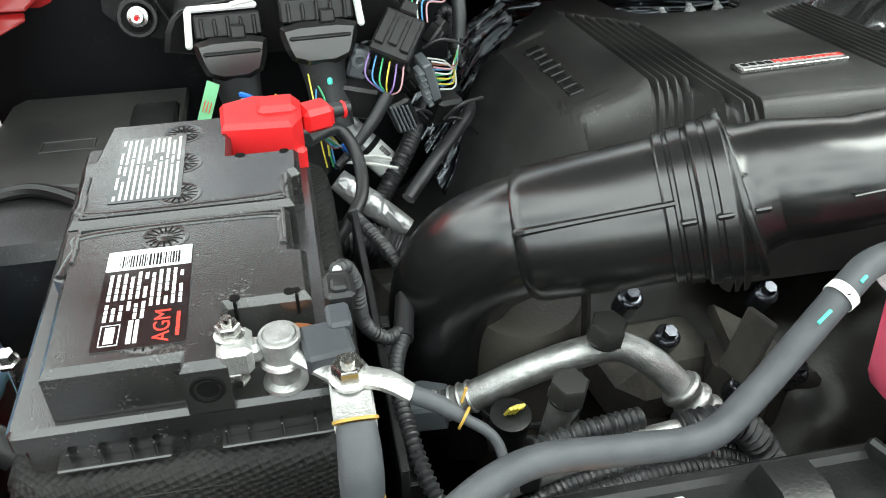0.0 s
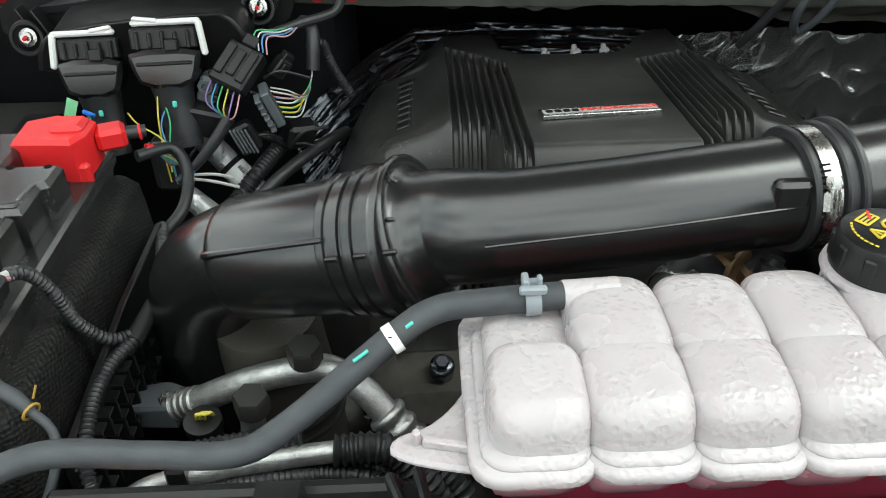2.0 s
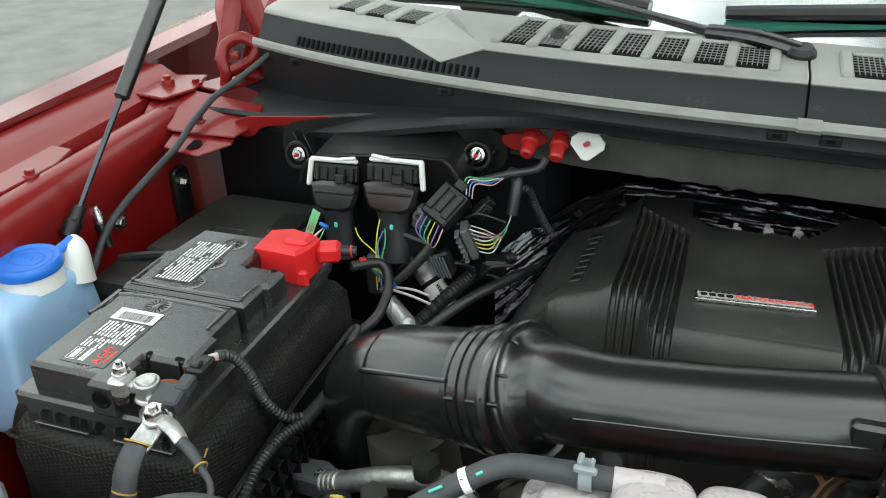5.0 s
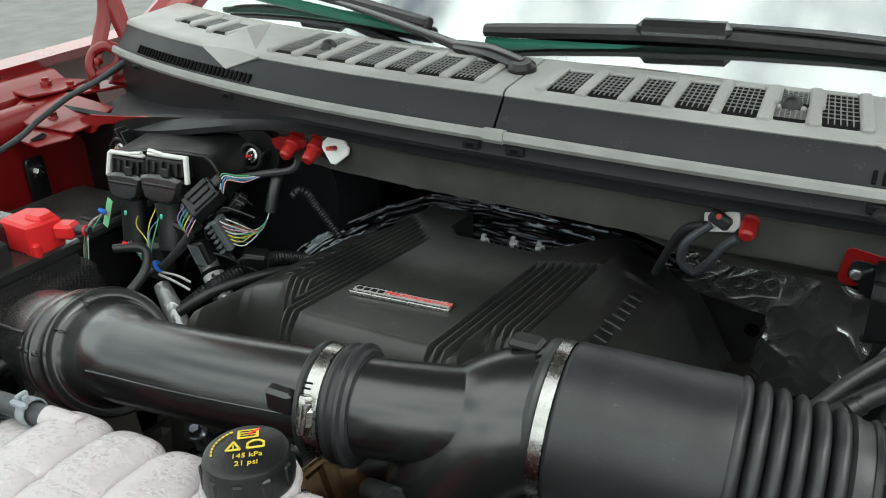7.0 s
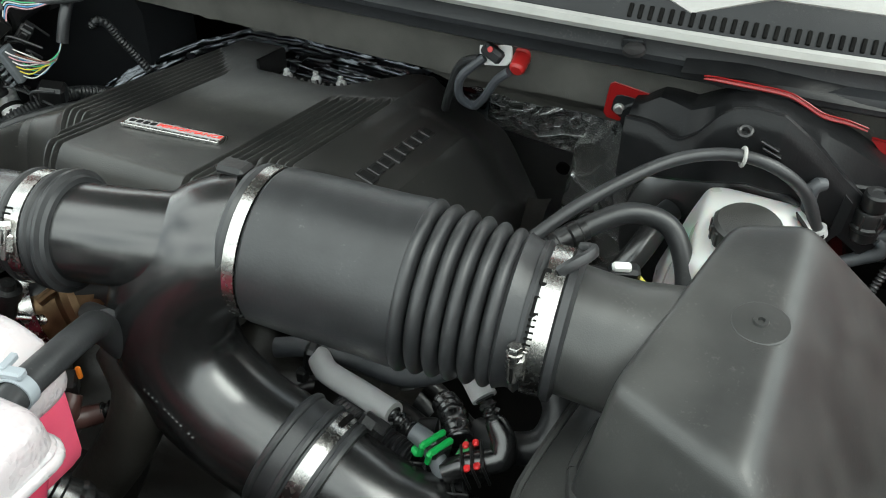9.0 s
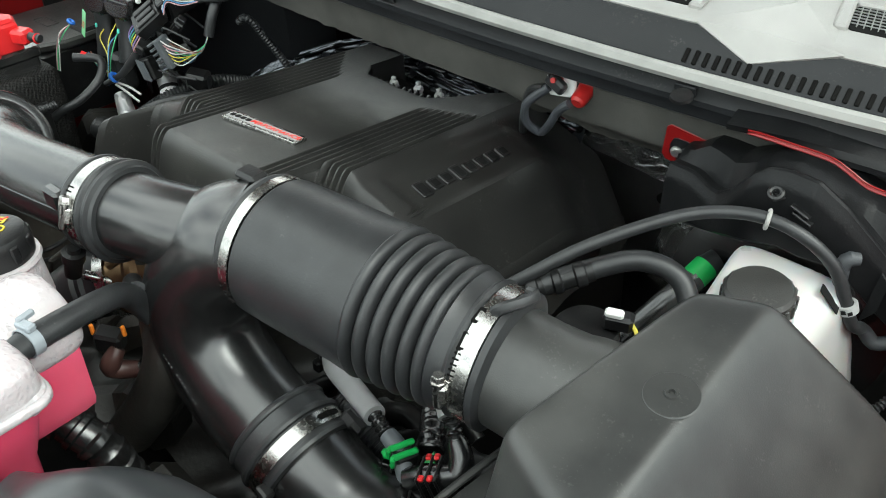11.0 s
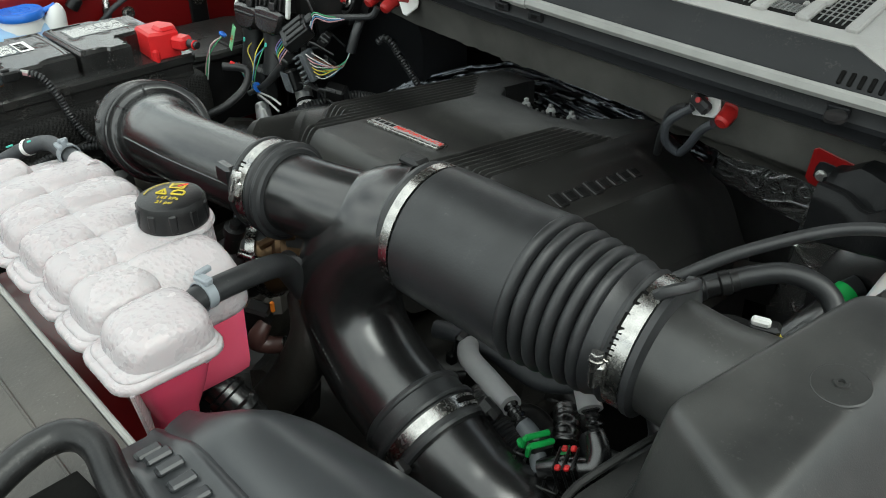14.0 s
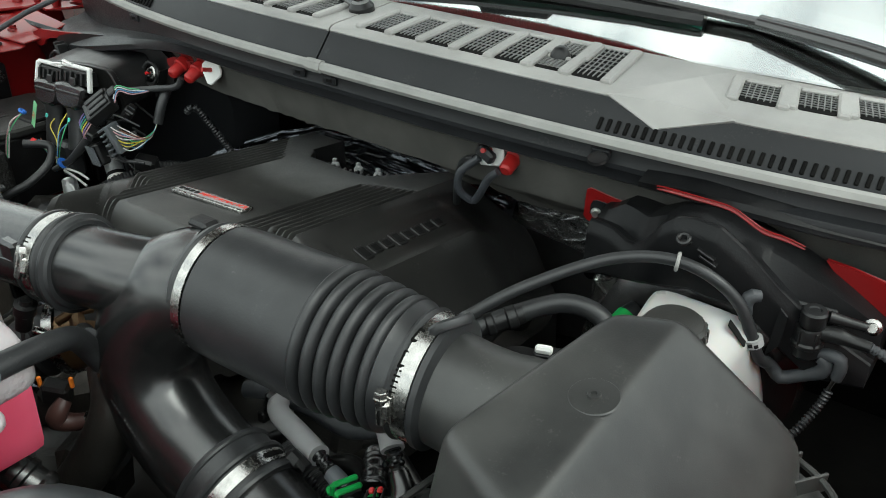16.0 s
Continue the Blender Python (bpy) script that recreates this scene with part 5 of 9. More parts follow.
# ---- battery ----
def battery():
    t = thing("battery", (-0.02, 0.49, 1.13), "black sealed car battery with printed labels", "battery")
    x0, x1, y0, y1 = -0.106, 0.068, 0.340, 0.650
    part("case", Geo().prism(rounded(x0 + 0.004, y0 + 0.004, x1 - 0.004, y1 - 0.004, 0.006), 1.13, 1.288, 0.003), BATTERY, t)
    part("rim", Geo().prism(rounded(x0, y0, x1, y1, 0.006), 1.286, 1.302, 0.003), BATTERY, t)
    for x in (-0.078, -0.062, -0.046, -0.034, -0.018, 0.004, 0.016, 0.034, 0.052):
        part("grip_rib", Geo().box((x, y0 + 0.001, 1.279), (0.0016, 0.006, 0.012), 0.0005), BATTERY, t)
    for xa, xb in ((-0.086, -0.026), (0.0, 0.062)):
        part("grip_ledge", Geo().box(((xa + xb) / 2, y0 + 0.0005, 1.2735), (xb - xa, 0.008, 0.0025), 0.0008), BATTERY, t)
    # cover: notched for both terminals, parted across the middle
    front = [(-0.081, 0.346), (-0.012, 0.346), (-0.012, 0.337), (0.012, 0.337), (0.012, 0.384), (0.058, 0.384), (0.058, 0.430), (0.050, 0.432), (0.050, 0.478), (-0.088, 0.478), (-0.088, 0.432), (-0.083, 0.428)]
    back = [(-0.088, 0.484), (0.054, 0.484), (0.054, 0.522), (0.060, 0.525), (0.060, 0.556), (0.012, 0.556), (0.012, 0.618), (-0.076, 0.618), (-0.083, 0.565), (-0.090, 0.56), (-0.088, 0.525)]
    part("cover", Geo().prism(front, 1.298, 1.336, 0.0045), BATTERY, t)
    part("cover", Geo().prism(back, 1.298, 1.336, 0.0045), BATTERY, t)
    for a, b in (((-0.078, 0.44), (0.046, 0.474)), ((-0.08, 0.488), (0.048, 0.516))):
        pts = [(a[0], a[1] if a[1] < 0.48 else b[1], 1.3365), (a[0], (b[1] if a[1] < 0.48 else a[1]), 1.3365), (b[0], (b[1] if a[1] < 0.48 else a[1]), 1.3365), (b[0], a[1] if a[1] < 0.48 else b[1], 1.3365)]
        g = Geo()
        for p, q in zip(pts, pts[1:]):
            g.tube([p, q], 0.0013, 6)
        part("channel_bead", g, BATTERY, t)
    for x, y in ((-0.03, 0.365), (-0.022, 0.412), (-0.026, 0.458), (-0.02, 0.508), (-0.021, 0.55), (-0.022, 0.594)):
        v = part("cell_plug", Geo().lathe((x, y, 1.3353), (0, 0, 1), [(0, 0.0150), (0.0010, 0.0150), (0.0011, 0.0125), (0.0009, 0.012), (0.0009, 0.005), (0.0012, 0.0045)], 28), BATTERY, t)
        for i in range(16):
            a = 2 * math.pi * i / 16
            part("spoke", Geo().box((x + 0.0085 * math.cos(a), y + 0.0085 * math.sin(a), 1.3358), (0.007, 0.0014, 0.0010), 0.0002, pose(0, 0, 0, 0, 0, math.degrees(a))), DARK, v)
    part("vent_hole", Geo().torus((0.0, 0.3365, 1.319), (0, 1, 0), 0.008, 0.0012, 24, 6).lathe((0.0, 0.3362, 1.319), (0, 1, 0), [(0, 0.0055), (0.0005, 0.005)], 20), DARK, t)
    for x in (0.016, 0.050):
        part("slot", Geo().box((x, 0.3835, 1.33), (0.0018, 0.002, 0.014), 0.0004).lathe((x, 0.388, 1.336), (0, 0, 1), [(0, 0.0025), (0.0005, 0.0024)], 12), DARK, t)
    for x in (0.018, 0.051):
        part("slot", Geo().lathe((x, 0.5525, 1.336), (0, 0, 1), [(0, 0.0024), (0.0005, 0.0023)], 12), DARK, t)

    # labels
    def label(corner, ex, ey, w, h, white):
        m = frame_of(corner, ex, ey)
        lab = part("label", Geo().prism(rounded(0, 0, w, h, 0.002), 0, 0.0005, 0.0001, m), LABEL, t, "black label with white print")
        rnd = random.Random(7 + white)
        if white:
            part("barcode_panel", Geo().prism(rounded(0.0005, h - 0.02, w - 0.0005, h - 0.0005, 0.001), 0.0005, 0.0008, 0.0001, m), PAPER, lab)
            x = 0.008
            while x < w - 0.008:
                q = rnd.choice((0.0004, 0.0008, 0.0012))
                part("bar", Geo().prism([(x, h - 0.018), (x + q, h - 0.018), (x + q, h - 0.006), (x, h - 0.006)], 0.0008, 0.001, 0.00005, m), INK, lab)
                x += q + rnd.choice((0.0006, 0.001))
            for col in range(11):
                x = 0.004 + col * 0.0039
                for a, b in (((0.034, h - 0.023),) if col > 5 else ((0.024, h - 0.050), (h - 0.048, h - 0.023))):
                    y = a
                    while y < b - 0.004:
                        e = min(b, y + rnd.uniform(0.003, 0.008))
                        if rnd.random() > 0.08:
                            part("print_line", Geo().prism([(x, y), (x + 0.0019, y), (x + 0.0019, e), (x, e)], 0.0005, 0.0007, 0.00005, m), PAPER, lab)
                        y = e + 0.0009
            for a, b, q, e in ((0.004, 0.0045, 0.004, 0.021), (0.0135, 0.014, 0.004, 0.021), (0.004, 0.014, 0.004, 0.0045), (0.004, 0.014, 0.0205, 0.021), (0.0065, 0.0115, 0.006, 0.019), (0.018, 0.0205, 0.004, 0.023), (0.0215, 0.0235, 0.004, 0.023)):
                part("print_line", Geo().prism([(a, q), (b, q), (b, e), (a, e)], 0.0005, 0.0007, 0.00005, m), PAPER, lab)
            writing("print", "AGM", 0.0125, m @ pose(w - 0.013, 0.016, 0.0006, 0, 0, 90), REDINK, lab, 0.0002)
            for a in (0.006,):
                part("print_line", Geo().prism([(w - 0.006, a), (w - 0.004, a), (w - 0.004, a + 0.02), (w - 0.006, a + 0.02)], 0.0005, 0.0007, 0.00005, m), REDINK, lab)
        else:
            for col in range(11):
                x = 0.003 + col * 0.0039
                y = 0.003
                while y < h - 0.006:
                    e = min(h - 0.003, y + rnd.uniform(0.003, 0.010))
                    if rnd.random() > 0.1:
                        part("print_line", Geo().prism([(x, y), (x + 0.0017, y), (x + 0.0017, e), (x, e)], 0.0005, 0.0007, 0.00005, m), PAPER, lab)
                    y = e + (0.0009 if abs(y - h / 2) > 0.005 else 0.003)
    label((-0.0575, 0.356, 1.3361), (1, 0.0, 0), (0.0, 1, 0), 0.049, 0.086 + 0.004, True)
    label((-0.066, 0.503, 1.3361), (1, 0, 0), (0, 1, 0), 0.047, 0.089, False)
    # raised ridges that follow the edges of both cover halves
    for path in (((-0.083, 0.428), (-0.078, 0.452), (-0.070, 0.469), (0.034, 0.470), (0.044, 0.460), (0.045, 0.436)), ((-0.082, 0.540), (-0.081, 0.506), (-0.072, 0.493), (0.036, 0.493), (0.047, 0.503), (0.049, 0.520))):
        part("cover_ridge", Geo().tube([(x, y, 1.3358) for x, y in path], 0.0026, 8, 0.003, flat=0.7), BATTERY, t)
    for x, y in ((0.016, 0.388), (0.046, 0.388), (0.02, 0.552), (0.05, 0.552)):
        part("slot_hole", Geo().lathe((x, y, 1.3358), (0, 0, 1), [(0, 0.0032), (0.0006, 0.003), (0.0006, 0.0)], 14), DARK, t)
    # negative post
    part("post", Geo().lathe((0.039, 0.352, 1.303), (0, 0, 1), [(0, 0.0125), (0.002, 0.012), (0.004, 0.0086), (0.034, 0.0086), (0.0355, 0.0078), (0.0355, 0.0)], 28), ALU, t, "lead terminal post")
    return t


def terminal():
    t = thing("battery_clamp", (0.03, 0.36, 1.31), "cast metal earth clamp with a bolt", "terminal clamp")
    part("ring", Geo().lathe((0.035, 0.361, 1.306), (0, 0, 1), [(0, 0.0085), (0, 0.0122), (0.0012, 0.0130), (0.003, 0.0122), (0.004, 0.0108), (0.013, 0.0106), (0.0135, 0.0112), (0.017, 0.0112), (0.018, 0.0106), (0.018, 0.0090), (0.016, 0.0088)], 32, False), ALU, t, "rough cast ring", 30)
    part("jaw", Geo().box((0.012, 0.358, 1.318), (0.018, 0.022, 0.018), 0.003).box((0.02, 0.36, 1.316), (0.012, 0.012, 0.012), 0.003), ALU, t)
    part("bolt", Geo().lathe((0.01, 0.361, 1.326), (0, 0, 1), [(0, 0.008), (0.002, 0.008), (0.003, 0.006)], 20).hexa((0.01, 0.361, 1.329), (0, 0, 1), 0.0065, 0.006).lathe((0.01, 0.361, 1.335), (0, 0, 1), [(0, 0.003), (0.004, 0.0028)], 12).hexa((0.01, 0.354, 1.302), (0, 0, 1), 0.0075, 0.009), STEEL, t)
    part("arm", Geo().tube([(0.042, 0.356, 1.312), (0.055, 0.345, 1.309), (0.066, 0.333, 1.311)], [0.006, 0.005, 0.006], 10, flat=0.7), ALU, t)
    part("lug", Geo().prism(rounded(-0.0105, -0.030, 0.0105, 0.011, 0.004), 0, 0.004, 0.001, pose(0.068, 0.327, 1.313, 12, 0, 0)), ALU, t)
    part("lug_arm", Geo().tube([(0.07, 0.328, 1.318), (0.086, 0.322, 1.317), (0.098, 0.316, 1.311)], [0.007, 0.007, 0.006], 10, flat=0.6), ALU, t)
    part("nut", Geo().lathe((0.068, 0.327, 1.318), (0, -0.1, 1), [(0, 0.0105), (0.002, 0.0105), (0.003, 0.009)], 24).hexa((0.068, 0.327, 1.3205), (0, -0.1, 1), 0.0085, 0.0085).lathe((0.068, 0.3262, 1.329), (0, -0.1, 1), [(0, 0.004), (0.003, 0.0037)], 12), STEEL, t)
    part("washer", Geo().lathe((0.044, 0.376, 1.308), (0.1, 0.3, 1), [(0, 0.004), (0, 0.0105), (0.003, 0.0105), (0.003, 0.004)], 24, False), COPPER, t, "copper brown washer")
    part("sensor", Geo().box((0.059, 0.357, 1.314), (0.026, 0.026, 0.014), 0.002, pose(0, 0, 0, 6, 0, 8)).box((0.067, 0.371, 1.319), (0.013, 0.018, 0.012), 0.002, pose(0, 0, 0, 6, 0, 4)), SENSOR, t, "slate grey current sensor")
    part("plug", Geo().box((0.0695, 0.390, 1.323), (0.017, 0.022, 0.014), 0.0025).box((0.0695, 0.386, 1.331), (0.009, 0.010, 0.005), 0.0015).box((0.0695, 0.402, 1.323), (0.013, 0.006, 0.011), 0.002), PLASTIC, t, "black sensor plug")
    # heavy cables that hang over the edge
    part("sleeve", Geo().tube([(0.068, 0.300, 1.312), (0.068, 0.290, 1.306), (0.0675, 0.282, 1.296), (0.067, 0.277, 1.284)], [0.0098, 0.0106, 0.0110, 0.0105], 16, flat=0.62), HOSE, t, "grey heat-shrink sleeve")
    part("tape", Geo().tube([(0.068, 0.302, 1.3145), (0.068, 0.3008, 1.3136)], 0.0114, 16, flat=0.66), TAPE, t)
    part("tape", Geo().tube([(0.067, 0.2778, 1.2855), (0.067, 0.2772, 1.2842)], 0.0110, 16, flat=0.66), TAPE, t)
    for s in (-1, 1):
        part("cable", Geo().tube([(0.067 + s * 0.0052, 0.278, 1.287), (0.0665 + s * 0.0058, 0.267, 1.255), (0.066 + s * 0.0065, 0.255, 1.2), (0.065 + s * 0.0065, 0.25, 1.1)], 0.0054, 12), SENSOR, t, "blue-grey cable")
    part("branch_sleeve", Geo().tube([(0.098, 0.316, 1.311), (0.112, 0.31, 1.306), (0.123, 0.303, 1.301)], [0.0050, 0.0048, 0.0034], 12), HOSE, t)
    part("branch_cable", Geo().tube([(0.121, 0.304, 1.302), (0.137, 0.292, 1.292), (0.135, 0.270, 1.27), (0.115, 0.245, 1.24), (0.10, 0.22, 1.18), (0.095, 0.2, 1.1)], 0.0029, 12), HOSE, t, "grey cable")
    part("tie", Geo().torus((0.122, 0.3035, 1.3015), (0.8, -0.5, -0.3), 0.0055, 0.0009, 18, 6).tube([(0.122, 0.31, 1.306), (0.125, 0.312, 1.314)], 0.0008, 5), TAPE, t)
    t.location += V((0.004, -0.009, 0.013))
    return t


def positive_cover():
    t = thing("terminal_cover", (0.035, 0.61, 1.30), "bright red plastic cover on the battery terminal", "terminal cover")
    part("shell", Geo().prism([(0.006, 0.588), (0.058, 0.584), (0.066, 0.600), (0.066, 0.628), (0.03, 0.640), (0.004, 0.628)], 1.300, 1.342, 0.004).box((0.048, 0.614, 1.341), (0.03, 0.026, 0.012), 0.004), REDCAP, t)
    part("snout", Geo().box((0.077, 0.626, 1.325), (0.026, 0.024, 0.02), 0.004, pose(0, 0, 0, 0, 0, 20)), REDCAP, t)
    part("skirt", Geo().box((0.056, 0.590, 1.305), (0.022, 0.010, 0.026), 0.003), REDCAP, t)
    part("boot", Geo().tube([(0.088, 0.631, 1.325), (0.105, 0.637, 1.324)], [0.0065, 0.0055], 14), RUBBER, t)
    part("mark", Geo().torus((0.10, 0.635, 1.324), (1, 0.3, 0), 0.006, 0.0015, 16, 6), REDCAP, t)
    return t


engine_cover()
intake_left()
intake_right()
air_hose()
air_box()
snorkel()
coolant_tank()
battery()
terminal()
positive_cover()


# ---- left side: washer tank, fuse box, tray, wing fittings ----
def washer_tank():
    t = thing("washer_tank", (-0.21, 0.48, 1.1), "pale blue translucent washer fluid tank with a blue cap", "washer tank")
    part("body", rounded_solid((-0.235, 0.475, 1.20), [((-0.345, 0.47, 1.2), (-1, 0, 0.05)), ((-0.188, 0.475, 1.2), (1, -0.05, 0.05)), ((-0.24, 0.414, 1.2), (0, -1, 0.10)), ((-0.24, 0.562, 1.2), (0, 1, 0.10)), ((-0.235, 0.475, 1.316), (0, -0.04, 1)), ((-0.188, 0.475, 1.308), (0.5, -0.1, 1)), ((-0.235, 0.475, 1.16), (0, 0, -1))], 14, 80, 48), WASHER, t, "pale blue shell full of fluid", 70)
    part("neck", Geo().lathe((-0.226, 0.50, 1.305), (0, 0, 1), [(0, 0.036), (0.016, 0.033), (0.02, 0.033)], 36), WHITE, t)
    part("shoulder", Geo().tube([(-0.205, 0.54, 1.29), (-0.207, 0.55, 1.325), (-0.21, 0.548, 1.337)], [0.022, 0.015, 0.009], 14), WHITE, t)
    cap = part("cap", Geo().lathe((-0.226, 0.50, 1.324), (0, 0, 1), [(0, 0.036), (0.003, 0.0375), (0.010, 0.0365), (0.0125, 0.0345), (0.012, 0.028), (0.0112, 0.027), (0.0112, 0.0)], 44), BLUE, t, "blue flip cap with a windscreen symbol")
    part("strap", Geo().tube([(-0.214, 0.53, 1.330), (-0.21, 0.546, 1.336), (-0.208, 0.552, 1.340)], [0.008, 0.006, 0.005], 10, flat=0.6), BLUE, cap)
    m = pose(-0.226, 0.50, 1.3353)
    pts = [(-0.02, -0.002), (-0.015, 0.012), (0.0, 0.017), (0.015, 0.012), (0.02, -0.002), (0.011, -0.012), (-0.011, -0.012), (-0.02, -0.002)]
    part("symbol", Geo().tube([m @ V((x, y, 0)) for x, y in pts], 0.0011, 5), BLUE, cap)
    part("symbol", Geo().tube([m @ V((x, y, 0)) for x, y in ((-0.008, -0.002), (-0.003, 0.006), (0.003, 0.006), (0.008, -0.002))], 0.0009, 5), BLUE, cap)
    part("bracket", Geo().tube([(-0.165, 0.38, 1.20), (-0.158, 0.392, 1.23), (-0.145, 0.40, 1.242), (-0.13, 0.398, 1.23)], 0.012, 10, flat=0.5), PLASTIC, t, "black clip on the tank")


def fuse_box():
    t = thing("fuse_box", (-0.17, 0.79, 1.15), "black plastic fuse box with a flat moulded lid", "fuse box")
    part("base", Geo().prism(rounded(-0.225, 0.69, -0.05, 0.865, 0.012), 1.12, 1.236, 0.003), PLASTIC, t)
    lid = part("lid", Geo().prism([(-0.232, 0.692), (-0.10, 0.68), (-0.06, 0.70), (-0.045, 0.74), (-0.045, 0.872), (-0.21, 0.876), (-0.222, 0.86)], 1.236, 1.252, 0.004), DUSTY, t)
    part("raised_mark", Geo().box((-0.15, 0.75, 1.2522), (0.05, 0.002, 0.002), 0.0005).box((-0.15, 0.77, 1.2522), (0.05, 0.002, 0.002), 0.0005).box((-0.174, 0.76, 1.2522), (0.002, 0.02, 0.002), 0.0005).box((-0.126, 0.76, 1.2522), (0.002, 0.02, 0.002), 0.0005), DUSTY, lid)
    part("pocket", Geo().box((-0.075, 0.80, 1.253), (0.045, 0.06, 0.008), 0.003), PLASTIC, lid)
    for x in (-0.205, -0.165):
        part("latch", Geo().box((x, 0.684, 1.24), (0.022, 0.012, 0.022), 0.002).box((x, 0.676, 1.25), (0.004, 0.01, 0.02), 0.001), PLASTIC, t)
    part("side_duct", Geo().prism([(-0.235, 0.575), (-0.105, 0.575), (-0.10, 0.66), (-0.15, 0.685), (-0.24, 0.665)], 1.15, 1.262, 0.012), PLASTIC, t, "black ledge beside the battery")
    part("side_trough", Geo().tube([(-0.23, 0.64, 1.262), (-0.16, 0.655, 1.268), (-0.10, 0.62, 1.262)], 0.006, 8), PLASTIC, t)


def battery_jacket():
    t = thing("battery_jacket", (-0.02, 0.49, 1.1), "black perforated fabric jacket round the battery", "battery jacket")
    rings = []
    for z, k in ((1.05, 1.02), (1.12, 1.05), (1.19, 1.075), (1.235, 1.07), (1.260, 1.04), (1.268, 0.99)):
        ring = []
        for i, (x, y) in enumerate(rounded(-0.112, 0.332, 0.078, 0.658, 0.02, 8)):
            w = 1 + 0.012 * math.sin(i * 1.7 + z * 60) * (k > 1.0)
            ring.append((-0.017 + (x + 0.017) * k * w, 0.495 + (y - 0.495) * (1 + (k - 1) * 0.5) * w, z))
        rings.append(ring)
    part("wrap", Geo().rings(rings), FABRIC, t, sharp=70)
    part("seam", Geo().tube([(-0.118, 0.34, 1.255), (-0.11, 0.33, 1.256), (0.0, 0.329, 1.254), (0.07, 0.33, 1.255)], 0.002, 6), FABRIC, t)
    t = thing("battery_tray", (0.1, 0.47, 1.05), "black ribbed plastic wall of the battery tray", "battery tray")
    part("wall", Geo().prism([(0.345, 1.0), (0.62, 1.0), (0.62, 1.235), (0.50, 1.235), (0.345, 1.22)], -0.104, -0.098, 0.001, Matrix(((0, 0, -1, 0), (1, 0, 0, 0), (0, 1, 0, 0), (0, 0, 0, 1)))), PLASTIC, t)
    for i in range(10):
        y = 0.352 + 0.017 * i
        for j in range(3):
            part("rib", Geo().box((0.1085, y + 0.004 * j, 1.205 - 0.024 * j), (0.01, 0.011, 0.0025), 0.0006).box((0.1085, y + 0.004 * j - 0.005, 1.195 - 0.024 * j), (0.01, 0.0025, 0.02), 0.0006), PLASTIC, t)
    g = Geo().lathe((-0.128, 0.43, 1.275), (0, -0.1, 1), [(0, 0.007), (0.003, 0.0075), (0.004, 0.0055), (0.01, 0.005)], 6).lathe((-0.128, 0.43, 1.2), (0, 0, 1), [(0, 0.003), (0.075, 0.003)], 10)
    solid("tray_bolt", g, STEEL, "bright threaded bolt beside the battery", "bolt")
    t = thing("headlamp_housing", (-0.16, 0.3, 1.15), "grey plastic rear corner of a headlamp housing", "headlamp housing")
    part("shell", Geo().prism([(-0.26, 0.22), (-0.10, 0.20), (-0.075, 0.262), (-0.13, 0.318), (-0.20, 0.345), (-0.26, 0.34)], 1.12, 1.215, 0.010), GREY, t)
    part("tab", Geo().box((-0.10, 0.285, 1.218), (0.05, 0.022, 0.01), 0.003, pose(0, 0, 0, 0, 0, -35)), GREY, t)


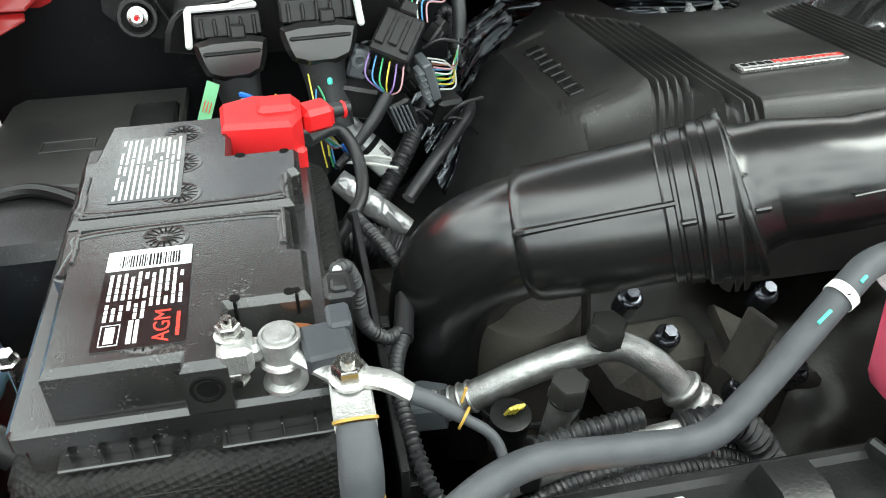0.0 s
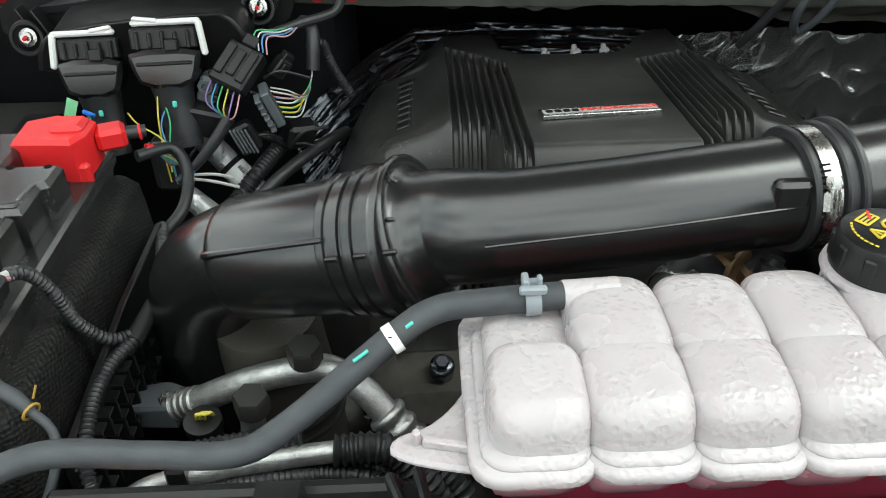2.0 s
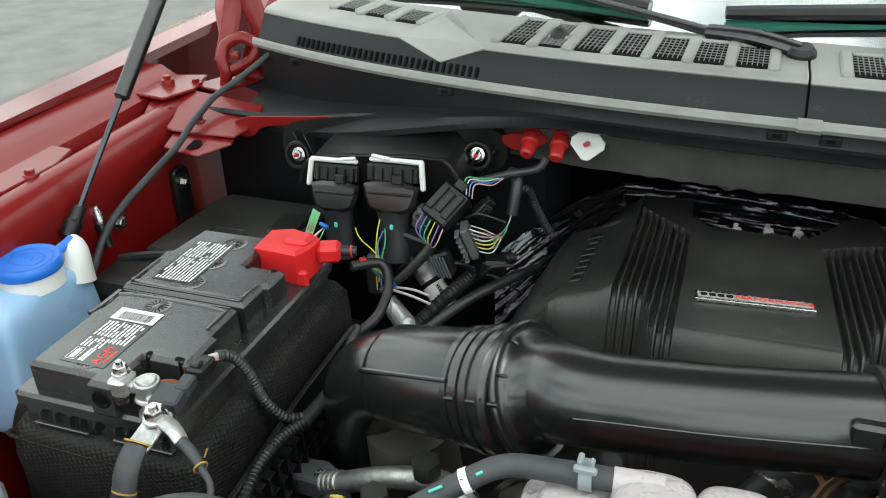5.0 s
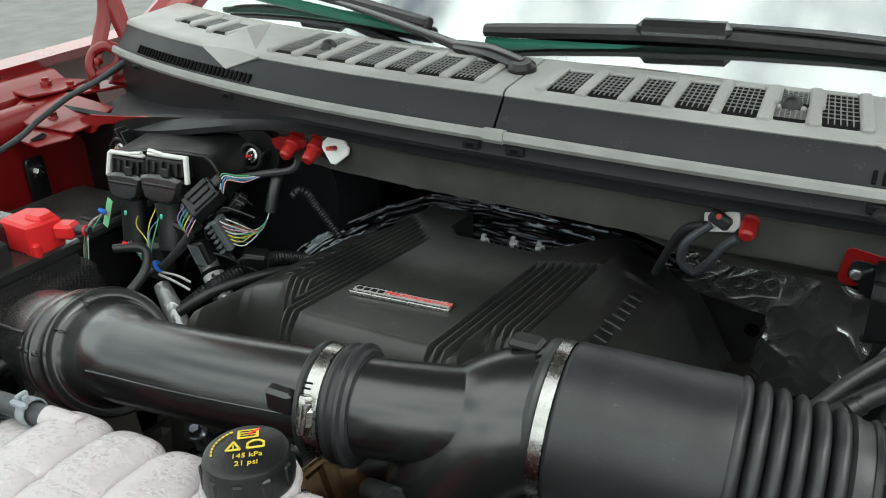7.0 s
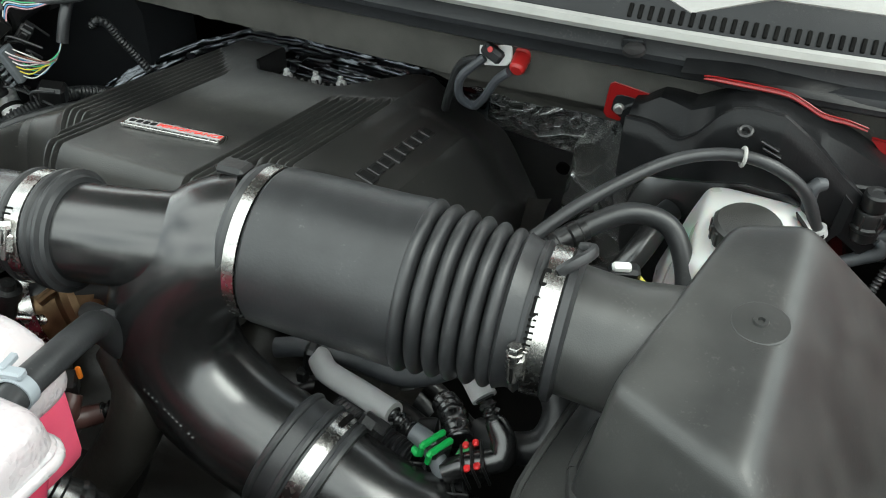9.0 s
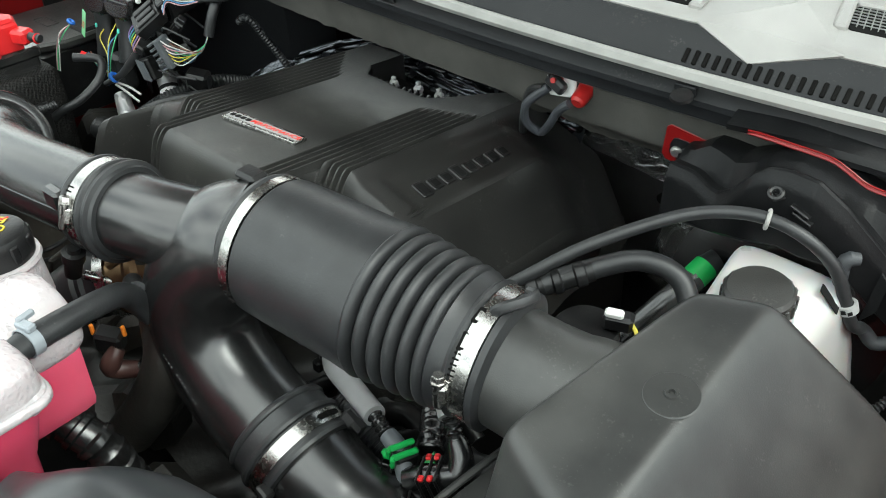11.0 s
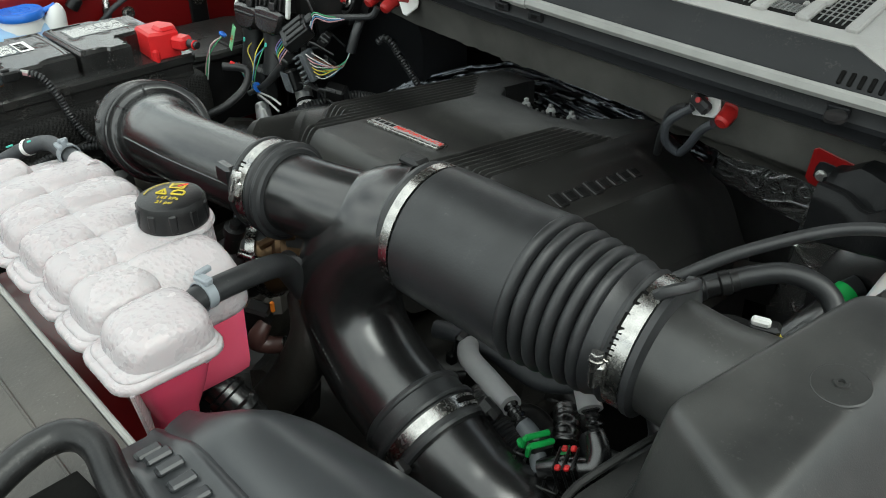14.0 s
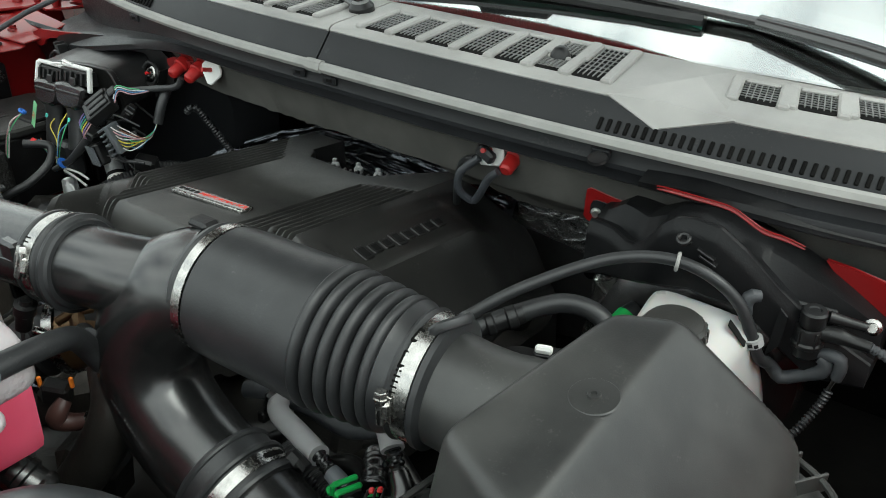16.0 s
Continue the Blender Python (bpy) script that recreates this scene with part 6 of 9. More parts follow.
def wing_fittings():
    # shelf bracket between wing and cowl, with bolts
    t = thing("corner_bracket", (-0.25, 0.86, 1.36), "red painted corner bracket with bolts", "bracket")
    m = frame_of((-0.24, 0.86, 1.362), (1, 0.05, -0.10), (0.05, 1, 0.22))
    part("plate", Geo().prism([(-0.088, -0.005), (-0.03, -0.022), (0.062, -0.012), (0.072, 0.012), (0.068, 0.075), (-0.075, 0.085), (-0.10, 0.035)], -0.004, 0.0, 0.0015, m), RED, t)
    part("lip", Geo().prism([(-0.026, -0.055), (0.030, -0.060), (0.062, -0.020), (0.060, -0.008), (-0.030, -0.018)], -0.010, -0.006, 0.0015, m), RED, t, "lower lip of the bracket")
    part("hole", Geo().lathe(m @ V((0.012, -0.038, -0.0062)), (0, -0.22, 1), [(0, 0.0125), (0.0008, 0.0125), (0.0008, 0.0)], 24), DARK, t)
    for p in ((-0.299, 0.877, 1.371), (-0.245, 0.872, 1.364), (-0.342, 0.942, 1.396), (-0.306, 0.962, 1.388), (-0.302, 0.606, 1.382)):
        part("bolt", Geo().lathe(p, (0, 0, 1), [(-0.006, 0.0098), (0, 0.0098), (0.002, 0.009), (0.0025, 0.0065)], 20).hexa((p[0], p[1], p[2] + 0.002), (0, 0, 1), 0.0062, 0.006), RED, t)
    part("flange", Geo().prism([(-0.05, -0.03), (0.02, -0.05), (0.045, 0.0), (0.03, 0.07), (-0.05, 0.06)], -0.003, 0.002, 0.0015, pose(-0.335, 0.93, 1.388, 0, 0, 6)), RED, t)
    part("flange", Geo().prism([(-0.05, -0.10), (0.012, -0.07), (0.016, 0.04), (0.004, 0.085), (-0.05, 0.09)], -0.003, 0.002, 0.0015, pose(-0.312, 0.605, 1.381, 0, 3, 3)), RED, t, "bolted wing flange plate")
    part("white_clip", Geo().box((-0.317, 0.868, 1.370), (0.012, 0.005, 0.008), 0.001, pose(0, 0, 0, 0, 0, 50)), WHITE, t)
    part("white_clip", Geo().box((-0.322, 0.845, 1.366), (0.008, 0.005, 0.008), 0.001, pose(0, 0, 0, 0, 0, 50)), WHITE, t)
    # gas strut
    t = thing("gas_strut", (-0.244, 0.595, 1.31), "black gas strut with a steel rod holding up the bonnet", "gas strut")
    d = V((0.020, 0.104, 0.126)).normalized()
    p = V((-0.252, 0.598, 1.322))
    part("socket", Geo().tube([p - d * 0.010, p + d * 0.008, p + d * 0.012, p + d * 0.028], [0.011, 0.0115, 0.0085, 0.008], 14), PLASTIC, t)
    part("rod", Geo().tube([p + d * 0.02, p + d * 0.175], 0.0036, 12), RODSTEEL, t, "dark polished steel rod")
    part("cylinder", Geo().tube([p + d * 0.168, p + d * 0.172, p + d * 0.47], [0.006, 0.0098, 0.0098], 16), GLOSSY, t)
    part("ball_stud", Geo().tube([p, p + V((-0.03, 0, 0))], 0.006, 10), STEEL, t)
    # release cable along the wing
    g = Geo().tube([(-0.245, 0.60, 1.25), (-0.250, 0.64, 1.285), (-0.246, 0.68, 1.312), (-0.238, 0.74, 1.336), (-0.237, 0.80, 1.352), (-0.238, 0.838, 1.368), (-0.237, 0.87, 1.380), (-0.234, 0.902, 1.392), (-0.212, 0.945, 1.410), (-0.183, 0.982, 1.436)], 0.0048, 12)
    solid("release_cable", g, HOSE, "grey sheathed cable running up to the cowl", "cable")
    t = thing("bulb_socket", (-0.225, 0.655, 1.25), "small clear marker bulb on a black socket", "bulb")
    part("bulb", Geo().lathe((-0.262, 0.655, 1.296), (-0.3, 0.2, 1), [(0, 0.006), (0.008, 0.0075), (0.018, 0.006), (0.026, 0.003)], 14), STEEL, t)
    part("socket", Geo().tube([(-0.262, 0.655, 1.299), (-0.252, 0.65, 1.27)], 0.007, 10), PLASTIC, t)
    for p in ((-0.2695, 0.695, 1.282), (-0.2635, 0.834, 1.282)):
        t = thing("wing_bolt", p, "zinc plated bolt with a washer on the inner wing", "bolt", "wing bolts")
        part("washer", Geo().lathe(p, (1, 0, 0), [(-0.004, 0.012), (0.003, 0.012)], 20), STEEL, t)
        part("head", Geo().hexa((p[0] + 0.003, p[1], p[2]), (1, 0, 0), 0.0075, 0.006), STEEL, t)
    g = Geo().prism(rounded(-0.018, -0.05, 0.018, 0.03, 0.008), 0, 0.008, 0.002, frame_of((-0.272, 0.834, 1.275), (0, 1, 0), (0, 0, 1)))
    solid("wing_bracket", g, PLASTIC, "black bracket on the inner wing", "bracket")


# ---- firewall fittings ----
def firewall_fittings():
    g = Geo().prism(eased([(0.208, 1.388), (0.262, 1.391), (0.266, 1.382), (0.246, 1.372), (0.226, 1.368), (0.21, 1.375)], 1), 0, 0.004, 0.001, Matrix(((1, 0, 0, 0), (0, 0, -1, 0.874), (0, 1, 0, 0), (0, 0, 0, 1))))
    solid("body_edge", g, RED, "patch of red painted bodywork round a stud", "body edge")
    red = [(0.245, 0.857, 1.378), (0.282, 0.857, 1.377), (0.836, 0.860, 1.371)]
    for p in red:
        t = thing("red_stud_cap", p, "red plastic cap over a stud on the firewall", "stud cap", "red stud caps")
        part("cap", Geo().lathe(V(p) + V((0, 0.02, 0.008)), (0, -0.9, -0.45), [(0, 0.011), (0.012, 0.012), (0.014, 0.0095), (0.03, 0.0085), (0.033, 0.006)], 20), CAPRED, t)
        part("collar", Geo().lathe(V(p) + V((0, 0.026, 0.011)), (0, -0.9, -0.45), [(0, 0.0135), (0.004, 0.0135)], 6), CAPRED, t)
    for p, rot, dark in (((0.318, 0.868, 1.387), 40, False), ((0.808, 0.866, 1.379), 8, True)):
        t = thing("white_stud_plate", p, "white plastic plate held by a red stud", "plate", "white plates")
        m = Matrix.Translation(p) @ pose(0, 0, 0, 75, 0, 0) @ pose(0, 0, 0, 0, 0, rot)
        part("plate", Geo().prism([(-0.018, -0.012), (-0.012, -0.018), (0.012, -0.018), (0.018, -0.012), (0.018, 0.012), (0.012, 0.018), (-0.012, 0.018), (-0.018, 0.012)], 0, 0.004, 0.0012, m), WHITE, t)
        part("stud", Geo().lathe(m @ V((0, 0, 0.004)), m.to_3x3() @ V((0, 0, 1)), [(0, 0.0035), (0.016, 0.003)], 12), CAPRED, t)
        if dark:
            part("terminal", Geo().box(m @ V((0.0, -0.004, 0.012)), (0.024, 0.012, 0.014), 0.003, pose(0, 0, 0, 0, 30, 0)), RUBBER, t)
    # wire between the right-hand plate and cap
    t = thing("earth_lead", (0.8, 0.86, 1.33), "dark insulated lead bolted to the firewall", "cable")
    part("lead", Geo().tube([(0.80, 0.852, 1.372), (0.778, 0.845, 1.35), (0.774, 0.85, 1.325), (0.785, 0.862, 1.31), (0.80, 0.855, 1.325), (0.815, 0.85, 1.35), (0.828, 0.85, 1.362)], 0.0048, 10), SENSOR, t)
    part("lead", Geo().tube([(0.795, 0.852, 1.370), (0.77, 0.862, 1.355), (0.75, 0.88, 1.315), (0.735, 0.90, 1.28)], 0.005, 10), RUBBER, t)
    t = thing("red_bracket", (0.935, 0.875, 1.35), "red painted bracket with a bright bolt", "bracket")
    m = frame_of((0.941, 0.879, 1.334), (1, 0.12, -0.12), (0.0, -0.2, 1))
    part("plate", Geo().prism([(-0.0145, 0.024), (-0.011, 0.027), (0.034, 0.022), (0.040, 0.016), (0.036, -0.012), (0.0, -0.017), (-0.010, -0.016), (-0.0145, -0.011)], -0.002, 0.0, 0.0006, m), RED, t)
    part("recess", Geo().prism(eased([(-0.0075, 0.012), (0.0, 0.0155), (0.03, 0.012), (0.036, 0.008), (0.034, -0.014), (-0.0075, -0.0105)], 1), 0.0, 0.0012, 0.0004, m), SLATE, t, "dark plastic inside the red surround")
    part("foot", Geo().prism(eased([(0.006, 0.010), (0.034, 0.006), (0.04, -0.02), (0.006, -0.018)], 1), 0.0012, 0.009, 0.002, m), SLATE, t, "dark plastic foot")
    part("bolt", Geo().lathe(m @ V((0.0, -0.001, 0.0012)), m.to_3x3() @ V((0, 0, 1)), [(0, 0.0062), (0.002, 0.0062), (0.003, 0.0045), (0.005, 0.0042)], 24), ALU, t)
    # painted body edge that shows below the shelf of the cowl
    g = Geo().prism(eased([(-0.19, 1.372), (-0.10, 1.378), (-0.03, 1.386), (-0.045, 1.376), (-0.11, 1.368), (-0.15, 1.362), (-0.165, 1.345), (-0.19, 1.345)], 1), 0, 0.004, 0.001, Matrix(((1, 0, 0, 0), (0, 0, -1, 0.884), (0, 1, 0, 0), (0, 0, 0, 1))))
    solid("body_edge", g, RED, "strip of red painted bodywork below the cowl", "body edge")


def control_unit():
    t = thing("engine_control_unit", (0.05, 0.84, 1.33), "black engine control unit bolted to the firewall", "control unit")
    part("housing", Geo().prism(eased([(-0.112, 1.328), (-0.108, 1.368), (-0.06, 1.380), (0.0, 1.389), (0.15, 1.399), (0.20, 1.390), (0.214, 1.362), (0.204, 1.338), (0.15, 1.312), (-0.05, 1.302)], 1), 0.0, 0.014, 0.003, Matrix(((1, 0, 0, 0), (0, 0, -1, 0.888), (0, 1, 0, 0), (0, 0, 0, 1)))), PLASTIC, t)
    mouth = eased([(-0.055, 1.310), (-0.047, 1.345), (-0.028, 1.362), (0.147, 1.376), (0.166, 1.365), (0.184, 1.325), (0.176, 1.310)], 1)

    def hoop(y, k, up):
        return [(0.062 + (x - 0.062) * k, y, 1.342 + (z - 1.342) * k + up) for x, z in mouth]
    part("shroud", Geo().rings([hoop(0.8095, 0.955, 0.001), hoop(0.84, 0.945, 0.006), hoop(0.884, 0.93, 0.013)]), PLASTIC, t)
    part("shroud_rim", Geo().rings([hoop(0.8005, 0.985, 0.0), hoop(0.8015, 1.0, 0.0), hoop(0.8085, 1.0, 0.0), hoop(0.8095, 0.985, 0.0)]), PLASTIC, t, "raised rim of the shroud")
    part("rim_back", Geo().rings([hoop(0.7998, 0.95, 0.0), hoop(0.8002, 0.95, 0.0)]), DARK, t)
    for x, y in ((-0.075, 0.875), (-0.055, 0.868), (0.17, 0.872), (0.19, 0.878)):
        part("web", Geo().box((x, y - 0.01, 1.345), (0.003, 0.02, 0.05), 0.001, pose(0, 0, 0, 0, 25 if x > 0 else -25, 0)), PLASTIC, t)
    for p in ((-0.078, 0.858, 1.337), (0.178, 0.866, 1.360)):
        part("pad", Geo().torus((p[0], p[1] - 0.008, p[2]), (0, -1, 0.2), 0.017, 0.003, 28, 6), PLASTIC, t)
        b = part("bolt", Geo().lathe((p[0], p[1] - 0.005, p[2]), (0, -1, 0.3), [(0, 0.010), (0.002, 0.010), (0.003, 0.0065), (0.007, 0.006)], 22), STEEL, t)
        part("stud_tip", Geo().lathe((p[0], p[1] - 0.012, p[2] + 0.002), (0, -1, 0.0), [(0, 0.0025), (0.005, 0.0022)], 10), REDCAP, b)
    for c, w in (((0.010, 0.792, 1.330), 0.072), ((0.092, 0.783, 1.342), 0.078)):
        k = thing("ecu_connector", c, "black multi-pin connector with a white locking lever", "connector", "control unit connectors")
        m = Matrix.Translation(c) @ pose(0, 0, 0, -14, 0, 3)
        r = m.to_3x3().to_4x4()
        s = 1 if c[0] > 0.05 else -1
        w *= 0.92
        part("chin", Geo().prism(eased([(-w / 2, 0.004), (-w / 2, -0.012), (-w * 0.36, -0.036), (w * 0.36, -0.036), (w / 2, -0.012), (w / 2, 0.004)], 1), -0.017, 0.017, 0.005, m @ pose(0, 0, 0, 90, 0, 0)), GLOSSY, k, "smooth rounded lower shell")
        part("step", Geo().box(m @ V((0, -0.016, -0.010)), (w * 0.8, 0.006, 0.004), 0.0015, r), PLASTIC, k)
        part("grille", Geo().box(m @ V((0, 0.004, 0.014)), (w * 0.94, 0.024, 0.022), 0.002, r), PLASTIC, k)
        for i in range(5):
            part("rib", Geo().box(m @ V((-w * 0.36 + w * 0.18 * i, -0.010, 0.013)), (0.0035, 0.006, 0.018 - 0.003 * (i % 2)), 0.001, r), PLASTIC, k)
        part("latch", Geo().box(m @ V((w * 0.12, -0.013, 0.008)), (0.014, 0.006, 0.012), 0.0015, r), PLASTIC, k)
        lever = part("lever", Geo().box(m @ V((s * 0.004, -0.004, 0.030)), (w * 0.98, 0.008, 0.006), 0.002, r).box(m @ V((-s * w * 0.22, -0.006, 0.033)), (w * 0.36, 0.007, 0.005), 0.002, r @ pose(0, 0, 0, 0, s * 8, 0)), WHITE, k, "white plastic locking lever")
        part("lever_arm", Geo().box(m @ V((s * (w / 2 + 0.003), -0.006, 0.013)), (0.0065, 0.008, 0.036), 0.002, r @ pose(0, 0, 0, 0, -s * 6, 0)), WHITE, lever)
        part("boot", Geo().tube([m @ V((0, 0.002, -0.03)), m @ V((0.002, 0.002, -0.055)), m @ V((0.006, 0.0, -0.10))], [0.024, 0.02, 0.019], 14, flat=0.7), RUBBER, k, "black taped boot")
        part("paint_mark", Geo().box(m @ V((0.004, -0.016, -0.052)), (0.005, 0.003, 0.007), 0.0014, r), MARK, k)


def wiring():
    # square junction connector
    k = thing("junction_connector", (0.165, 0.776, 1.30), "square black junction connector with coloured wires", "connector")
    m = Matrix.Translation((0.165, 0.772, 1.325)) @ pose(0, 0, 0, 38, 18, -25)
    part("body", Geo().box(m @ V((0, 0, 0)), (0.040, 0.048, 0.020), 0.002, m.to_3x3().to_4x4()), PLASTIC, k)
    for i in range(3):
        part("ridge", Geo().box(m @ V((-0.013 + 0.013 * i, 0.002, 0.011)), (0.009, 0.036 - 0.006 * (i == 1), 0.005), 0.001, m.to_3x3().to_4x4()), PLASTIC, k)
    part("latch", Geo().box(m @ V((0.0, 0.03, 0.006)), (0.016, 0.014, 0.012), 0.002, m.to_3x3().to_4x4()), PLASTIC, k)
    for i, n in enumerate(("violet", "blue", "green", "yellow", "violet", "pink")):
        a = m @ V((-0.018 + 0.007 * i, -0.024, 0))
        part("wire", Geo().tube([a, a + V((-0.006, -0.012, -0.018)), (0.150, 0.748, 1.277), (0.138, 0.742, 1.262)], 0.0009, 6), WIRES[n], k)
    part("wrap", Geo().tube([(0.152, 0.75, 1.28), (0.135, 0.74, 1.258), (0.115, 0.73, 1.238), (0.095, 0.715, 1.225)], [0.0065, 0.0065, 0.005, 0.004], 12), RUBBER, k, "black taped wire bundle")
    for i, n in enumerate(("green", "white", "blue", "pink")):
        a = m @ V((0.006 + 0.005 * i, 0.026, 0.004))
        part("wire", Geo().tube([a, a + V((0.002, 0.008, 0.016)), a + V((0.02, 0.02, 0.012)), (0.225, 0.825, 1.35)], 0.0009, 6), WIRES[n], k)
    part("loom", Geo().tube([(0.19, 0.80, 1.348), (0.225, 0.825, 1.352), (0.262, 0.84, 1.358), (0.272, 0.845, 1.372)], 0.005, 10), RUBBER, k)
    # grey connector with a fan of wires
    k = thing("grey_connector", (0.197, 0.775, 1.27), "grey plug with a fan of coloured wires", "connector")
    m = Matrix.Translation((0.194, 0.772, 1.283)) @ pose(0, 0, 0, 10, -18, 12)
    part("body", Geo().box(m @ V((0, 0, 0)), (0.010, 0.024, 0.046), 0.0015, m.to_3x3().to_4x4()), GREY, k)
    for i in range(6):
        part("fin", Geo().box(m @ V((-0.009, -0.01, -0.02 + 0.008 * i)), (0.006, 0.016, 0.003), 0.0006, m.to_3x3().to_4x4()), GREY, k)
    for i, n in enumerate(("white", "white", "pink", "brown", "white", "blue", "yellow", "green", "yellow", "green", "white", "blue")):
        a = m @ V((0.007, -0.006 + 0.012 * (i % 2), 0.02 - 0.0036 * i))
        part("wire", Geo().tube([a, a + V((0.016, 0.004, -0.006 + 0.0005 * i)), (0.226 + 0.001 * (i % 4), 0.80, 1.278 + 0.0012 * (i % 5)), (0.233, 0.812, 1.292), (0.236, 0.82, 1.31)], 0.0009, 6), WIRES[n], k)
    part("loom", Geo().tube([(0.2355, 0.818, 1.302), (0.238, 0.828, 1.33), (0.236, 0.84, 1.345), (0.225, 0.85, 1.345)], 0.0075, 12), RUBBER, k, "black conduit")
    # small bracket and dark plugs behind
    k = thing("harness_plugs", (0.13, 0.79, 1.26), "cluster of dark plugs on the wiring loom", "connector")
    part("holder", Geo().box((0.128, 0.785, 1.300), (0.02, 0.02, 0.03), 0.003, pose(0, 0, 0, 0, 20, 0)).torus((0.128, 0.772, 1.306), (0, -1, 0), 0.006, 0.0025, 18, 6), GREY, k)
    part("plug", Geo().box((0.12, 0.775, 1.268), (0.045, 0.025, 0.035), 0.003, pose(0, 0, 0, 10, 15, 0)), PLASTIC, k)
    part("plug", Geo().box((0.165, 0.755, 1.255), (0.024, 0.018, 0.034), 0.003, pose(0, 0, 0, 0, -20, 10)), PLASTIC, k)
    for i in range(5):
        part("fin", Geo().box((0.157 + 0.004 * i, 0.744, 1.255), (0.002, 0.004, 0.03), 0.0006, pose(0, 0, 0, 0, -20, 10)), GREY, k)
    part("plug", Geo().box((0.075, 0.76, 1.225), (0.03, 0.03, 0.06), 0.006), RUBBER, k)
    part("plug", Geo().box((0.215, 0.80, 1.235), (0.034, 0.024, 0.03), 0.004, pose(0, 0, 0, 15, 10, 30)), PLASTIC, k)
    part("pipe", Geo().tube([(0.16, 0.70, 1.19), (0.20, 0.74, 1.215), (0.24, 0.80, 1.22), (0.26, 0.87, 1.20)], 0.007, 16), RUBBER, k)
    part("pipe", Geo().tube([(0.13, 0.72, 1.17), (0.17, 0.77, 1.205), (0.20, 0.84, 1.215), (0.215, 0.905, 1.19)], lambda run, share: 0.009 + 0.0009 * math.sin(2 * math.pi * run / 0.005), 12, 0.0012), RUBBER, k, "corrugated conduit")
    # dark wires and small plugs that fill the space below the control unit
    rnd = random.Random(11)
    for i in range(16):
        a = V((0.10 + 0.13 * rnd.random(), 0.77 + 0.07 * rnd.random(), 1.215 + 0.10 * rnd.random()))
        b = a + V((rnd.uniform(-0.05, 0.05), rnd.uniform(-0.02, 0.03), rnd.uniform(-0.05, 0.02)))
        part("dark_wire", Geo().tube([a, a.lerp(b, 0.4) + V((0.0, -0.01, 0.012)), b], rnd.uniform(0.0013, 0.003), 8), RUBBER, k)
    for x, y, z, turn in ((0.108, 0.80, 1.275, 20), (0.185, 0.81, 1.262, -30), (0.205, 0.79, 1.318, 40), (0.145, 0.80, 1.285, 10)):
        m = pose(x, y, z, 15, turn, turn)
        part("plug", Geo().box(m @ V((0, 0, 0)), (0.016, 0.014, 0.022), 0.002, m.to_3x3().to_4x4()).box(m @ V((0, -0.008, 0.002)), (0.008, 0.004, 0.012), 0.001, m.to_3x3().to_4x4()).box(m @ V((0, 0, 0.014)), (0.012, 0.010, 0.008), 0.001, m.to_3x3().to_4x4()), PLASTIC, k)
    # thin coloured wires beside the red cover
    k = thing("loose_wires", (0.09, 0.72, 1.22), "loose coloured wires tied to the loom", "wires")
    for i, (n, a, b) in enumerate((("yellow", (0.045, 0.76, 1.285), (0.085, 0.735, 1.262)), ("yellow", (0.078, 0.765, 1.30), (0.082, 0.735, 1.25)), ("green", (0.082, 0.768, 1.295), (0.088, 0.735, 1.25)), ("blue", (0.086, 0.768, 1.29), (0.09, 0.73, 1.25)), ("pink", (0.02, 0.725, 1.30), (0.0, 0.70, 1.262)), ("green", (0.022, 0.726, 1.302), (0.004, 0.70, 1.262)), ("white", (0.018, 0.724, 1.298), (0.008, 0.70, 1.262)))):
        a, b = V(a), V(b)
        part("wire", Geo().tube([a, a.lerp(b, 0.5) + V((0.006 * (i % 3 - 1), -0.004, 0.006)), b, b + V((0.004, -0.01, -0.03))], 0.0009, 6), WIRES[n], k)
    part("tie", Geo().torus((0.02, 0.7245, 1.302), (0.4, 0.5, 0.8), 0.0045, 0.0025, 14, 6), BLUE, k)
    part("tie", Geo().torus((0.107, 0.725, 1.236), (0.8, 0.4, 0.5), 0.006, 0.003, 14, 6), BLUE, k)
    for i, n in enumerate(("yellow", "white", "green", "blue", "brown")):
        part("wire", Geo().tube([(0.075, 0.70 + 0.004 * i, 1.272), (0.092, 0.715, 1.258 - 0.003 * i), (0.10, 0.722, 1.243), (0.112, 0.728, 1.232)], 0.0009, 6), WIRES[n], k)
    part("red_end", Geo().tube([(0.077, 0.70, 1.275), (0.082, 0.704, 1.272)], 0.004, 8), REDCAP, k)
    part("loom", Geo().tube([(0.07, 0.69, 1.27), (0.098, 0.715, 1.265), (0.113, 0.70, 1.245), (0.113, 0.665, 1.225), (0.098, 0.64, 1.212), (0.085, 0.63, 1.20)], 0.0062, 12), RUBBER, k, "thick black loom")
    t = thing("paper_tag", (-0.02, 0.76, 1.26), "pale green tag hanging from the loom", "tag")
    m = frame_of((-0.018, 0.762, 1.280), (0.35, 0.2, 0.8), (-1, 0.2, 0.45))
    part("sheet", Geo().rings([[m @ V((x, -0.006, 0.004 * math.sin(x * 40))), m @ V((x, 0.006, 0.004 * math.sin(x * 40))), m @ V((x, 0.006, 0.004 * math.sin(x * 40) + 0.0008)), m @ V((x, -0.006, 0.004 * math.sin(x * 40) + 0.0008))] for x in span(-0.024, 0.022, 10)]), TAG, t)
    for i in range(3):
        part("print_line", Geo().box(m @ V((0.0, -0.003 + 0.003 * i, 0.0011)), (0.016, 0.0008, 0.0004), 0.0001, m.to_3x3().to_4x4()), REDINK, t)
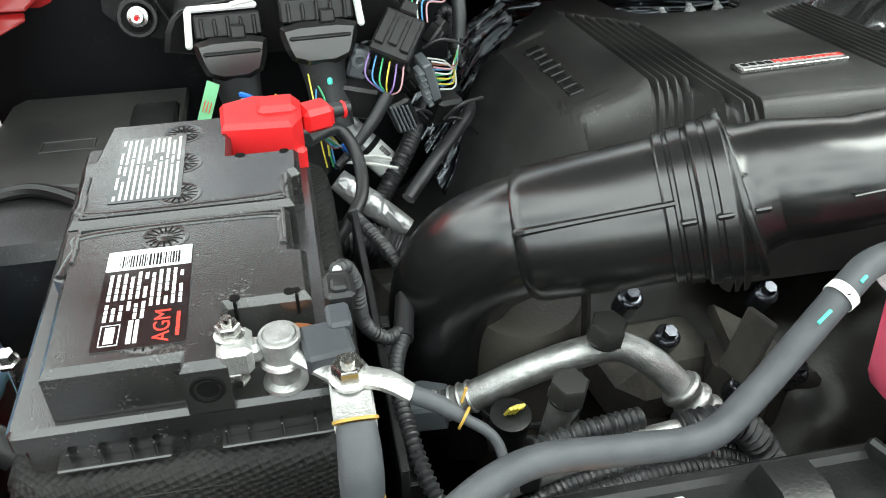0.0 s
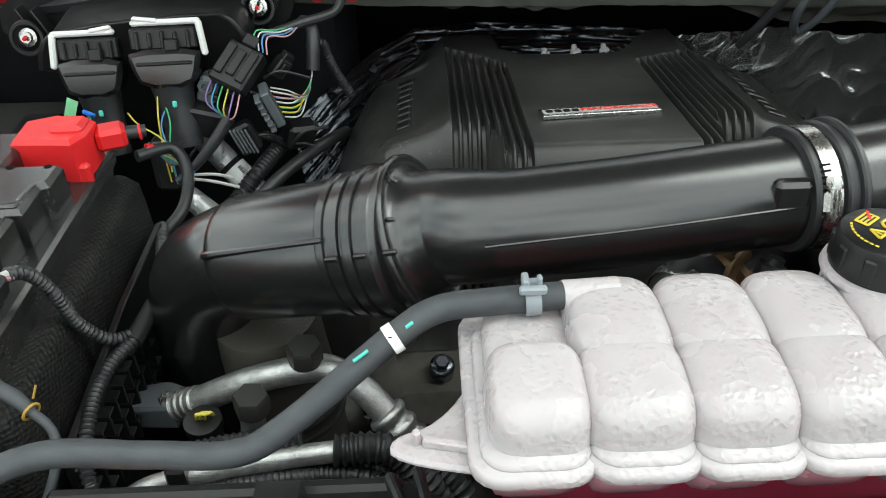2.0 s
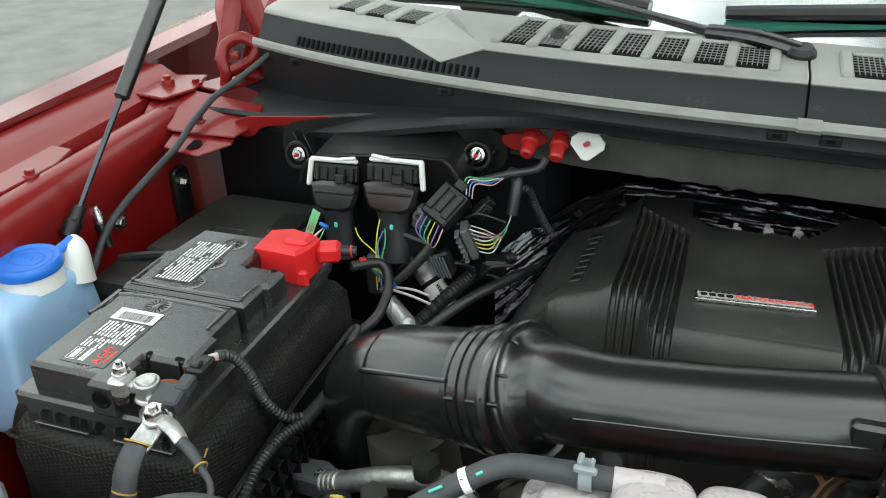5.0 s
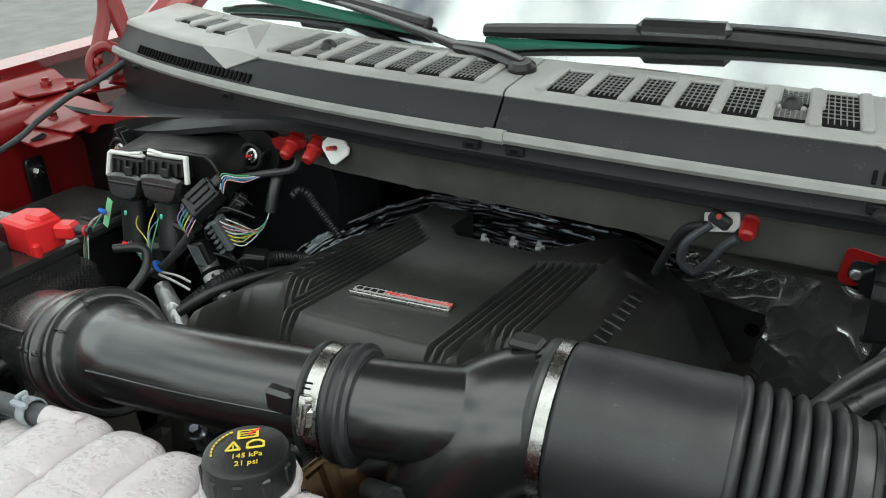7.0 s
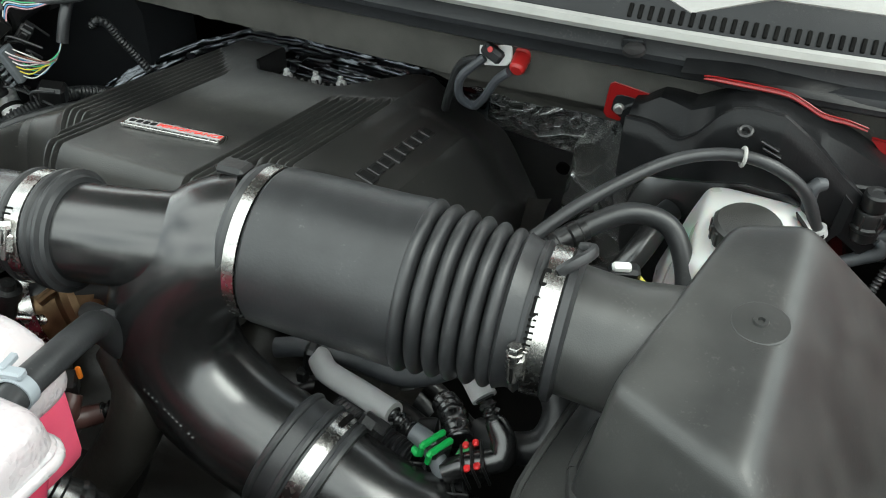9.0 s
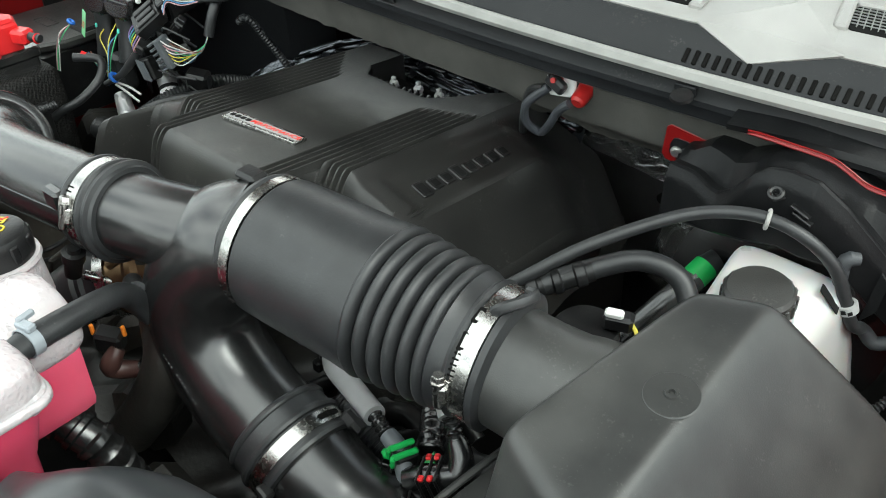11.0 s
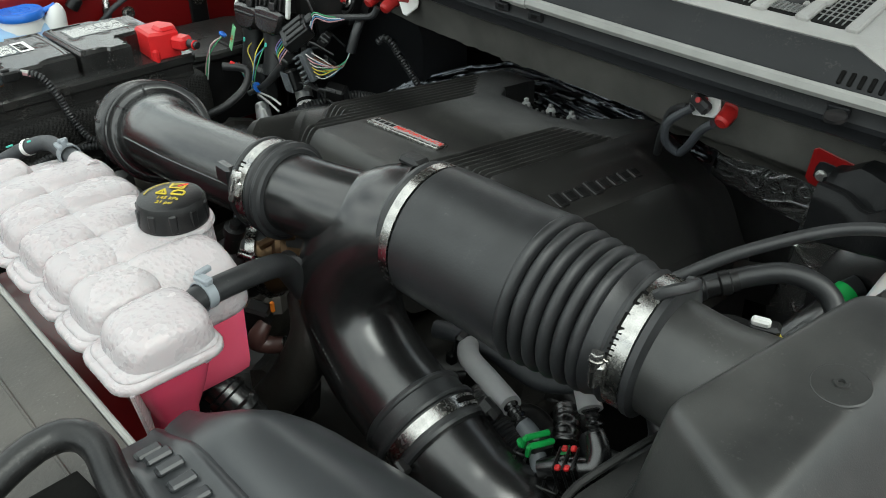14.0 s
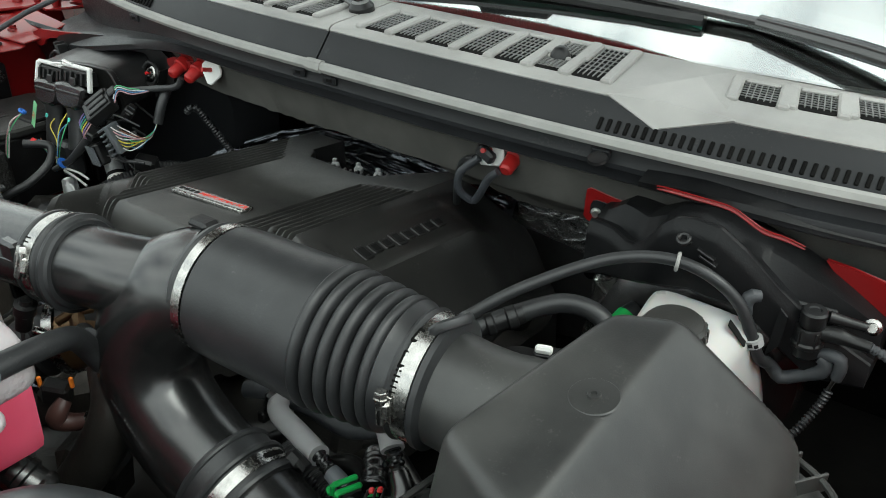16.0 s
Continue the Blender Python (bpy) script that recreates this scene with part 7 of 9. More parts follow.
    # conduit along the tray
    t = thing("corrugated_conduit", (0.1, 0.5, 1.2), "black corrugated conduit beside the battery", "conduit")

    def ripple(r, pitch=0.0045, a=0.0009):
        return lambda run, share: r + a * math.sin(2 * math.pi * run / pitch)
    part("main", Geo().tube([(0.10, 0.63, 1.225), (0.118, 0.565, 1.235), (0.128, 0.525, 1.232), (0.122, 0.475, 1.225), (0.108, 0.43, 1.225), (0.108, 0.38, 1.222), (0.118, 0.335, 1.205), (0.145, 0.31, 1.175), (0.18, 0.305, 1.16)], ripple(0.0052), 12, 0.0011), RUBBER, t)
    part("branch", Geo().tube([(0.074, 0.404, 1.334), (0.080, 0.418, 1.325), (0.086, 0.43, 1.30), (0.09, 0.442, 1.26), (0.105, 0.452, 1.235), (0.12, 0.47, 1.226)], ripple(0.0046), 12, 0.0011), RUBBER, t)
    part("tape", Geo().tube([(0.126, 0.50, 1.23), (0.118, 0.46, 1.224)], 0.0075, 12), RUBBER, t)
    part("wire", Geo().tube([(0.0735, 0.396, 1.338), (0.075, 0.41, 1.332)], 0.003, 8), WIRES["white"], t)
    part("wire", Geo().tube([(0.0755, 0.396, 1.336), (0.077, 0.41, 1.329)], 0.0022, 8), WIRES["pink"], t)


def heater_pipes():
    t = thing("foil_wrapped_pipe", (0.13, 0.76, 1.2), "foil wrapped heater pipe with a white bar code label", "pipe")
    a, b = V((0.105, 0.808, 1.228)), V((0.163, 0.782, 1.168))
    part("pipe", Geo().tube([a + V((-0.02, 0.012, 0.02)), a, b], 0.0145, 20), FOIL, t)
    d = (b - a).normalized()
    p = a.lerp(b, 0.52)
    part("band", Geo().tube([p - d * 0.006, p], 0.0154, 20), INK, t)
    lab = part("label", Geo().tube([p, p + d * 0.026], 0.0153, 24), PAPER, t, "white paper label")
    m = frame_of(p + d * 0.013 + V((0.004, -0.0098, 0.0112)), d, V((0.8, 0.2, 0.5)))
    for i in range(10):
        part("bar", Geo().box(m @ V((-0.006 + 0.0013 * i, 0, 0)), (0.0006 if i % 3 else 0.001, 0.009, 0.0008), 0.0001, m.to_3x3().to_4x4()), INK, lab)
    t = thing("foil_wrapped_pipe", (0.12, 0.74, 1.15), "crumpled foil sleeve on a lower heater pipe", "pipe")
    part("pipe", Geo().tube([(0.095, 0.735, 1.20), (0.125, 0.722, 1.175), (0.16, 0.708, 1.15)], [0.011, 0.014, 0.010], 18), FOIL, t)
    t = thing("heater_hose", (0.12, 0.72, 1.13), "black corrugated heater hose flecked with foil", "hose")
    part("hose", Geo().tube([(0.07, 0.70, 1.15), (0.11, 0.70, 1.15), (0.15, 0.69, 1.135), (0.18, 0.67, 1.12)], lambda run, share: 0.017 + 0.0015 * math.sin(2 * math.pi * run / 0.007), 18, 0.0016), RUBBER, t)
    t = thing("white_wire_end", (0.13, 0.74, 1.22), "bare bright wire ends lying on the pipe", "wires")
    part("strand", Geo().tube([(0.105, 0.728, 1.226), (0.13, 0.735, 1.222), (0.15, 0.738, 1.215)], 0.0018, 6), WIRES["white"], t)
    part("strand", Geo().tube([(0.105, 0.726, 1.223), (0.13, 0.728, 1.217), (0.155, 0.73, 1.208)], 0.0018, 6), WIRES["white"], t)


# ---- front: pipes, hose, radiator support ----
def ac_pipe():
    t = thing("air_conditioning_pipe", (0.22, 0.43, 1.1), "bright aluminium refrigerant pipe with black caps", "pipe")
    part("pipe", Geo().tube([(0.145, 0.446, 1.165), (0.165, 0.441, 1.176), (0.205, 0.438, 1.196), (0.245, 0.438, 1.207), (0.275, 0.438, 1.208), (0.30, 0.428, 1.196), (0.318, 0.418, 1.178)], 0.0114, 20), ALU, t)
    for i in range(4):
        part("ring", Geo().torus(V((0.146, 0.446, 1.166)).lerp(V((0.165, 0.441, 1.176)), i / 3), (0.8, -0.2, 0.45), 0.0116, 0.0015, 18, 6), ALU, t)
    part("block", Geo().prism([(-0.022, -0.014), (0.024, -0.016), (0.026, 0.012), (0.006, 0.02), (-0.022, 0.016)], -0.012, 0.012, 0.003, pose(0.125, 0.457, 1.155, 0, -15, -15)), GREY, t, "dull grey metal block")
    part("nut", Geo().hexa((0.137, 0.450, 1.166), (0.1, -0.2, 1), 0.008, 0.006).lathe((0.137, 0.449, 1.171), (0.1, -0.2, 1), [(0, 0.0045), (0.006, 0.004)], 12), STEEL, t)
    for p in ((0.259, 0.431, 1.227), (0.221, 0.398, 1.209)):
        part("cap", Geo().lathe((p[0], p[1], p[2] - 0.004), (0.05, -0.12, 1), [(0, 0.0105), (0.001, 0.0125), (0.004, 0.0130), (0.005, 0.012)], 20).hexa((p[0] + 0.0005, p[1] - 0.0015, p[2]), (0.05, -0.12, 1), 0.0140, 0.016).lathe((p[0] + 0.001, p[1] - 0.003, p[2] + 0.014), (0.05, -0.12, 1), [(0, 0.0025), (0.0006, 0.0022)], 10), DUSTY, t, "black hexagonal service cap")
    part("stem", Geo().tube([(0.212, 0.405, 1.13), (0.216, 0.402, 1.17), (0.2205, 0.399, 1.206)], [0.009, 0.0095, 0.0098], 14), ALU, t)
    a, b = V((0.318, 0.418, 1.178)), V((0.352, 0.400, 1.140))
    part("fitting", Geo().tube([a, b], lambda run, share: 0.0152 + 0.0016 * math.sin(2 * math.pi * run / 0.0135), 18, 0.0015), ALU, t, "crimped aluminium fitting")
    part("hose", Geo().tube([b, b.lerp(a, -0.6), (0.382, 0.372, 1.085), (0.40, 0.35, 1.03)], lambda run, share: 0.0135 + 0.0015 * math.sin(2 * math.pi * run / 0.006), 16, 0.0014), RUBBER, t, "black corrugated hose")
    part("lower_pipe", Geo().tube([(0.105, 0.315, 1.12), (0.125, 0.325, 1.17), (0.15, 0.336, 1.192), (0.19, 0.345, 1.198), (0.25, 0.352, 1.203), (0.29, 0.356, 1.204)], 0.008, 16), ALU, t)
    part("lower_hose", Geo().tube([(0.285, 0.356, 1.204), (0.33, 0.356, 1.20), (0.36, 0.34, 1.16)], lambda run, share: 0.011 + 0.0014 * math.sin(2 * math.pi * run / 0.006), 14, 0.0014), RUBBER, t)
    part("sheath", Geo().tube([(0.185, 0.352, 1.212), (0.22, 0.358, 1.214), (0.262, 0.364, 1.212)], lambda run, share: 0.0075 + 0.001 * math.sin(2 * math.pi * run / 0.005), 12, 0.0012), RUBBER, t)
    part("bracket", Geo().box((0.178, 0.338, 1.205), (0.014, 0.012, 0.02), 0.002), PLASTIC, t)
    t = thing("pressure_sensor", (0.18, 0.40, 1.15), "black sensor plug with yellow wires", "sensor")
    part("plug", Geo().lathe((0.182, 0.400, 1.165), (0, -0.1, 1), [(0, 0.012), (0.022, 0.013), (0.026, 0.0145), (0.034, 0.0145), (0.035, 0.010)], 20), PLASTIC, t)
    for i in range(3):
        part("wire", Geo().tube([(0.178 + 0.003 * i, 0.397, 1.199), (0.180 + 0.003 * i, 0.392, 1.209), (0.186 + 0.002 * i, 0.394, 1.209), (0.19, 0.4, 1.2)], 0.0015, 6), WIRES["yellow"], t)
    # finned cooler below the hose
    t = thing("oil_cooler", (0.21, 0.31, 1.1), "black woven hoses over the cooler", "hose")
    for i in range(5):
        part("hose", Geo().tube([(0.12, 0.285 + 0.011 * i, 1.17), (0.20, 0.30 + 0.012 * i, 1.19), (0.29, 0.31 + 0.012 * i, 1.19), (0.34, 0.315 + 0.01 * i, 1.17)], lambda run, share: 0.0065 + 0.0006 * math.sin(2 * math.pi * run / 0.004), 10, 0.0013), RUBBER, t)


def coolant_hose():
    t = thing("coolant_hose", (0.25, 0.29, 1.2), "grey rubber coolant hose clipped to the tank", "hose")
    part("hose", Geo().tube([(0.07, 0.215, 1.18), (0.082, 0.222, 1.26), (0.102, 0.238, 1.306), (0.145, 0.255, 1.320), (0.20, 0.264, 1.308), (0.245, 0.270, 1.300), (0.275, 0.282, 1.309), (0.335, 0.312, 1.344), (0.362, 0.325, 1.354), (0.395, 0.326, 1.358), (0.438, 0.327, 1.360)], [0.0074, 0.0076, 0.0077, 0.0078, 0.0079, 0.0080, 0.0081, 0.0082, 0.0083, 0.0083, 0.0083], 20, 0.005), HOSE, t)
    d = V((0.9, 0.38, 0.4)).normalized()
    wrap = part("label_band", Geo().lathe(V((0.337, 0.3125, 1.345)) - d * 0.004, d, [(0, 0.0088), (0, 0.0092), (0.006, 0.0092), (0.006, 0.0088)], 24, False), PAPER, t, "white paper band")
    for i in range(4):
        part("print", Geo().box(V((0.337, 0.3125, 1.345)) + V((-0.002 + 0.002 * (i % 2), -0.0065 + 0.003 * i, 0.0078 - 0.001 * abs(i - 2))), (0.0025, 0.0015, 0.0008), 0.0002), INK, wrap)
    for a, b in (((0.344, 0.3105, 1.3543), (0.350, 0.3135, 1.357)), ((0.314, 0.2965, 1.3428), (0.326, 0.302, 1.3485))):
        part("paint_mark", Geo().tube([V(a) - V((0, 0, 0.0006)), V(a).lerp(V(b), 0.7) - V((0, 0, 0.0006))], 0.0011, 6), MARK, t)
    part("clip", Geo().lathe((0.413, 0.3265, 1.3595), (1, 0.02, 0.05), [(0, 0.0096), (0, 0.0110), (0.009, 0.0110), (0.009, 0.0096)], 28, False).box((0.417, 0.319, 1.3705), (0.016, 0.005, 0.005), 0.0012).box((0.413, 0.325, 1.3725), (0.004, 0.010, 0.007), 0.001).box((0.421, 0.323, 1.3735), (0.003, 0.005, 0.008), 0.001), CLIPGREY, t, "light grey spring clip")
    t = thing("coolant_hose", (0.71, 0.35, 1.3), "short dark rubber hose clipped to the tank", "hose")
    part("hose", Geo().tube([(0.728, 0.286, 1.3505), (0.722, 0.305, 1.351), (0.714, 0.345, 1.346), (0.703, 0.378, 1.336), (0.692, 0.395, 1.324), (0.684, 0.408, 1.306), (0.682, 0.420, 1.28)], [0.0105, 0.0105, 0.0105, 0.0105, 0.0108, 0.0112, 0.0105], 20), RUBBER, t)
    part("elbow_end", Geo().tube([(0.684, 0.410, 1.312), (0.668, 0.417, 1.306), (0.652, 0.424, 1.300)], [0.0108, 0.0098, 0.0085], 16), RUBBER, t, "dark rubber branch of the hose")
    part("clip", Geo().lathe((0.722, 0.303, 1.351), (-0.2, 0.9, -0.05), [(0, 0.0112), (0, 0.0124), (0.009, 0.0124), (0.009, 0.0112)], 28, False).box((0.7205, 0.309, 1.3645), (0.016, 0.008, 0.006), 0.0015, pose(0, 0, 0, 0, 0, 12)).box((0.714, 0.313, 1.367), (0.005, 0.014, 0.005), 0.001, pose(0, 0, 0, 0, 0, 12)), CLIPGREY, t, "light grey spring clip")
    # thick hose to the throttle with bronze couplings
    t = thing("charge_hose", (0.57, 0.46, 1.15), "dark hose with tarnished couplings and a steel clamp", "hose")
    part("hose", Geo().tube([(0.50, 0.40, 1.20), (0.535, 0.43, 1.235), (0.565, 0.46, 1.255), (0.61, 0.49, 1.262), (0.66, 0.52, 1.26)], 0.031, 28), RUBBER, t)
    u = V((0.62, 0.52, 0.24)).normalized()
    o = V((0.532, 0.428, 1.232))
    part("coupling", Geo().lathe(o + u * 0.034, u, [(0, 0.031), (0, 0.036), (0.004, 0.0385), (0.010, 0.037), (0.030, 0.036), (0.036, 0.040), (0.042, 0.040), (0.046, 0.034), (0.07, 0.033)], 40, False), BRONZE, t, "tarnished brown coupling", 30)
    part("cuff", Geo().lathe(o, u, [(-0.01, 0.030), (0.0, 0.0335), (0.006, 0.036), (0.010, 0.0335), (0.016, 0.036), (0.020, 0.0335), (0.034, 0.034)], 40, False), RUBBER, t, "ribbed rubber cuff", 25)
    band("clamp", o + u * 0.041, u, 0.0388, 0.011, t)
    for k in range(9):
        a = 0.5 + 0.07 * k
        w = V((-u.z, 0, u.x)).normalized()
        q = w * math.cos(a) - u.cross(w) * math.sin(a)
        part("clamp_slot", Geo().prism(rounded(-0.0045, -0.0007, 0.0045, 0.0007, 0.0004), 0, 0.0005, 0.0001, frame_of(o + u * 0.041 + q * 0.0398, u, u.cross(q))), DARK, t)
    part("bracket", Geo().box((0.615, 0.478, 1.288), (0.034, 0.010, 0.014), 0.003, pose(0, 0, 0, 0, 20, 40)), BRONZE, t)
    part("bracket_arm", Geo().tube([(0.602, 0.466, 1.285), (0.588, 0.452, 1.283), (0.578, 0.437, 1.275)], 0.005, 10), BRONZE, t)
    part("screw", Geo().lathe((0.566, 0.418, 1.27), (0.5, 0.5, -0.3), [(0, 0.005), (0.02, 0.005), (0.021, 0.0065), (0.026, 0.0065)], 12), STEEL, t)
    part("lower_hose", Geo().tube([(0.66, 0.44, 1.255), (0.69, 0.42, 1.235), (0.68, 0.40, 1.19), (0.65, 0.38, 1.14)], 0.023, 24), GRIME, t, "thick dark rubber elbow")
    k = thing("brown_connector", (0.64, 0.40, 1.2), "brown plastic elbow connector with a black plug", "connector")
    part("elbow", Geo().tube([(0.640, 0.398, 1.232), (0.640, 0.388, 1.222), (0.636, 0.388, 1.212), (0.644, 0.398, 1.207), (0.655, 0.408, 1.208)], [0.007, 0.0095, 0.010, 0.009, 0.008], 14), MAROON, k, "dull maroon elbow")
    part("barb", Geo().tube([(0.653, 0.407, 1.208), (0.675, 0.424, 1.211)], lambda run, share: 0.0072 + 0.0012 * math.sin(2 * math.pi * run / 0.006), 14, 0.0012), GLOSSY, k)
    part("plug", Geo().box((0.628, 0.398, 1.236), (0.026, 0.018, 0.024), 0.003, pose(0, 0, 0, 10, 12, 35)), PLASTIC, k)
    for dx in (-0.012, 0.013):
        part("lock", Geo().box((0.628 + dx, 0.398 + dx * 0.7, 1.247), (0.004, 0.004, 0.012), 0.001), ORANGE, k, "orange locking tab")
    part("clip_end", Geo().lathe((0.585, 0.402, 1.290), (0.35, 0.1, 1), [(0, 0.008), (0.018, 0.0085), (0.02, 0.0105), (0.030, 0.0105), (0.031, 0.006), (0.036, 0.0055)], 16), PLASTIC, k)
    t = thing("drain_hose", (0.68, 0.33, 1.15), "black ribbed plastic drain elbow", "hose")
    part("hose", Geo().tube([(0.655, 0.315, 1.23), (0.68, 0.325, 1.215), (0.70, 0.335, 1.19), (0.71, 0.35, 1.12)], lambda run, share: 0.017 + 0.0025 * (math.sin(2 * math.pi * run / 0.016) > 0), 18, 0.002), GLOSSY, t)


def radiator_support():
    t = thing("radiator_support", (0.45, 0.2, 1.2), "black plastic radiator support with a grey edge trim", "radiator support")
    part("shroud", Geo().prism([(0.105, 0.196), (0.36, 0.19), (0.385, 0.232), (0.345, 0.262), (0.16, 0.258), (0.115, 0.245)], 1.262, 1.286, 0.006), PLASTIC, t)
    part("ridge", Geo().box((0.24, 0.256, 1.283), (0.20, 0.01, 0.012), 0.003), PLASTIC, t)
    part("rib", Geo().box((0.338, 0.24, 1.29), (0.006, 0.035, 0.014), 0.002, pose(0, 0, 0, 0, 0, 20)).box((0.352, 0.238, 1.292), (0.006, 0.04, 0.016), 0.002, pose(0, 0, 0, 0, 0, 12)), PLASTIC, t)
    part("clip", Geo().rings([[(x, 0.212, 1.285), (x, 0.212, 1.303), (x, 0.225, 1.308), (x, 0.245, 1.305), (x, 0.252, 1.285)] for x in (0.262, 0.266, 0.268, 0.278, 0.280, 0.286)]), PLASTIC, t)
    part("edge_trim", Geo().rings([[(x, 0.2055, 1.28), (x, 0.2055, 1.3075), (x, 0.207, 1.309), (x, 0.209, 1.309), (x, 0.2105, 1.3075), (x, 0.2105, 1.28)] for x in (0.27, 0.348, 0.352, 0.356, 0.815)]), SEAL, t, "pale grey plastic edge trim")
    part("front_panel", Geo().rings([[(x, 0.2045, 1.306), (x, 0.2045, 1.2), (x, -0.02, 1.2), (x, 0.0, 1.285), (x, 0.09, 1.303)] for x in span(0.02, 0.83, 8)]), SCUFFED, t, "scuffed brown-grey front panel")
    for y, z in ((0.165, 1.3054), (0.112, 1.3045), (0.105, 1.3043)):
        part("panel_ridge", Geo().tube([(0.03, y, z), (0.82, y, z)], 0.0014, 6), SCUFFED, t)
    part("tie_bar", Geo().box((0.56, 0.245, 1.16), (0.56, 0.06, 0.05), 0.008), RED, t, "dark red steel cross member")
    part("bracket", Geo().box((0.362, 0.225, 1.288), (0.022, 0.018, 0.012), 0.002), STEEL, t)
    part("bracket_bolt", Geo().hexa((0.362, 0.222, 1.265), (0, 0, 1), 0.005, 0.018), STEEL, t)
    part("carrier", Geo().box((0.385, 0.232, 1.275), (0.05, 0.03, 0.02), 0.004), PLASTIC, t)
    # warning label: orange field and white field
    m = frame_of((0.2, 0.233, 1.2868), (1, 0.02, 0), (0, 1, 0.0))
    lab = part("warning_label", Geo().prism(rounded(-0.027, -0.014, 0.027, 0.0135, 0.002), 0, 0.0006, 0.0001, m), PAPER, t, "orange and white warning label")
    part("field", Geo().prism(rounded(-0.0255, -0.0125, 0.0, 0.012, 0.001), 0.0006, 0.0009, 0.0001, m), ORANGE, lab)
    part("triangle", Geo().prism([(-0.019, 0.0), (-0.0075, 0.0), (-0.0133, 0.0095)], 0.0009, 0.0012, 0.0001, m), INK, lab)
    part("mark", Geo().prism([(-0.0138, 0.002), (-0.0128, 0.002), (-0.0128, 0.0065), (-0.0138, 0.0065)], 0.0012, 0.0015, 0.00005, m), ORANGE, lab)
    part("symbol", Geo().prism(rounded(-0.019, -0.010, -0.008, -0.003, 0.001), 0.0009, 0.0012, 0.0001, m), INK, lab)
    part("symbol", Geo().prism(rounded(-0.0175, -0.0088, -0.0095, -0.0042, 0.0006), 0.0012, 0.0014, 0.0001, m), ORANGE, lab)
    for i in range(4):
        a = radians(45 + 90 * i)
        part("fan_blade", Geo().prism(rounded(-0.001, -0.0012, 0.0045, 0.0012, 0.001), 0.0006, 0.0009, 0.0001, m @ pose(0.011, -0.005, 0, 0, 0, math.degrees(a))), INK, lab)
    part("cross", Geo().prism(rounded(-0.0055, -0.001, 0.0055, 0.001, 0.0005), 0.0006, 0.0009, 0.0001, m @ pose(0.012, 0.006, 0, 0, 0, 40)), REDINK, lab)
    part("cross", Geo().prism(rounded(-0.0055, -0.001, 0.0055, 0.001, 0.0005), 0.0009, 0.0011, 0.0001, m @ pose(0.012, 0.006, 0, 0, 0, -40)), REDINK, lab)
    for i in range(5):
        part("print_line", Geo().prism([(0.0215, -0.011 + 0.0045 * i), (0.0245, -0.011 + 0.0045 * i), (0.0245, -0.0085 + 0.0045 * i), (0.0215, -0.0085 + 0.0045 * i)], 0.0006, 0.0008, 0.00005, m), GREY, lab)


# ---- engine below ----
def engine_block():
    t = thing("engine_block", (0.5, 0.6, 0.95), "grimy metal engine block deep in the bay", "engine")
    g = Geo()
    rows = []
    for i in range(41):
        x = 0.22 + 0.62 * i / 40
        rows.append([(x, 0.42 + 0.6 * j / 40, 1.05 + 0.035 * noise.noise(V((x * 14, j * 0.22, 1.3))) + 0.06 * smooth(0.5, 0.62, 0.42 + 0.6 * j / 40)) for j in range(41)])
    g.rings(rows, cap=False, closed=False)
    part("crankcase", g, GRIME, t)
    part("cylinder_head", Geo().box((0.36, 0.54, 1.075), (0.13, 0.09, 0.07), 0.02, pose(0, 0, 0, 8, 12, 15)), CAST, t, "dull cast metal")
    part("cylinder_head", Geo().box((0.43, 0.50, 1.08), (0.07, 0.08, 0.09), 0.02, pose(0, 0, 0, -10, 8, -20)), CAST, t)
    part("bracket", Geo().prism([(0.40, 0.46), (0.47, 0.45), (0.45, 0.52), (0.42, 0.56)], 1.11, 1.13, 0.006), CAST, t)
    part("heat_plate", Geo().box((0.395, 0.455, 1.17), (0.006, 0.03, 0.06), 0.002, pose(0, 0, 0, 0, 20, 20)), CAST, t)
    for p in ((0.333, 0.546, 1.159), (0.365, 0.527, 1.125), (0.405, 0.46, 1.12), (0.291, 0.537, 1.06), (0.44, 0.508, 1.135), (0.45, 0.46, 1.13), (0.47, 0.55, 1.14)):
        part("bolt", Geo().lathe(p, (0.05, -0.4, 0.9), [(-0.02, 0.012), (0, 0.012), (0.002, 0.0105), (0.003, 0.008)], 18).hexa(V(p) + V((0, -0.001, 0.003)), (0.05, -0.4, 0.9), 0.0068, 0.007), RODSTEEL, t)
    for i in range(7):
        a = V((0.70 + 0.04 * (i % 4), 0.55 + 0.05 * (i // 4), 1.09))
        part("pipe", Geo().tube([a, a + V((0.05, 0.03, 0.03)), a + V((0.11, 0.02, 0.0))], 0.009 + 0.002 * (i % 3), 12), RUBBER if i % 2 else PLASTIC, t)
    for i, p in enumerate(((0.72, 0.36, 1.1), (0.62, 0.42, 1.12), (0.80, 0.36, 1.08), (0.56, 0.40, 1.08), (0.03, 0.72, 1.12), (0.12, 0.64, 1.1), (0.20, 0.60, 1.05))):
        part("casing", Geo().box(p, (0.07, 0.06, 0.08), 0.015, pose(0, 0, 0, 10 * i, 15, 20 * i)), GRIME, t)


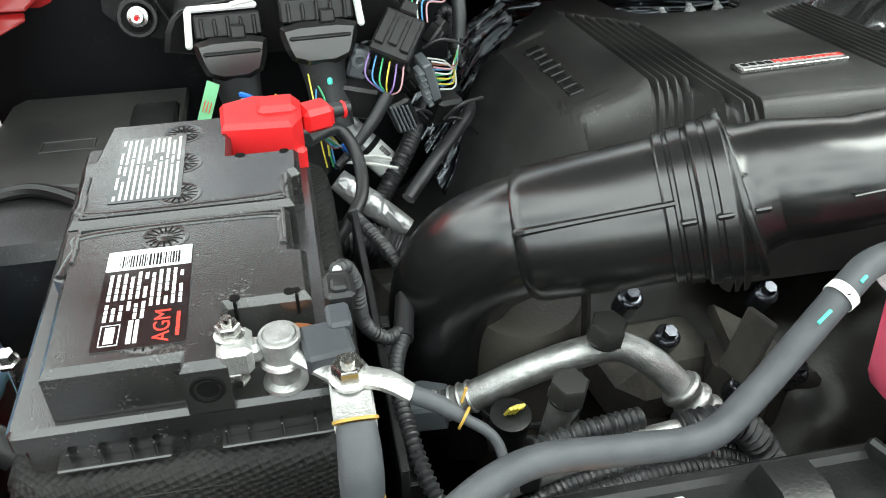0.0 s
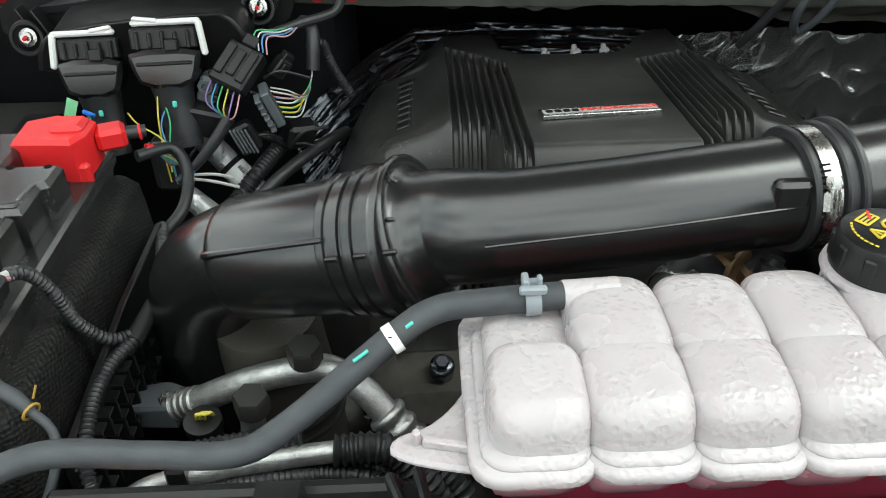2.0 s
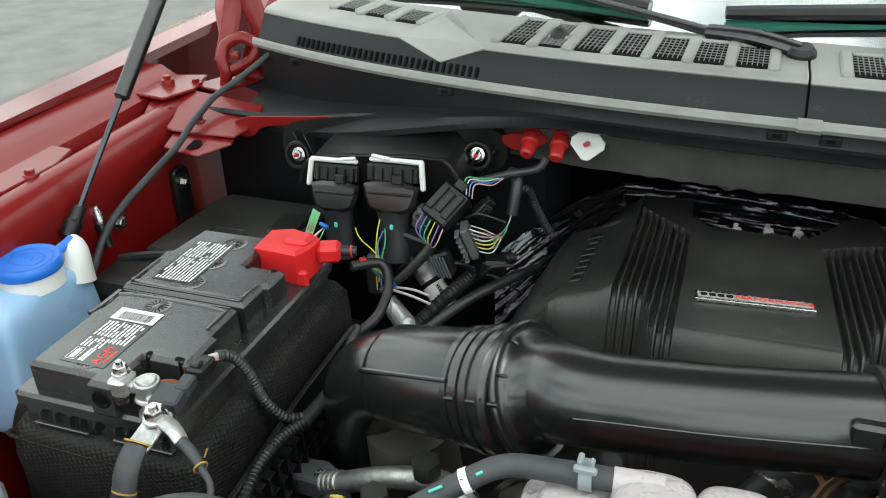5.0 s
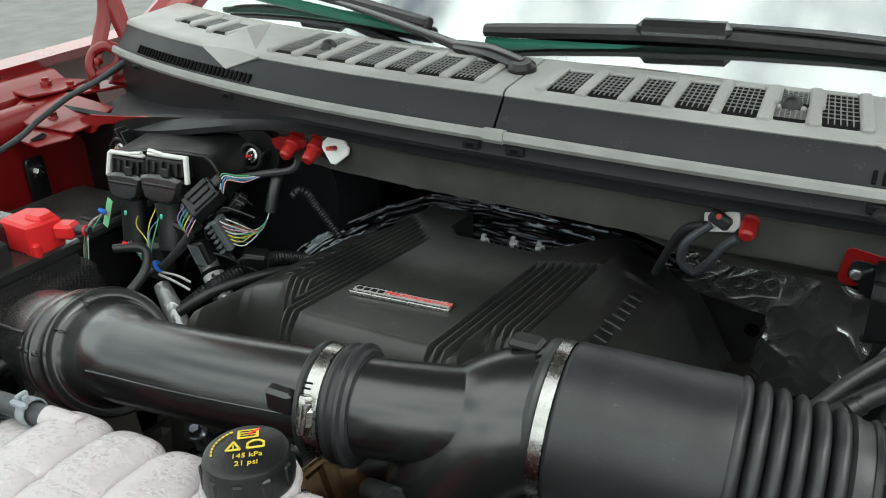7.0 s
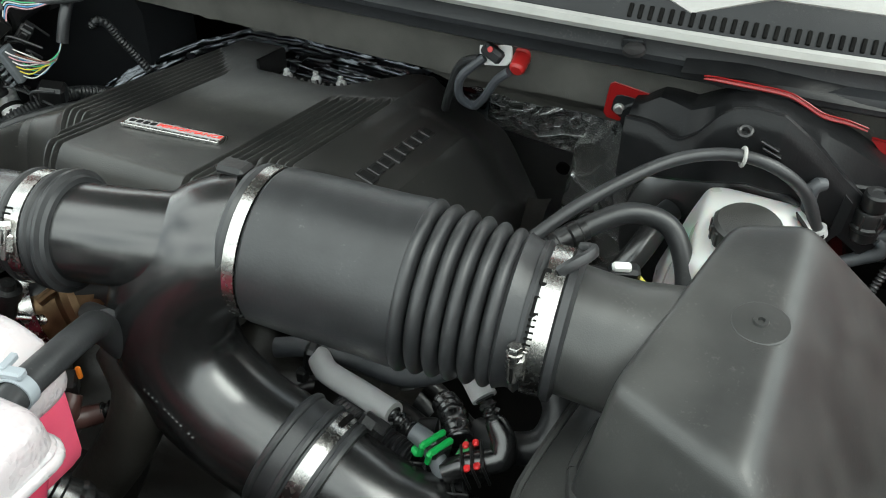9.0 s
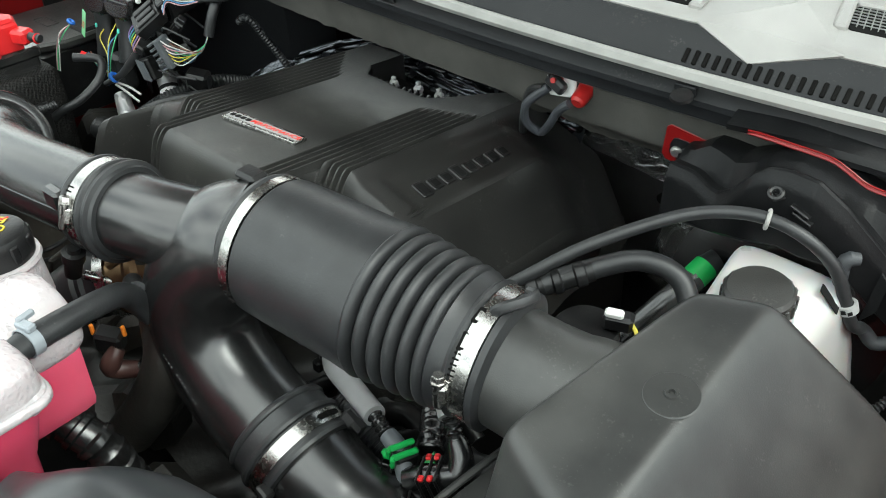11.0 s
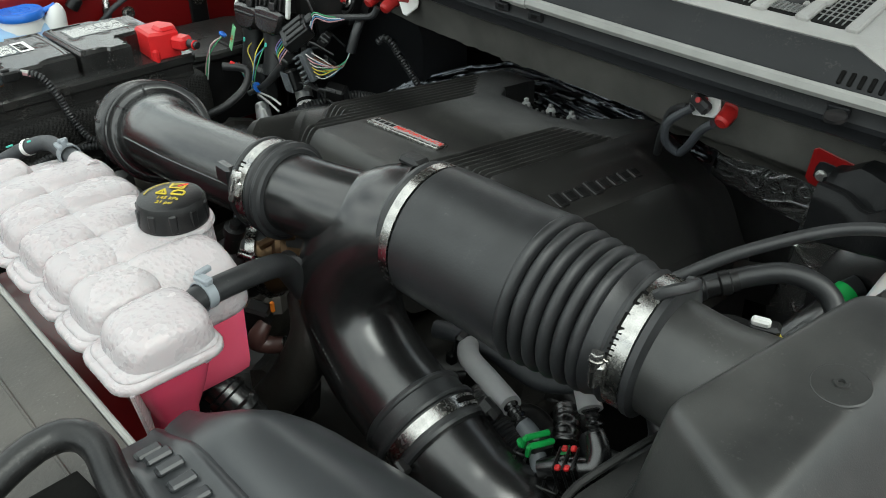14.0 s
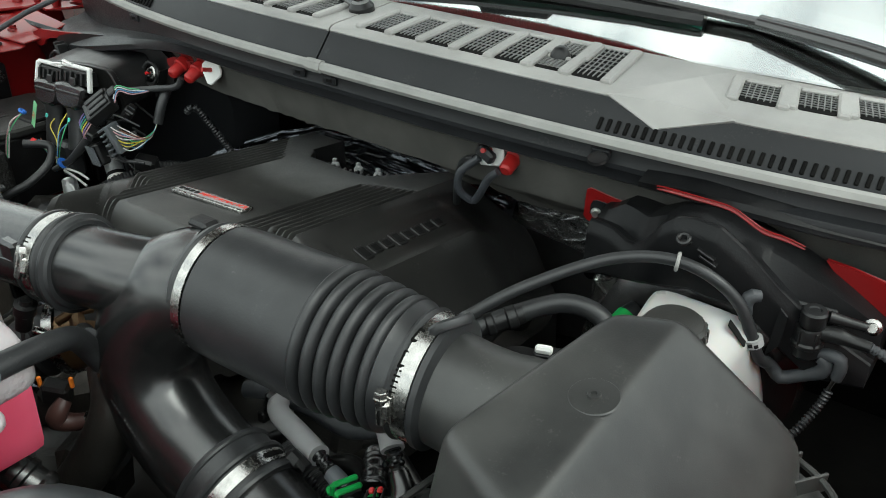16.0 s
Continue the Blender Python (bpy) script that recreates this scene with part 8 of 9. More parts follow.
def rear_shield():
    t = thing("heat_shield_sheet", (0.6, 1.05, 1.2), "crumpled silvery foil heat shield behind the engine", "heat shield")

    ridge = [V(p) for p in ((0.19, 0.90, 1.195), (0.232, 0.94, 1.222), (0.285, 1.005, 1.243), (0.345, 1.065, 1.255), (0.43, 1.062, 1.262), (0.54, 1.05, 1.258), (0.65, 1.05, 1.25), (0.73, 1.06, 1.225))]

    def crest(s):
        k = min(len(ridge) - 2, int(s * (len(ridge) - 1)))
        return ridge[k].lerp(ridge[k + 1], s * (len(ridge) - 1) - k)

    def creased(f, name, mat, n, k, amount, label="", dirs=(0, -0.7, 0.7), long=6.0, fine=14.0, slant=2.0, octaves=((1, 1.0), (2.1, 0.42))):
        """Thin sheet with sharp long creases; f gives the point at (along, across)."""
        rows = []
        for i in range(n + 1):
            row = []
            for j in range(k + 1):
                u, v = i / n, j / k
                p = f(u, v)
                w = 0
                for o, a in octaves:
                    w += a * (1 - abs(noise.noise(V((u * long * o + v * slant * o, v * fine * o - u * slant * o, o * 3.1))))) ** 5
                row.append(p + V(dirs) * w * amount)
            rows.append(row)
        part(name, Geo().rings(rows, cap=False, closed=False), mat, t, label, sharp=40)
    creased(lambda u, v: crest(u) + (V((0.03, -0.10, -0.085)) * (0.5 - v) * 2 if v < 0.5 else V((-0.02, 0.05, -0.10)) * (v - 0.5) * 2), "black_film", FILM, 200, 150, 0.0035, "crinkled glossy black film", long=5.0, fine=18.0, slant=2.5, octaves=((1, 1.0), (1.9, 0.4)))
    # flat panel with its hole, then the foil that is drawn over its upper edge and round the corner
    top_a, top_b = V((0.690, 1.087, 1.216)), V((0.862, 1.144, 1.160))
    creased(lambda u, v: top_a.lerp(top_b, u) + V((0, 0.05, -0.25)) * v, "panel", PANEL, 30, 30, 0.001, "dull grey metal panel", long=2.0, fine=3.0)
    creased(lambda u, v: top_a.lerp(top_b, u) + V((0, -0.020 - 0.010 * u, 0.012 + 0.048 * u)) + V((0.012, 0.018 * v, -0.055 - 0.045 * u)) * v, "foil_edge", SHIELD, 140, 70, 0.007, "bright crumpled foil", long=5.0, fine=2.0, slant=2.5)
    creased(lambda u, v: top_b + V((-0.01, -0.030, 0.055)) + V((0.17, -0.10, 0.02)) * u + V((-0.045 * (1 - u), 0.038, -0.29)) * v, "foil_corner", SHIELD, 120, 120, 0.014, "bright crumpled foil", long=2.2, fine=1.6, slant=2.6)
    part("hole", Geo().lathe((0.8205, 1.137, 1.098), (0, -1, -0.2), [(0, 0.0105), (0.004, 0.0105), (0.004, 0.0)], 24), DARK, t)
    t = thing("fuel_rail", (0.53, 0.96, 1.2), "small pale connectors behind the engine cover", "fuel rail")
    part("rail", Geo().tube([(0.46, 0.965, 1.235), (0.62, 0.965, 1.23)], 0.012, 14), DARK, t)
    for x, y in ((0.506, 0.917), (0.544, 0.925), (0.580, 0.926)):
        plug = part("plug", Geo().box((x, y, 1.268), (0.012, 0.010, 0.010), 0.002, pose(0, 0, 0, 20, 0, 15)).box((x - 0.002, y + 0.002, 1.275), (0.006, 0.006, 0.006), 0.001), LIGHTGREY, t)
        part("pin", Geo().box((x + 0.004, y - 0.005, 1.267), (0.003, 0.003, 0.006), 0.0005), INK, plug)
    for i in range(14):
        x = 0.472 + 0.0105 * i
        part("fin", Geo().box((x, 0.905 + 0.03 * smooth(0.57, 0.62, x), 1.270), (0.004, 0.012, 0.008), 0.0008, pose(0, 0, 0, 0, 0, 25)), PLASTIC, t)
    g = Geo().tube([(0.262, 0.93, 1.225), (0.252, 0.92, 1.25), (0.243, 0.905, 1.28), (0.24, 0.893, 1.302), (0.232, 0.885, 1.308), (0.224, 0.88, 1.30)], lambda run, share: 0.0055 + 0.0008 * math.sin(2 * math.pi * run / 0.005), 12, 0.0012)
    solid("spare_conduit", g, RUBBER, "short loop of black conduit with a white end", "conduit")


# ---- right side: plenum box, brake reservoir, valves ----
def right_side():
    t = thing("plenum_box", (1.08, 0.84, 1.25), "black plastic plenum box with an arched cut-out", "plenum box")
    bead = [(0.955, 1.349), (0.985, 1.347), (1.004, 1.341), (1.014, 1.342), (1.028, 1.354), (1.045, 1.379), (1.058, 1.389), (1.075, 1.392), (1.10, 1.390), (1.125, 1.370), (1.16, 1.335), (1.20, 1.30), (1.25, 1.27)]
    crown = [(0.955, 1.352), (0.968, 1.355), (0.984, 1.366), (0.995, 1.366), (1.016, 1.364), (1.047, 1.382), (1.072, 1.387), (1.098, 1.382), (1.158, 1.354), (1.214, 1.32), (1.26, 1.29)]
    foot = [(0.955, 1.286), (1.0, 1.298), (1.035, 1.310), (1.08, 1.320), (1.12, 1.315), (1.145, 1.30), (1.17, 1.275), (1.2, 1.25)]
    rings = []
    for x in span(0.958, 1.245, 110):
        zr, zk, zb = graph(x, bead), graph(x, crown), graph(x, foot)
        yf = 0.822 - 0.022 * smooth(0.97, 1.05, x) + 0.30 * max(0, x - 1.10)
        zb = min(zb, zr - 0.012)
        rings.append([(x, yf + 0.085, zk - 0.006), (x, yf + 0.045, zk), (x, yf + 0.034, zk - 0.002), (x, yf + 0.024, min(zk, zr) - 0.004), (x, yf + 0.0135, zr - 0.003), (x, yf + 0.0115, zr - 0.0003), (x, yf + 0.009, zr + 0.0004), (x, yf + 0.006, zr - 0.0008), (x, yf + 0.004, zr - 0.006), (x, yf + 0.0015, zr - 0.010), (x, yf, zr - 0.016 if zr - 0.016 > zb + 0.004 else zb + 0.004), (x, yf - 0.001, zb + 0.003), (x, yf + 0.001, zb), (x, yf + 0.012, zb), (x, yf + 0.085, zb)])
    part("shell", Geo().rings(rings), PLENUM, t, sharp=28)
    part("eyelet", Geo().torus((1.070, 0.798, 1.373), (0, -0.7, 1), 0.0052, 0.0026, 20, 8).box((1.070, 0.802, 1.371), (0.016, 0.008, 0.003), 0.001, pose(0, 0, 0, 25)), PLASTIC, t)
    for k in (0, 1):
        part("guide", Geo().box((1.093 + 0.003 * k, 0.798, 1.364 - 0.006 * k), (0.019, 0.007, 0.0025), 0.0008, pose(0, 0, 0, 0, 22, 0)), PLASTIC, t)
    part("gusset", Geo().prism([(1.165, 1.325), (1.172, 1.318), (1.170, 1.288), (1.160, 1.272)], 0, 0.003, 0.0008, Matrix(((1, 0, 0, 0), (0, 0, -1, 0.812), (0, 1, 0, 0), (0, 0, 0, 1)))), PLENUM, t)
    t = thing("cowl_side_cover", (1.12, 0.86, 1.39), "dark plastic side cover with a red painted seam", "cover")
    rings = [[(x, cowl_y(x) - 0.020 + 0.01 * smooth(1.0, 1.2, x), 1.398 - 0.12 * max(0, x - 1.05)), (x, cowl_y(x) + 0.03, 1.412 - 0.12 * max(0, x - 1.05)), (x, cowl_y(x) + 0.03, 1.40 - 0.12 * max(0, x - 1.05)), (x, cowl_y(x) - 0.018, 1.392 - 0.12 * max(0, x - 1.05))] for x in span(1.0, 1.40, 14)]
    part("cover", Geo().rings(rings), PLENUM, t)
    lip = [(1.022, 0.838, 1.397), (1.03, 0.838, 1.398), (1.06, 0.838, 1.3975), (1.095, 0.838, 1.396), (1.112, 0.838, 1.390), (1.130, 0.839, 1.3815), (1.150, 0.84, 1.379), (1.168, 0.842, 1.374)]
    part("seam", Geo().tube(lip, [0.0008, 0.0022, 0.0026, 0.0026, 0.0026, 0.0026, 0.0022, 0.0008], 8, flat=0.7), RED, t, "red painted seam")
    part("seam_edge", Geo().tube([(x, y - 0.001, z + 0.0032) for x, y, z in lip], 0.0008, 6), RED, t)
    part("body_corner", Geo().prism([(1.179, 1.341), (1.205, 1.338), (1.235, 1.333), (1.40, 1.30), (1.40, 1.25), (1.245, 1.297), (1.203, 1.317)], 0, 0.006, 0.001, Matrix(((1, 0, 0, 0), (0, 0, -1, 0.905), (0, 1, 0, 0), (0, 0, 0, 1)))), RED, t, "red painted body corner")
    part("plug", Geo().lathe((0.955, 0.838, 1.412), (0, -0.3, 1), [(0, 0.011), (0.003, 0.010), (0.004, 0.005)], 20), PLASTIC, t)
    # brake booster and reservoir
    t = thing("brake_booster", (1.08, 0.88, 1.1), "black dished brake booster behind the reservoir", "brake booster")
    part("drum", Geo().lathe((1.075, 0.93, 1.20), (0, -1, 0.08), [(0, 0.10), (0.05, 0.115), (0.07, 0.112), (0.085, 0.095), (0.09, 0.06), (0.11, 0.04)], 48), GLOSSY, t)
    t = thing("brake_reservoir", (1.1, 0.74, 1.2), "milky white brake fluid reservoir with a black cap", "brake reservoir")
    part("body", rounded_solid((1.097, 0.775, 1.25), [((1.09, 0.79, 1.312), (0.05, 0.05, 1)), ((1.10, 0.73, 1.296), (0.05, -0.35, 1)), ((1.13, 0.74, 1.29), (0.7, -0.35, 0.9)), ((1.041, 0.77, 1.27), (-1, -0.1, 0.25)), ((1.152, 0.78, 1.25), (1, -0.12, 0.12)), ((1.09, 0.695, 1.25), (-0.1, -1, 0.1)),
                                                                ((1.10, 0.825, 1.25), (0, 1, 0.3)), ((1.10, 0.77, 1.17), (0, 0, -1)), ((1.05, 0.82, 1.29), (-0.5, 0.7, 0.6)), ((1.145, 0.82, 1.29), (0.6, 0.6, 0.5))], 18, 80, 48), MILK, t, sharp=60)
    part("collar", Geo().lathe((1.093, 0.742, 1.288), (0, -0.12, 1), [(0, 0.034), (0.006, 0.032), (0.012, 0.029)], 36), MILK, t)
    cap = part("cap", Geo().lathe((1.093, 0.741, 1.297), (0, -0.12, 1), [(0, 0.028), (0.006, 0.030), (0.020, 0.029), (0.0235, 0.026), (0.024, 0.0)], 40), DUSTY, t, "dusty black screw cap")
    for i in range(18):
        a = 2 * math.pi * i / 18
        part("grip", Geo().box((1.093 + 0.0295 * math.cos(a), 0.740 + 0.0295 * math.sin(a), 1.308 + 0.12 * 0.0295 * math.sin(a)), (0.003, 0.005, 0.014), 0.001, pose(0, 0, 0, 0, 0, math.degrees(a))), DUSTY, cap)
    part("level_mark", Geo().box((1.138, 0.783, 1.302), (0.0015, 0.011, 0.026), 0.0005, pose(0, 0, 0, 0, -42, 10)), INK, t)
    # vacuum hose over the box
    t = thing("vacuum_hose", (1.05, 0.75, 1.3), "black vacuum hose clipped over the plenum box", "hose")
    part("hose", Geo().tube([(0.90, 0.62, 1.285), (0.925, 0.648, 1.306), (0.96, 0.69, 1.331), (1.01, 0.745, 1.352), (1.05, 0.772, 1.3585), (1.085, 0.781, 1.357), (1.115, 0.787, 1.344), (1.136, 0.793, 1.322), (1.150, 0.797, 1.290), (1.158, 0.80, 1.272), (1.163, 0.815, 1.262)], 0.0058, 16), RUBBER, t)
    part("clip", Geo().torus((1.074, 0.779, 1.358), (1, 0.3, -0.1), 0.0078, 0.0019, 22, 8), SEAL, t, "cream plastic clip")
    part("band", Geo().lathe((1.1485, 0.797, 1.294), (0.35, 0.1, -1), [(0, 0.0065), (0, 0.0095), (0.008, 0.0095), (0.008, 0.0065)], 22, False), LIGHTGREY, t)
    for k in (0.2, 1.0, 1.6):
        part("band_print", Geo().box((1.1495 + 0.0093 * math.sin(k - 0.9), 0.797 - 0.0093 * math.cos(k - 0.9), 1.290), (0.004, 0.001, 0.004), 0.0003, pose(0, 0, 0, 0, -20, math.degrees(k - 0.9))), INK, t)
    part("elbow", Geo().tube([(1.1615, 0.812, 1.264), (1.166, 0.822, 1.254), (1.175, 0.825, 1.244), (1.185, 0.828, 1.2475), (1.197, 0.83, 1.254), (1.209, 0.83, 1.2625), (1.2105, 0.83, 1.272), (1.204, 0.83, 1.277)], [0.006, 0.0065, 0.0068, 0.0066, 0.0066, 0.0072, 0.0066, 0.006], 16), HOSE, t, "grey rubber elbow")
    part("spare_elbow", Geo().tube([(1.146, 0.808, 1.333), (1.140, 0.804, 1.333), (1.136, 0.802, 1.326), (1.138, 0.803, 1.305)], [0.0055, 0.0068, 0.0068, 0.006], 14), HOSE, t)
    t = thing("solenoid_valve", (1.19, 0.83, 1.28), "black solenoid valve with hose stubs", "valve")
    part("body", Geo().lathe((1.190, 0.831, 1.273), (0, -0.1, 1), [(0, 0.009), (0.004, 0.013), (0.014, 0.0135), (0.016, 0.0152), (0.019, 0.0152), (0.021, 0.0135), (0.034, 0.0132), (0.036, 0.012)], 28), PLASTIC, t)
    part("head", Geo().lathe((1.1915, 0.827, 1.309), (0, -0.1, 1), [(0, 0.0105), (0.002, 0.0115), (0.010, 0.0118), (0.016, 0.0118), (0.018, 0.010), (0.018, 0.006), (0.0165, 0.005)], 24), PLASTIC, t)
    for k in range(6):
        b = radians(60 * k + 10)
        part("fin", Geo().box((1.190 + 0.0135 * math.cos(b), 0.829 + 0.0135 * math.sin(b), 1.298), (0.004, 0.002, 0.016), 0.0006, pose(0, 0, 0, 0, 0, 60 * k + 10)), PLASTIC, t)
    part("bracket", Geo().box((1.185, 0.846, 1.295), (0.045, 0.005, 0.05), 0.002, pose(0, 0, 0, 0, 0, 8)), PLASTIC, t)
    part("nozzle", Geo().tube([(1.198, 0.83, 1.303), (1.215, 0.83, 1.305), (1.225, 0.83, 1.304), (1.243, 0.83, 1.303)], [0.0085, 0.008, 0.0062, 0.0052], 14), PLASTIC, t)
    part("nozzle", Geo().tube([(1.203, 0.834, 1.319), (1.218, 0.838, 1.317), (1.234, 0.842, 1.315)], [0.006, 0.0048, 0.0045], 14), PLASTIC, t)
    part("sleeve", Geo().tube([(1.242, 0.83, 1.303), (1.27, 0.835, 1.292), (1.30, 0.845, 1.272)], lambda run, share: 0.0046 + 0.0006 * math.sin(2 * math.pi * run / 0.005), 10, 0.0012), HOSE, t, "ribbed grey sleeve")
    part("screw", Geo().lathe((1.238, 0.852, 1.312), (0, -1, 0.3), [(0, 0.008), (0.002, 0.008), (0.004, 0.005), (0.006, 0.0045)], 18), STEEL, t)
    part("stub", Geo().tube([(1.20, 0.832, 1.279), (1.214, 0.83, 1.2825), (1.222, 0.83, 1.280), (1.2235, 0.83, 1.270), (1.222, 0.83, 1.26)], [0.0058, 0.0062, 0.0064, 0.006, 0.0055], 14), HOSE, t, "grey rubber elbow")
    part("rod", Geo().tube([(1.222, 0.83, 1.262), (1.217, 0.828, 1.242)], 0.002, 8), PLASTIC, t)
    part("spring_hose", Geo().tube([(1.219, 0.828, 1.246), (1.213, 0.82, 1.225), (1.20, 0.80, 1.20), (1.18, 0.77, 1.18)], lambda run, share: 0.004 + 0.0009 * math.sin(2 * math.pi * run / 0.004), 10, 0.001), RUBBER, t)
    # looped hose and sensor near the bellows
    t = thing("looped_hose", (1.0, 0.71, 1.25), "black hose looping down behind the air box", "hose")
    part("hose", Geo().tube([(0.935, 0.655, 1.295), (0.96, 0.685, 1.305), (0.995, 0.715, 1.315), (1.03, 0.725, 1.305), (1.052, 0.71, 1.275), (1.058, 0.69, 1.24), (1.05, 0.67, 1.2)], 0.0095, 18), RUBBER, t)
    part("joint", Geo().tube([(0.925, 0.645, 1.29), (0.965, 0.688, 1.306)], lambda run, share: 0.0098 + 0.0018 * (math.sin(2 * math.pi * run / 0.022) > 0.3), 16, 0.0015), PLASTIC, t)
    part("ring", Geo().tube([(1.01, 0.835, 1.245), (1.005, 0.818, 1.236)], 0.0135, 18), GREEN, t, "green plastic ring")
    part("ring", Geo().tube([(1.016, 0.845, 1.249), (1.01, 0.834, 1.2445)], 0.0128, 18), RUBBER, t)
    part("pipe", Geo().tube([(1.006, 0.82, 1.237), (0.995, 0.79, 1.22), (0.97, 0.755, 1.18)], 0.0135, 16), GLOSSY, t)
    part("tag", Geo().box((1.02, 0.655, 1.262), (0.018, 0.004, 0.018), 0.001, pose(0, 0, 0, -30, 10, 25)), PAPER, t)
    t = thing("cam_sensor", (0.985, 0.65, 1.25), "round dark sensor with a white plug", "sensor")
    part("disc", Geo().lathe((0.985, 0.65, 1.262), (0, -0.1, 1), [(0, 0.03), (0.012, 0.03), (0.016, 0.027), (0.017, 0.0)], 32), PLASTIC, t)
    part("plug", Geo().box((1.008, 0.663, 1.288), (0.026, 0.016, 0.016), 0.003, pose(0, 0, 0, 0, 0, 20)), PLASTIC, t)
    part("white_tab", Geo().box((1.006, 0.658, 1.298), (0.016, 0.009, 0.007), 0.002, pose(0, 0, 0, 0, 0, 20)), WHITE, t)
    part("wire", Geo().tube([(1.018, 0.666, 1.289), (1.028, 0.66, 1.283), (1.03, 0.65, 1.27)], 0.0018, 6), WIRES["yellow"], t)
    part("harness", Geo().box((1.185, 0.70, 1.215), (0.04, 0.05, 0.04), 0.008, pose(0, 0, 0, 0, 10, 30)), PLASTIC, t)
    part("white_button", Geo().lathe((1.185, 0.71, 1.237), (0, 0, 1), [(0, 0.0055), (0.006, 0.005)], 14), WHITE, t)


def lower_hoses():
    t = thing("breather_hoses", (0.85, 0.53, 1.15), "pale grey breather hoses with quick connectors", "hose")
    part("hose", Geo().tube([(0.758, 0.560, 1.165), (0.768, 0.552, 1.192), (0.779, 0.538, 1.206), (0.797, 0.523, 1.210), (0.835, 0.511, 1.213), (0.872, 0.4995, 1.215)], 0.0106, 20), LIGHTGREY, t)
    part("hose", Geo().tube([(0.735, 0.535, 1.205), (0.765, 0.545, 1.208), (0.80, 0.560, 1.195), (0.85, 0.562, 1.192), (0.89, 0.578, 1.205), (0.92, 0.60, 1.225)], 0.0092, 18), HOSE, t)
    part("hose", Geo().tube([(0.905, 0.548, 1.262), (0.925, 0.533, 1.252), (0.941, 0.521, 1.243)], 0.0106, 18), LIGHTGREY, t)
    part("holder", Geo().box((0.769, 0.542, 1.203), (0.012, 0.026, 0.030), 0.003, pose(0, 0, 0, 0, 10, 15)).box((0.766, 0.528, 1.190), (0.010, 0.010, 0.014), 0.002), PLASTIC, t)

    def ribs(r, a=0.0012, pitch=0.006):
        return lambda run, share: r + a * math.sin(2 * math.pi * run / pitch)
    part("barb", Geo().tube([(0.871, 0.4998, 1.215), (0.893, 0.494, 1.210)], ribs(0.0062), 14, 0.0011), GLOSSY, t)
    part("connector", Geo().tube([(0.892, 0.494, 1.2105), (0.905, 0.4915, 1.207), (0.915, 0.487, 1.199), (0.925, 0.480, 1.188)], [0.0078, 0.0088, 0.0078, 0.0072], 16), GREY, t, "grey quick connector")
    m = Matrix.Translation((0.914, 0.4915, 1.203)) @ pose(0, 0, 0, 0, 12, -25)
    r = m.to_3x3().to_4x4()
    part("cage", Geo().box(m @ V((0, 0, 0.0)), (0.016, 0.020, 0.016), 0.002, r), PLASTIC, t)
    for k in (-0.0045, 0.0045):
        part("lock", Geo().box(m @ V((k, -0.0015, 0.0095)), (0.0055, 0.024, 0.005), 0.0016, r).box(m @ V((k, -0.013, 0.003)), (0.0055, 0.004, 0.014), 0.0014, r), GREEN, t, "green locking tab")
    part("lock", Geo().box(m @ V((-0.009, -0.013, -0.004)), (0.009, 0.007, 0.007), 0.002, r), GREEN, t, "green locking tab")
    part("lock", Geo().prism([(-0.008, -0.006), (0.008, -0.006), (0.004, 0.008)], -0.002, 0.002, 0.0008, Matrix.Translation((0.931, 0.503, 1.198)) @ pose(0, 0, 0, 30, -15, 20)), GREEN, t, "green locking tab")
    part("barb", Geo().tube([(0.940, 0.5215, 1.2435), (0.954, 0.514, 1.228)], ribs(0.0068), 14, 0.0011), GLOSSY, t)
    part("elbow", Geo().tube([(0.953, 0.5145, 1.229), (0.963, 0.508, 1.218), (0.9655, 0.501, 1.209), (0.959, 0.496, 1.205), (0.940, 0.488, 1.199), (0.926, 0.481, 1.191)], [0.0085, 0.0105, 0.0112, 0.0108, 0.0105, 0.010], 20), GLOSSY, t, "black elbow")
    m = Matrix.Translation((0.947, 0.4915, 1.2015)) @ pose(0, 0, 0, 0, -18, 25)
    r = m.to_3x3().to_4x4()
    for k in (-0.008, 0.0, 0.008):
        part("cage", Geo().box(m @ V((k, -0.002, 0.0112)), (0.0022, 0.028, 0.003), 0.0008, r).box(m @ V((k, -0.0145, 0)), (0.0022, 0.003, 0.022), 0.0008, r), PLASTIC, t)
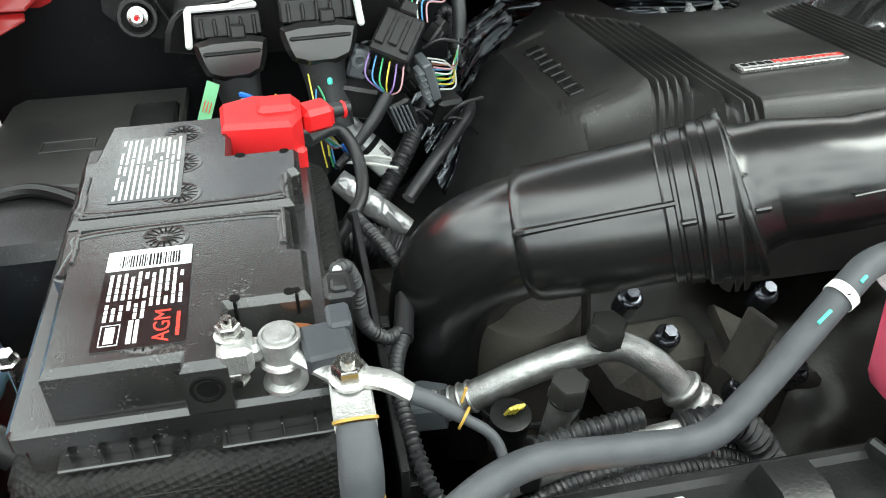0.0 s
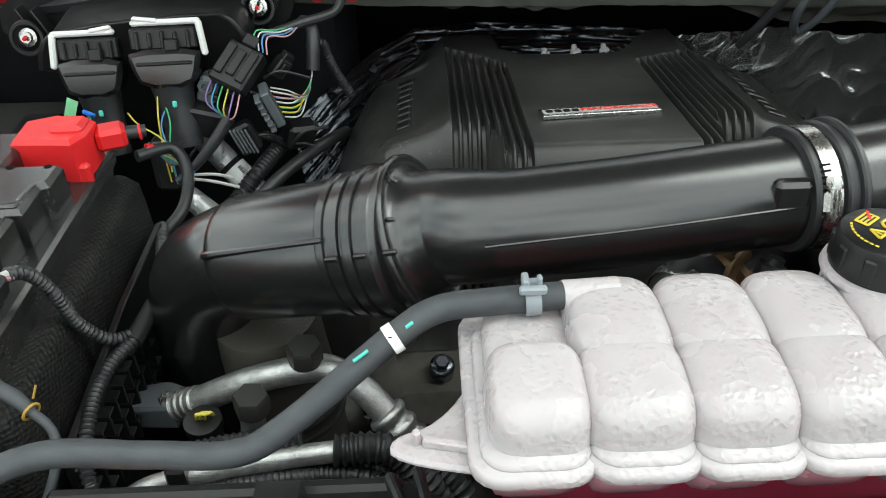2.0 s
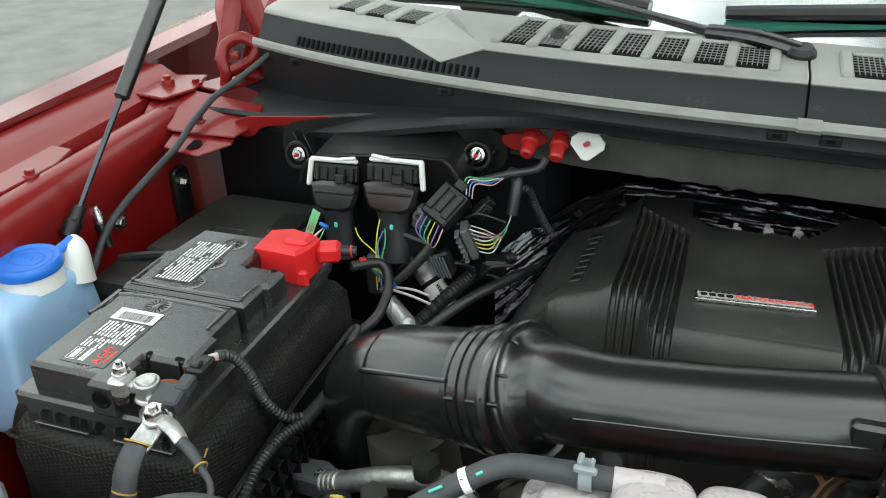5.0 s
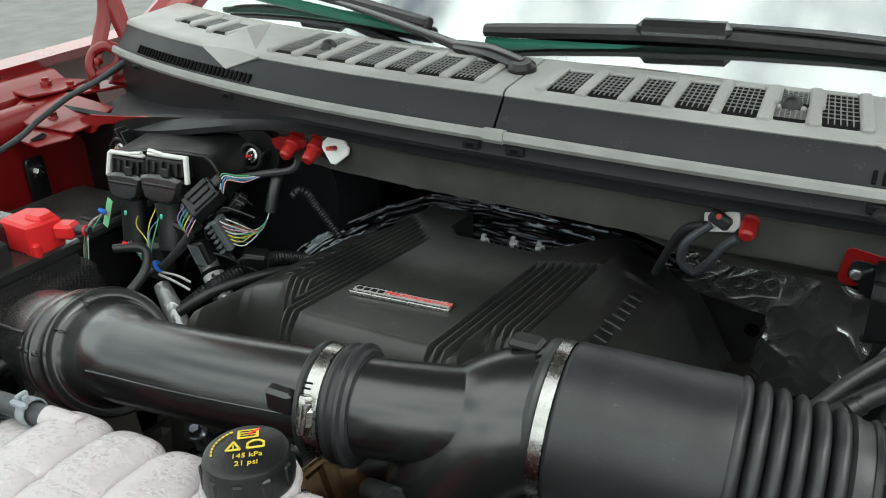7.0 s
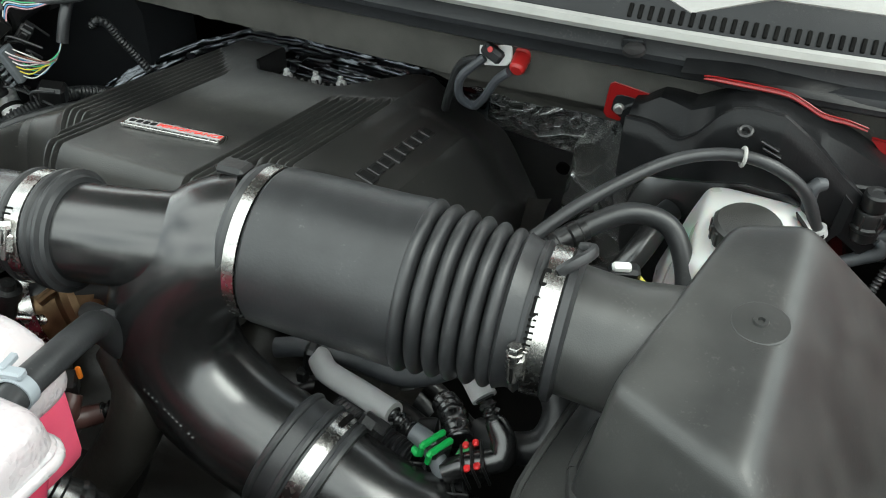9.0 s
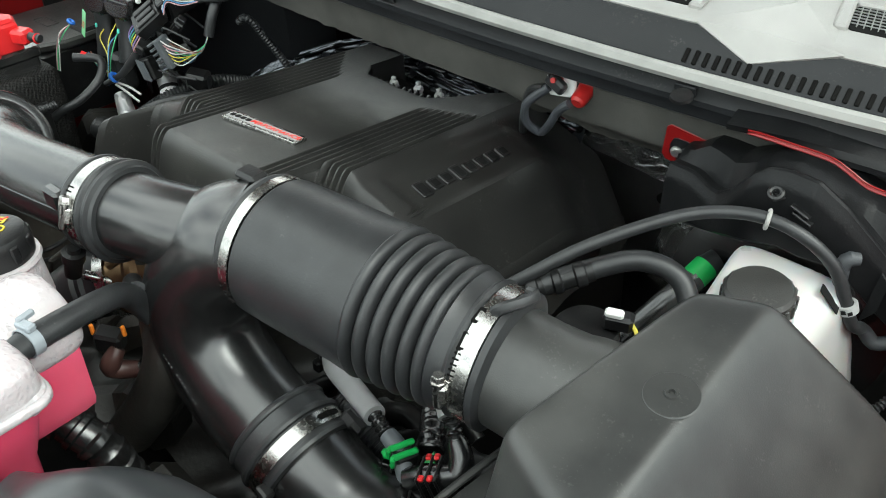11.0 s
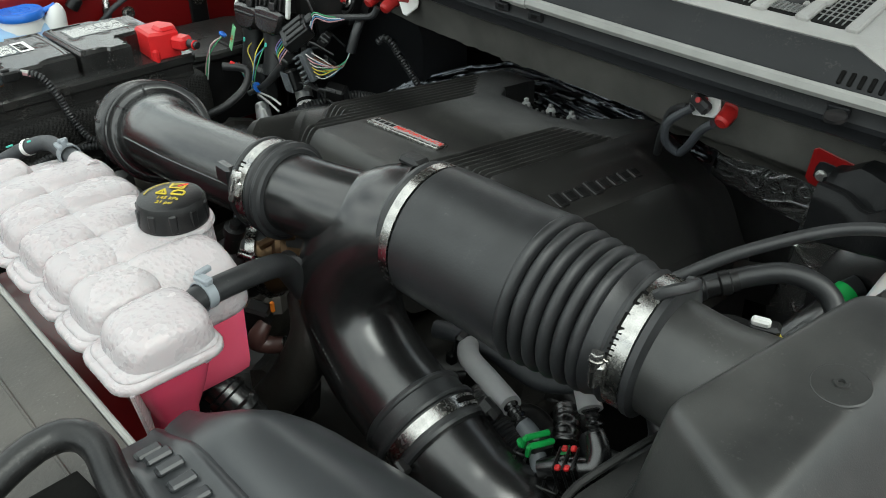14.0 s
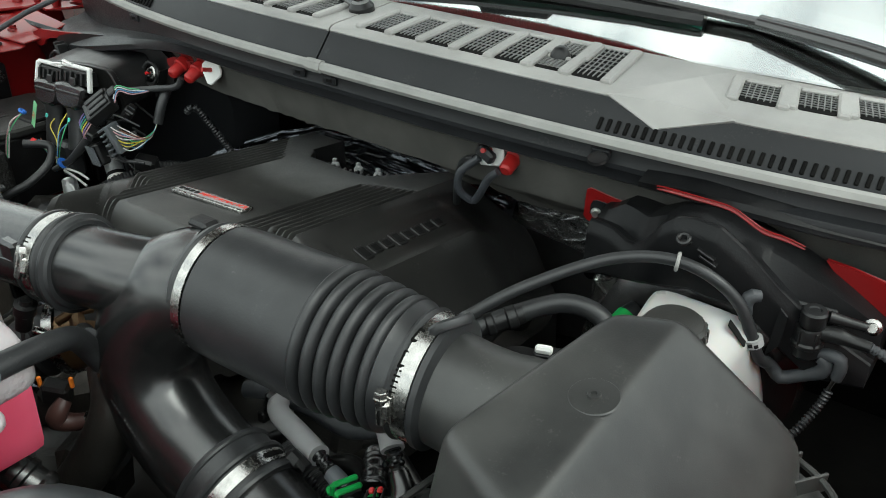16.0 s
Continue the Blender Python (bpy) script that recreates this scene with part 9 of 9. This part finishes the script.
    for k, q in ((-0.004, 0.010), (0.004, 0.010), (-0.004, -0.013), (0.004, -0.013)):
        part("lock", Geo().box(m @ V((k, q, 0.0118)), (0.005, 0.006, 0.004), 0.0012, r), REDCAP, t, "red locking clip")
    m = Matrix.Translation((0.922, 0.472, 1.180)) @ pose(0, 0, 0, -8, 14, 30)
    r = m.to_3x3().to_4x4()
    part("manifold", Geo().box(m @ V((0, 0, -0.006)), (0.046, 0.030, 0.016), 0.003, r).lathe(m @ V((-0.026, 0, 0)), r @ V((1, 0, 0)), [(0, 0.012), (0.004, 0.016), (0.007, 0.016), (0.009, 0.010), (0.05, 0.009)], 24), PLASTIC, t, "black ribbed manifold")
    for i in range(5):
        part("rib", Geo().box(m @ V((-0.020 + 0.010 * i, 0, 0.006)), (0.0022, 0.034, 0.012), 0.0007, r), PLASTIC, t)
    for k in (-0.0155, 0, 0.0155):
        part("rib", Geo().box(m @ V((0, k, 0.0062)), (0.044, 0.0022, 0.0115), 0.0007, r), PLASTIC, t)
    part("pipe", Geo().tube([(0.925, 0.512, 1.196), (0.912, 0.53, 1.200), (0.895, 0.55, 1.19)], ribs(0.0115, 0.001, 0.01), 16, 0.002), GLOSSY, t)
    part("loop", Geo().tube([(0.945, 0.58, 1.245), (0.972, 0.572, 1.238), (0.992, 0.556, 1.220), (0.988, 0.535, 1.20), (0.962, 0.525, 1.192), (0.93, 0.535, 1.185)], 0.0135, 20), RUBBER, t, "dark rubber loop")
    part("wiring_clip", Geo().box((0.905, 0.512, 1.17), (0.006, 0.05, 0.045), 0.001, pose(0, 0, 0, 0, 12, 25)), PLASTIC, t)
    part("mesh_sleeve", Geo().tube([(0.80, 0.525, 1.165), (0.845, 0.515, 1.16), (0.885, 0.508, 1.155)], ribs(0.014, 0.0008, 0.004), 16, 0.0012), RUBBER, t, "braided dark sleeve")


washer_tank()
fuse_box()
battery_jacket()
wing_fittings()
firewall_fittings()
control_unit()
wiring()
heater_pipes()
ac_pipe()
coolant_hose()
radiator_support()
engine_block()
rear_shield()
right_side()
lower_hoses()
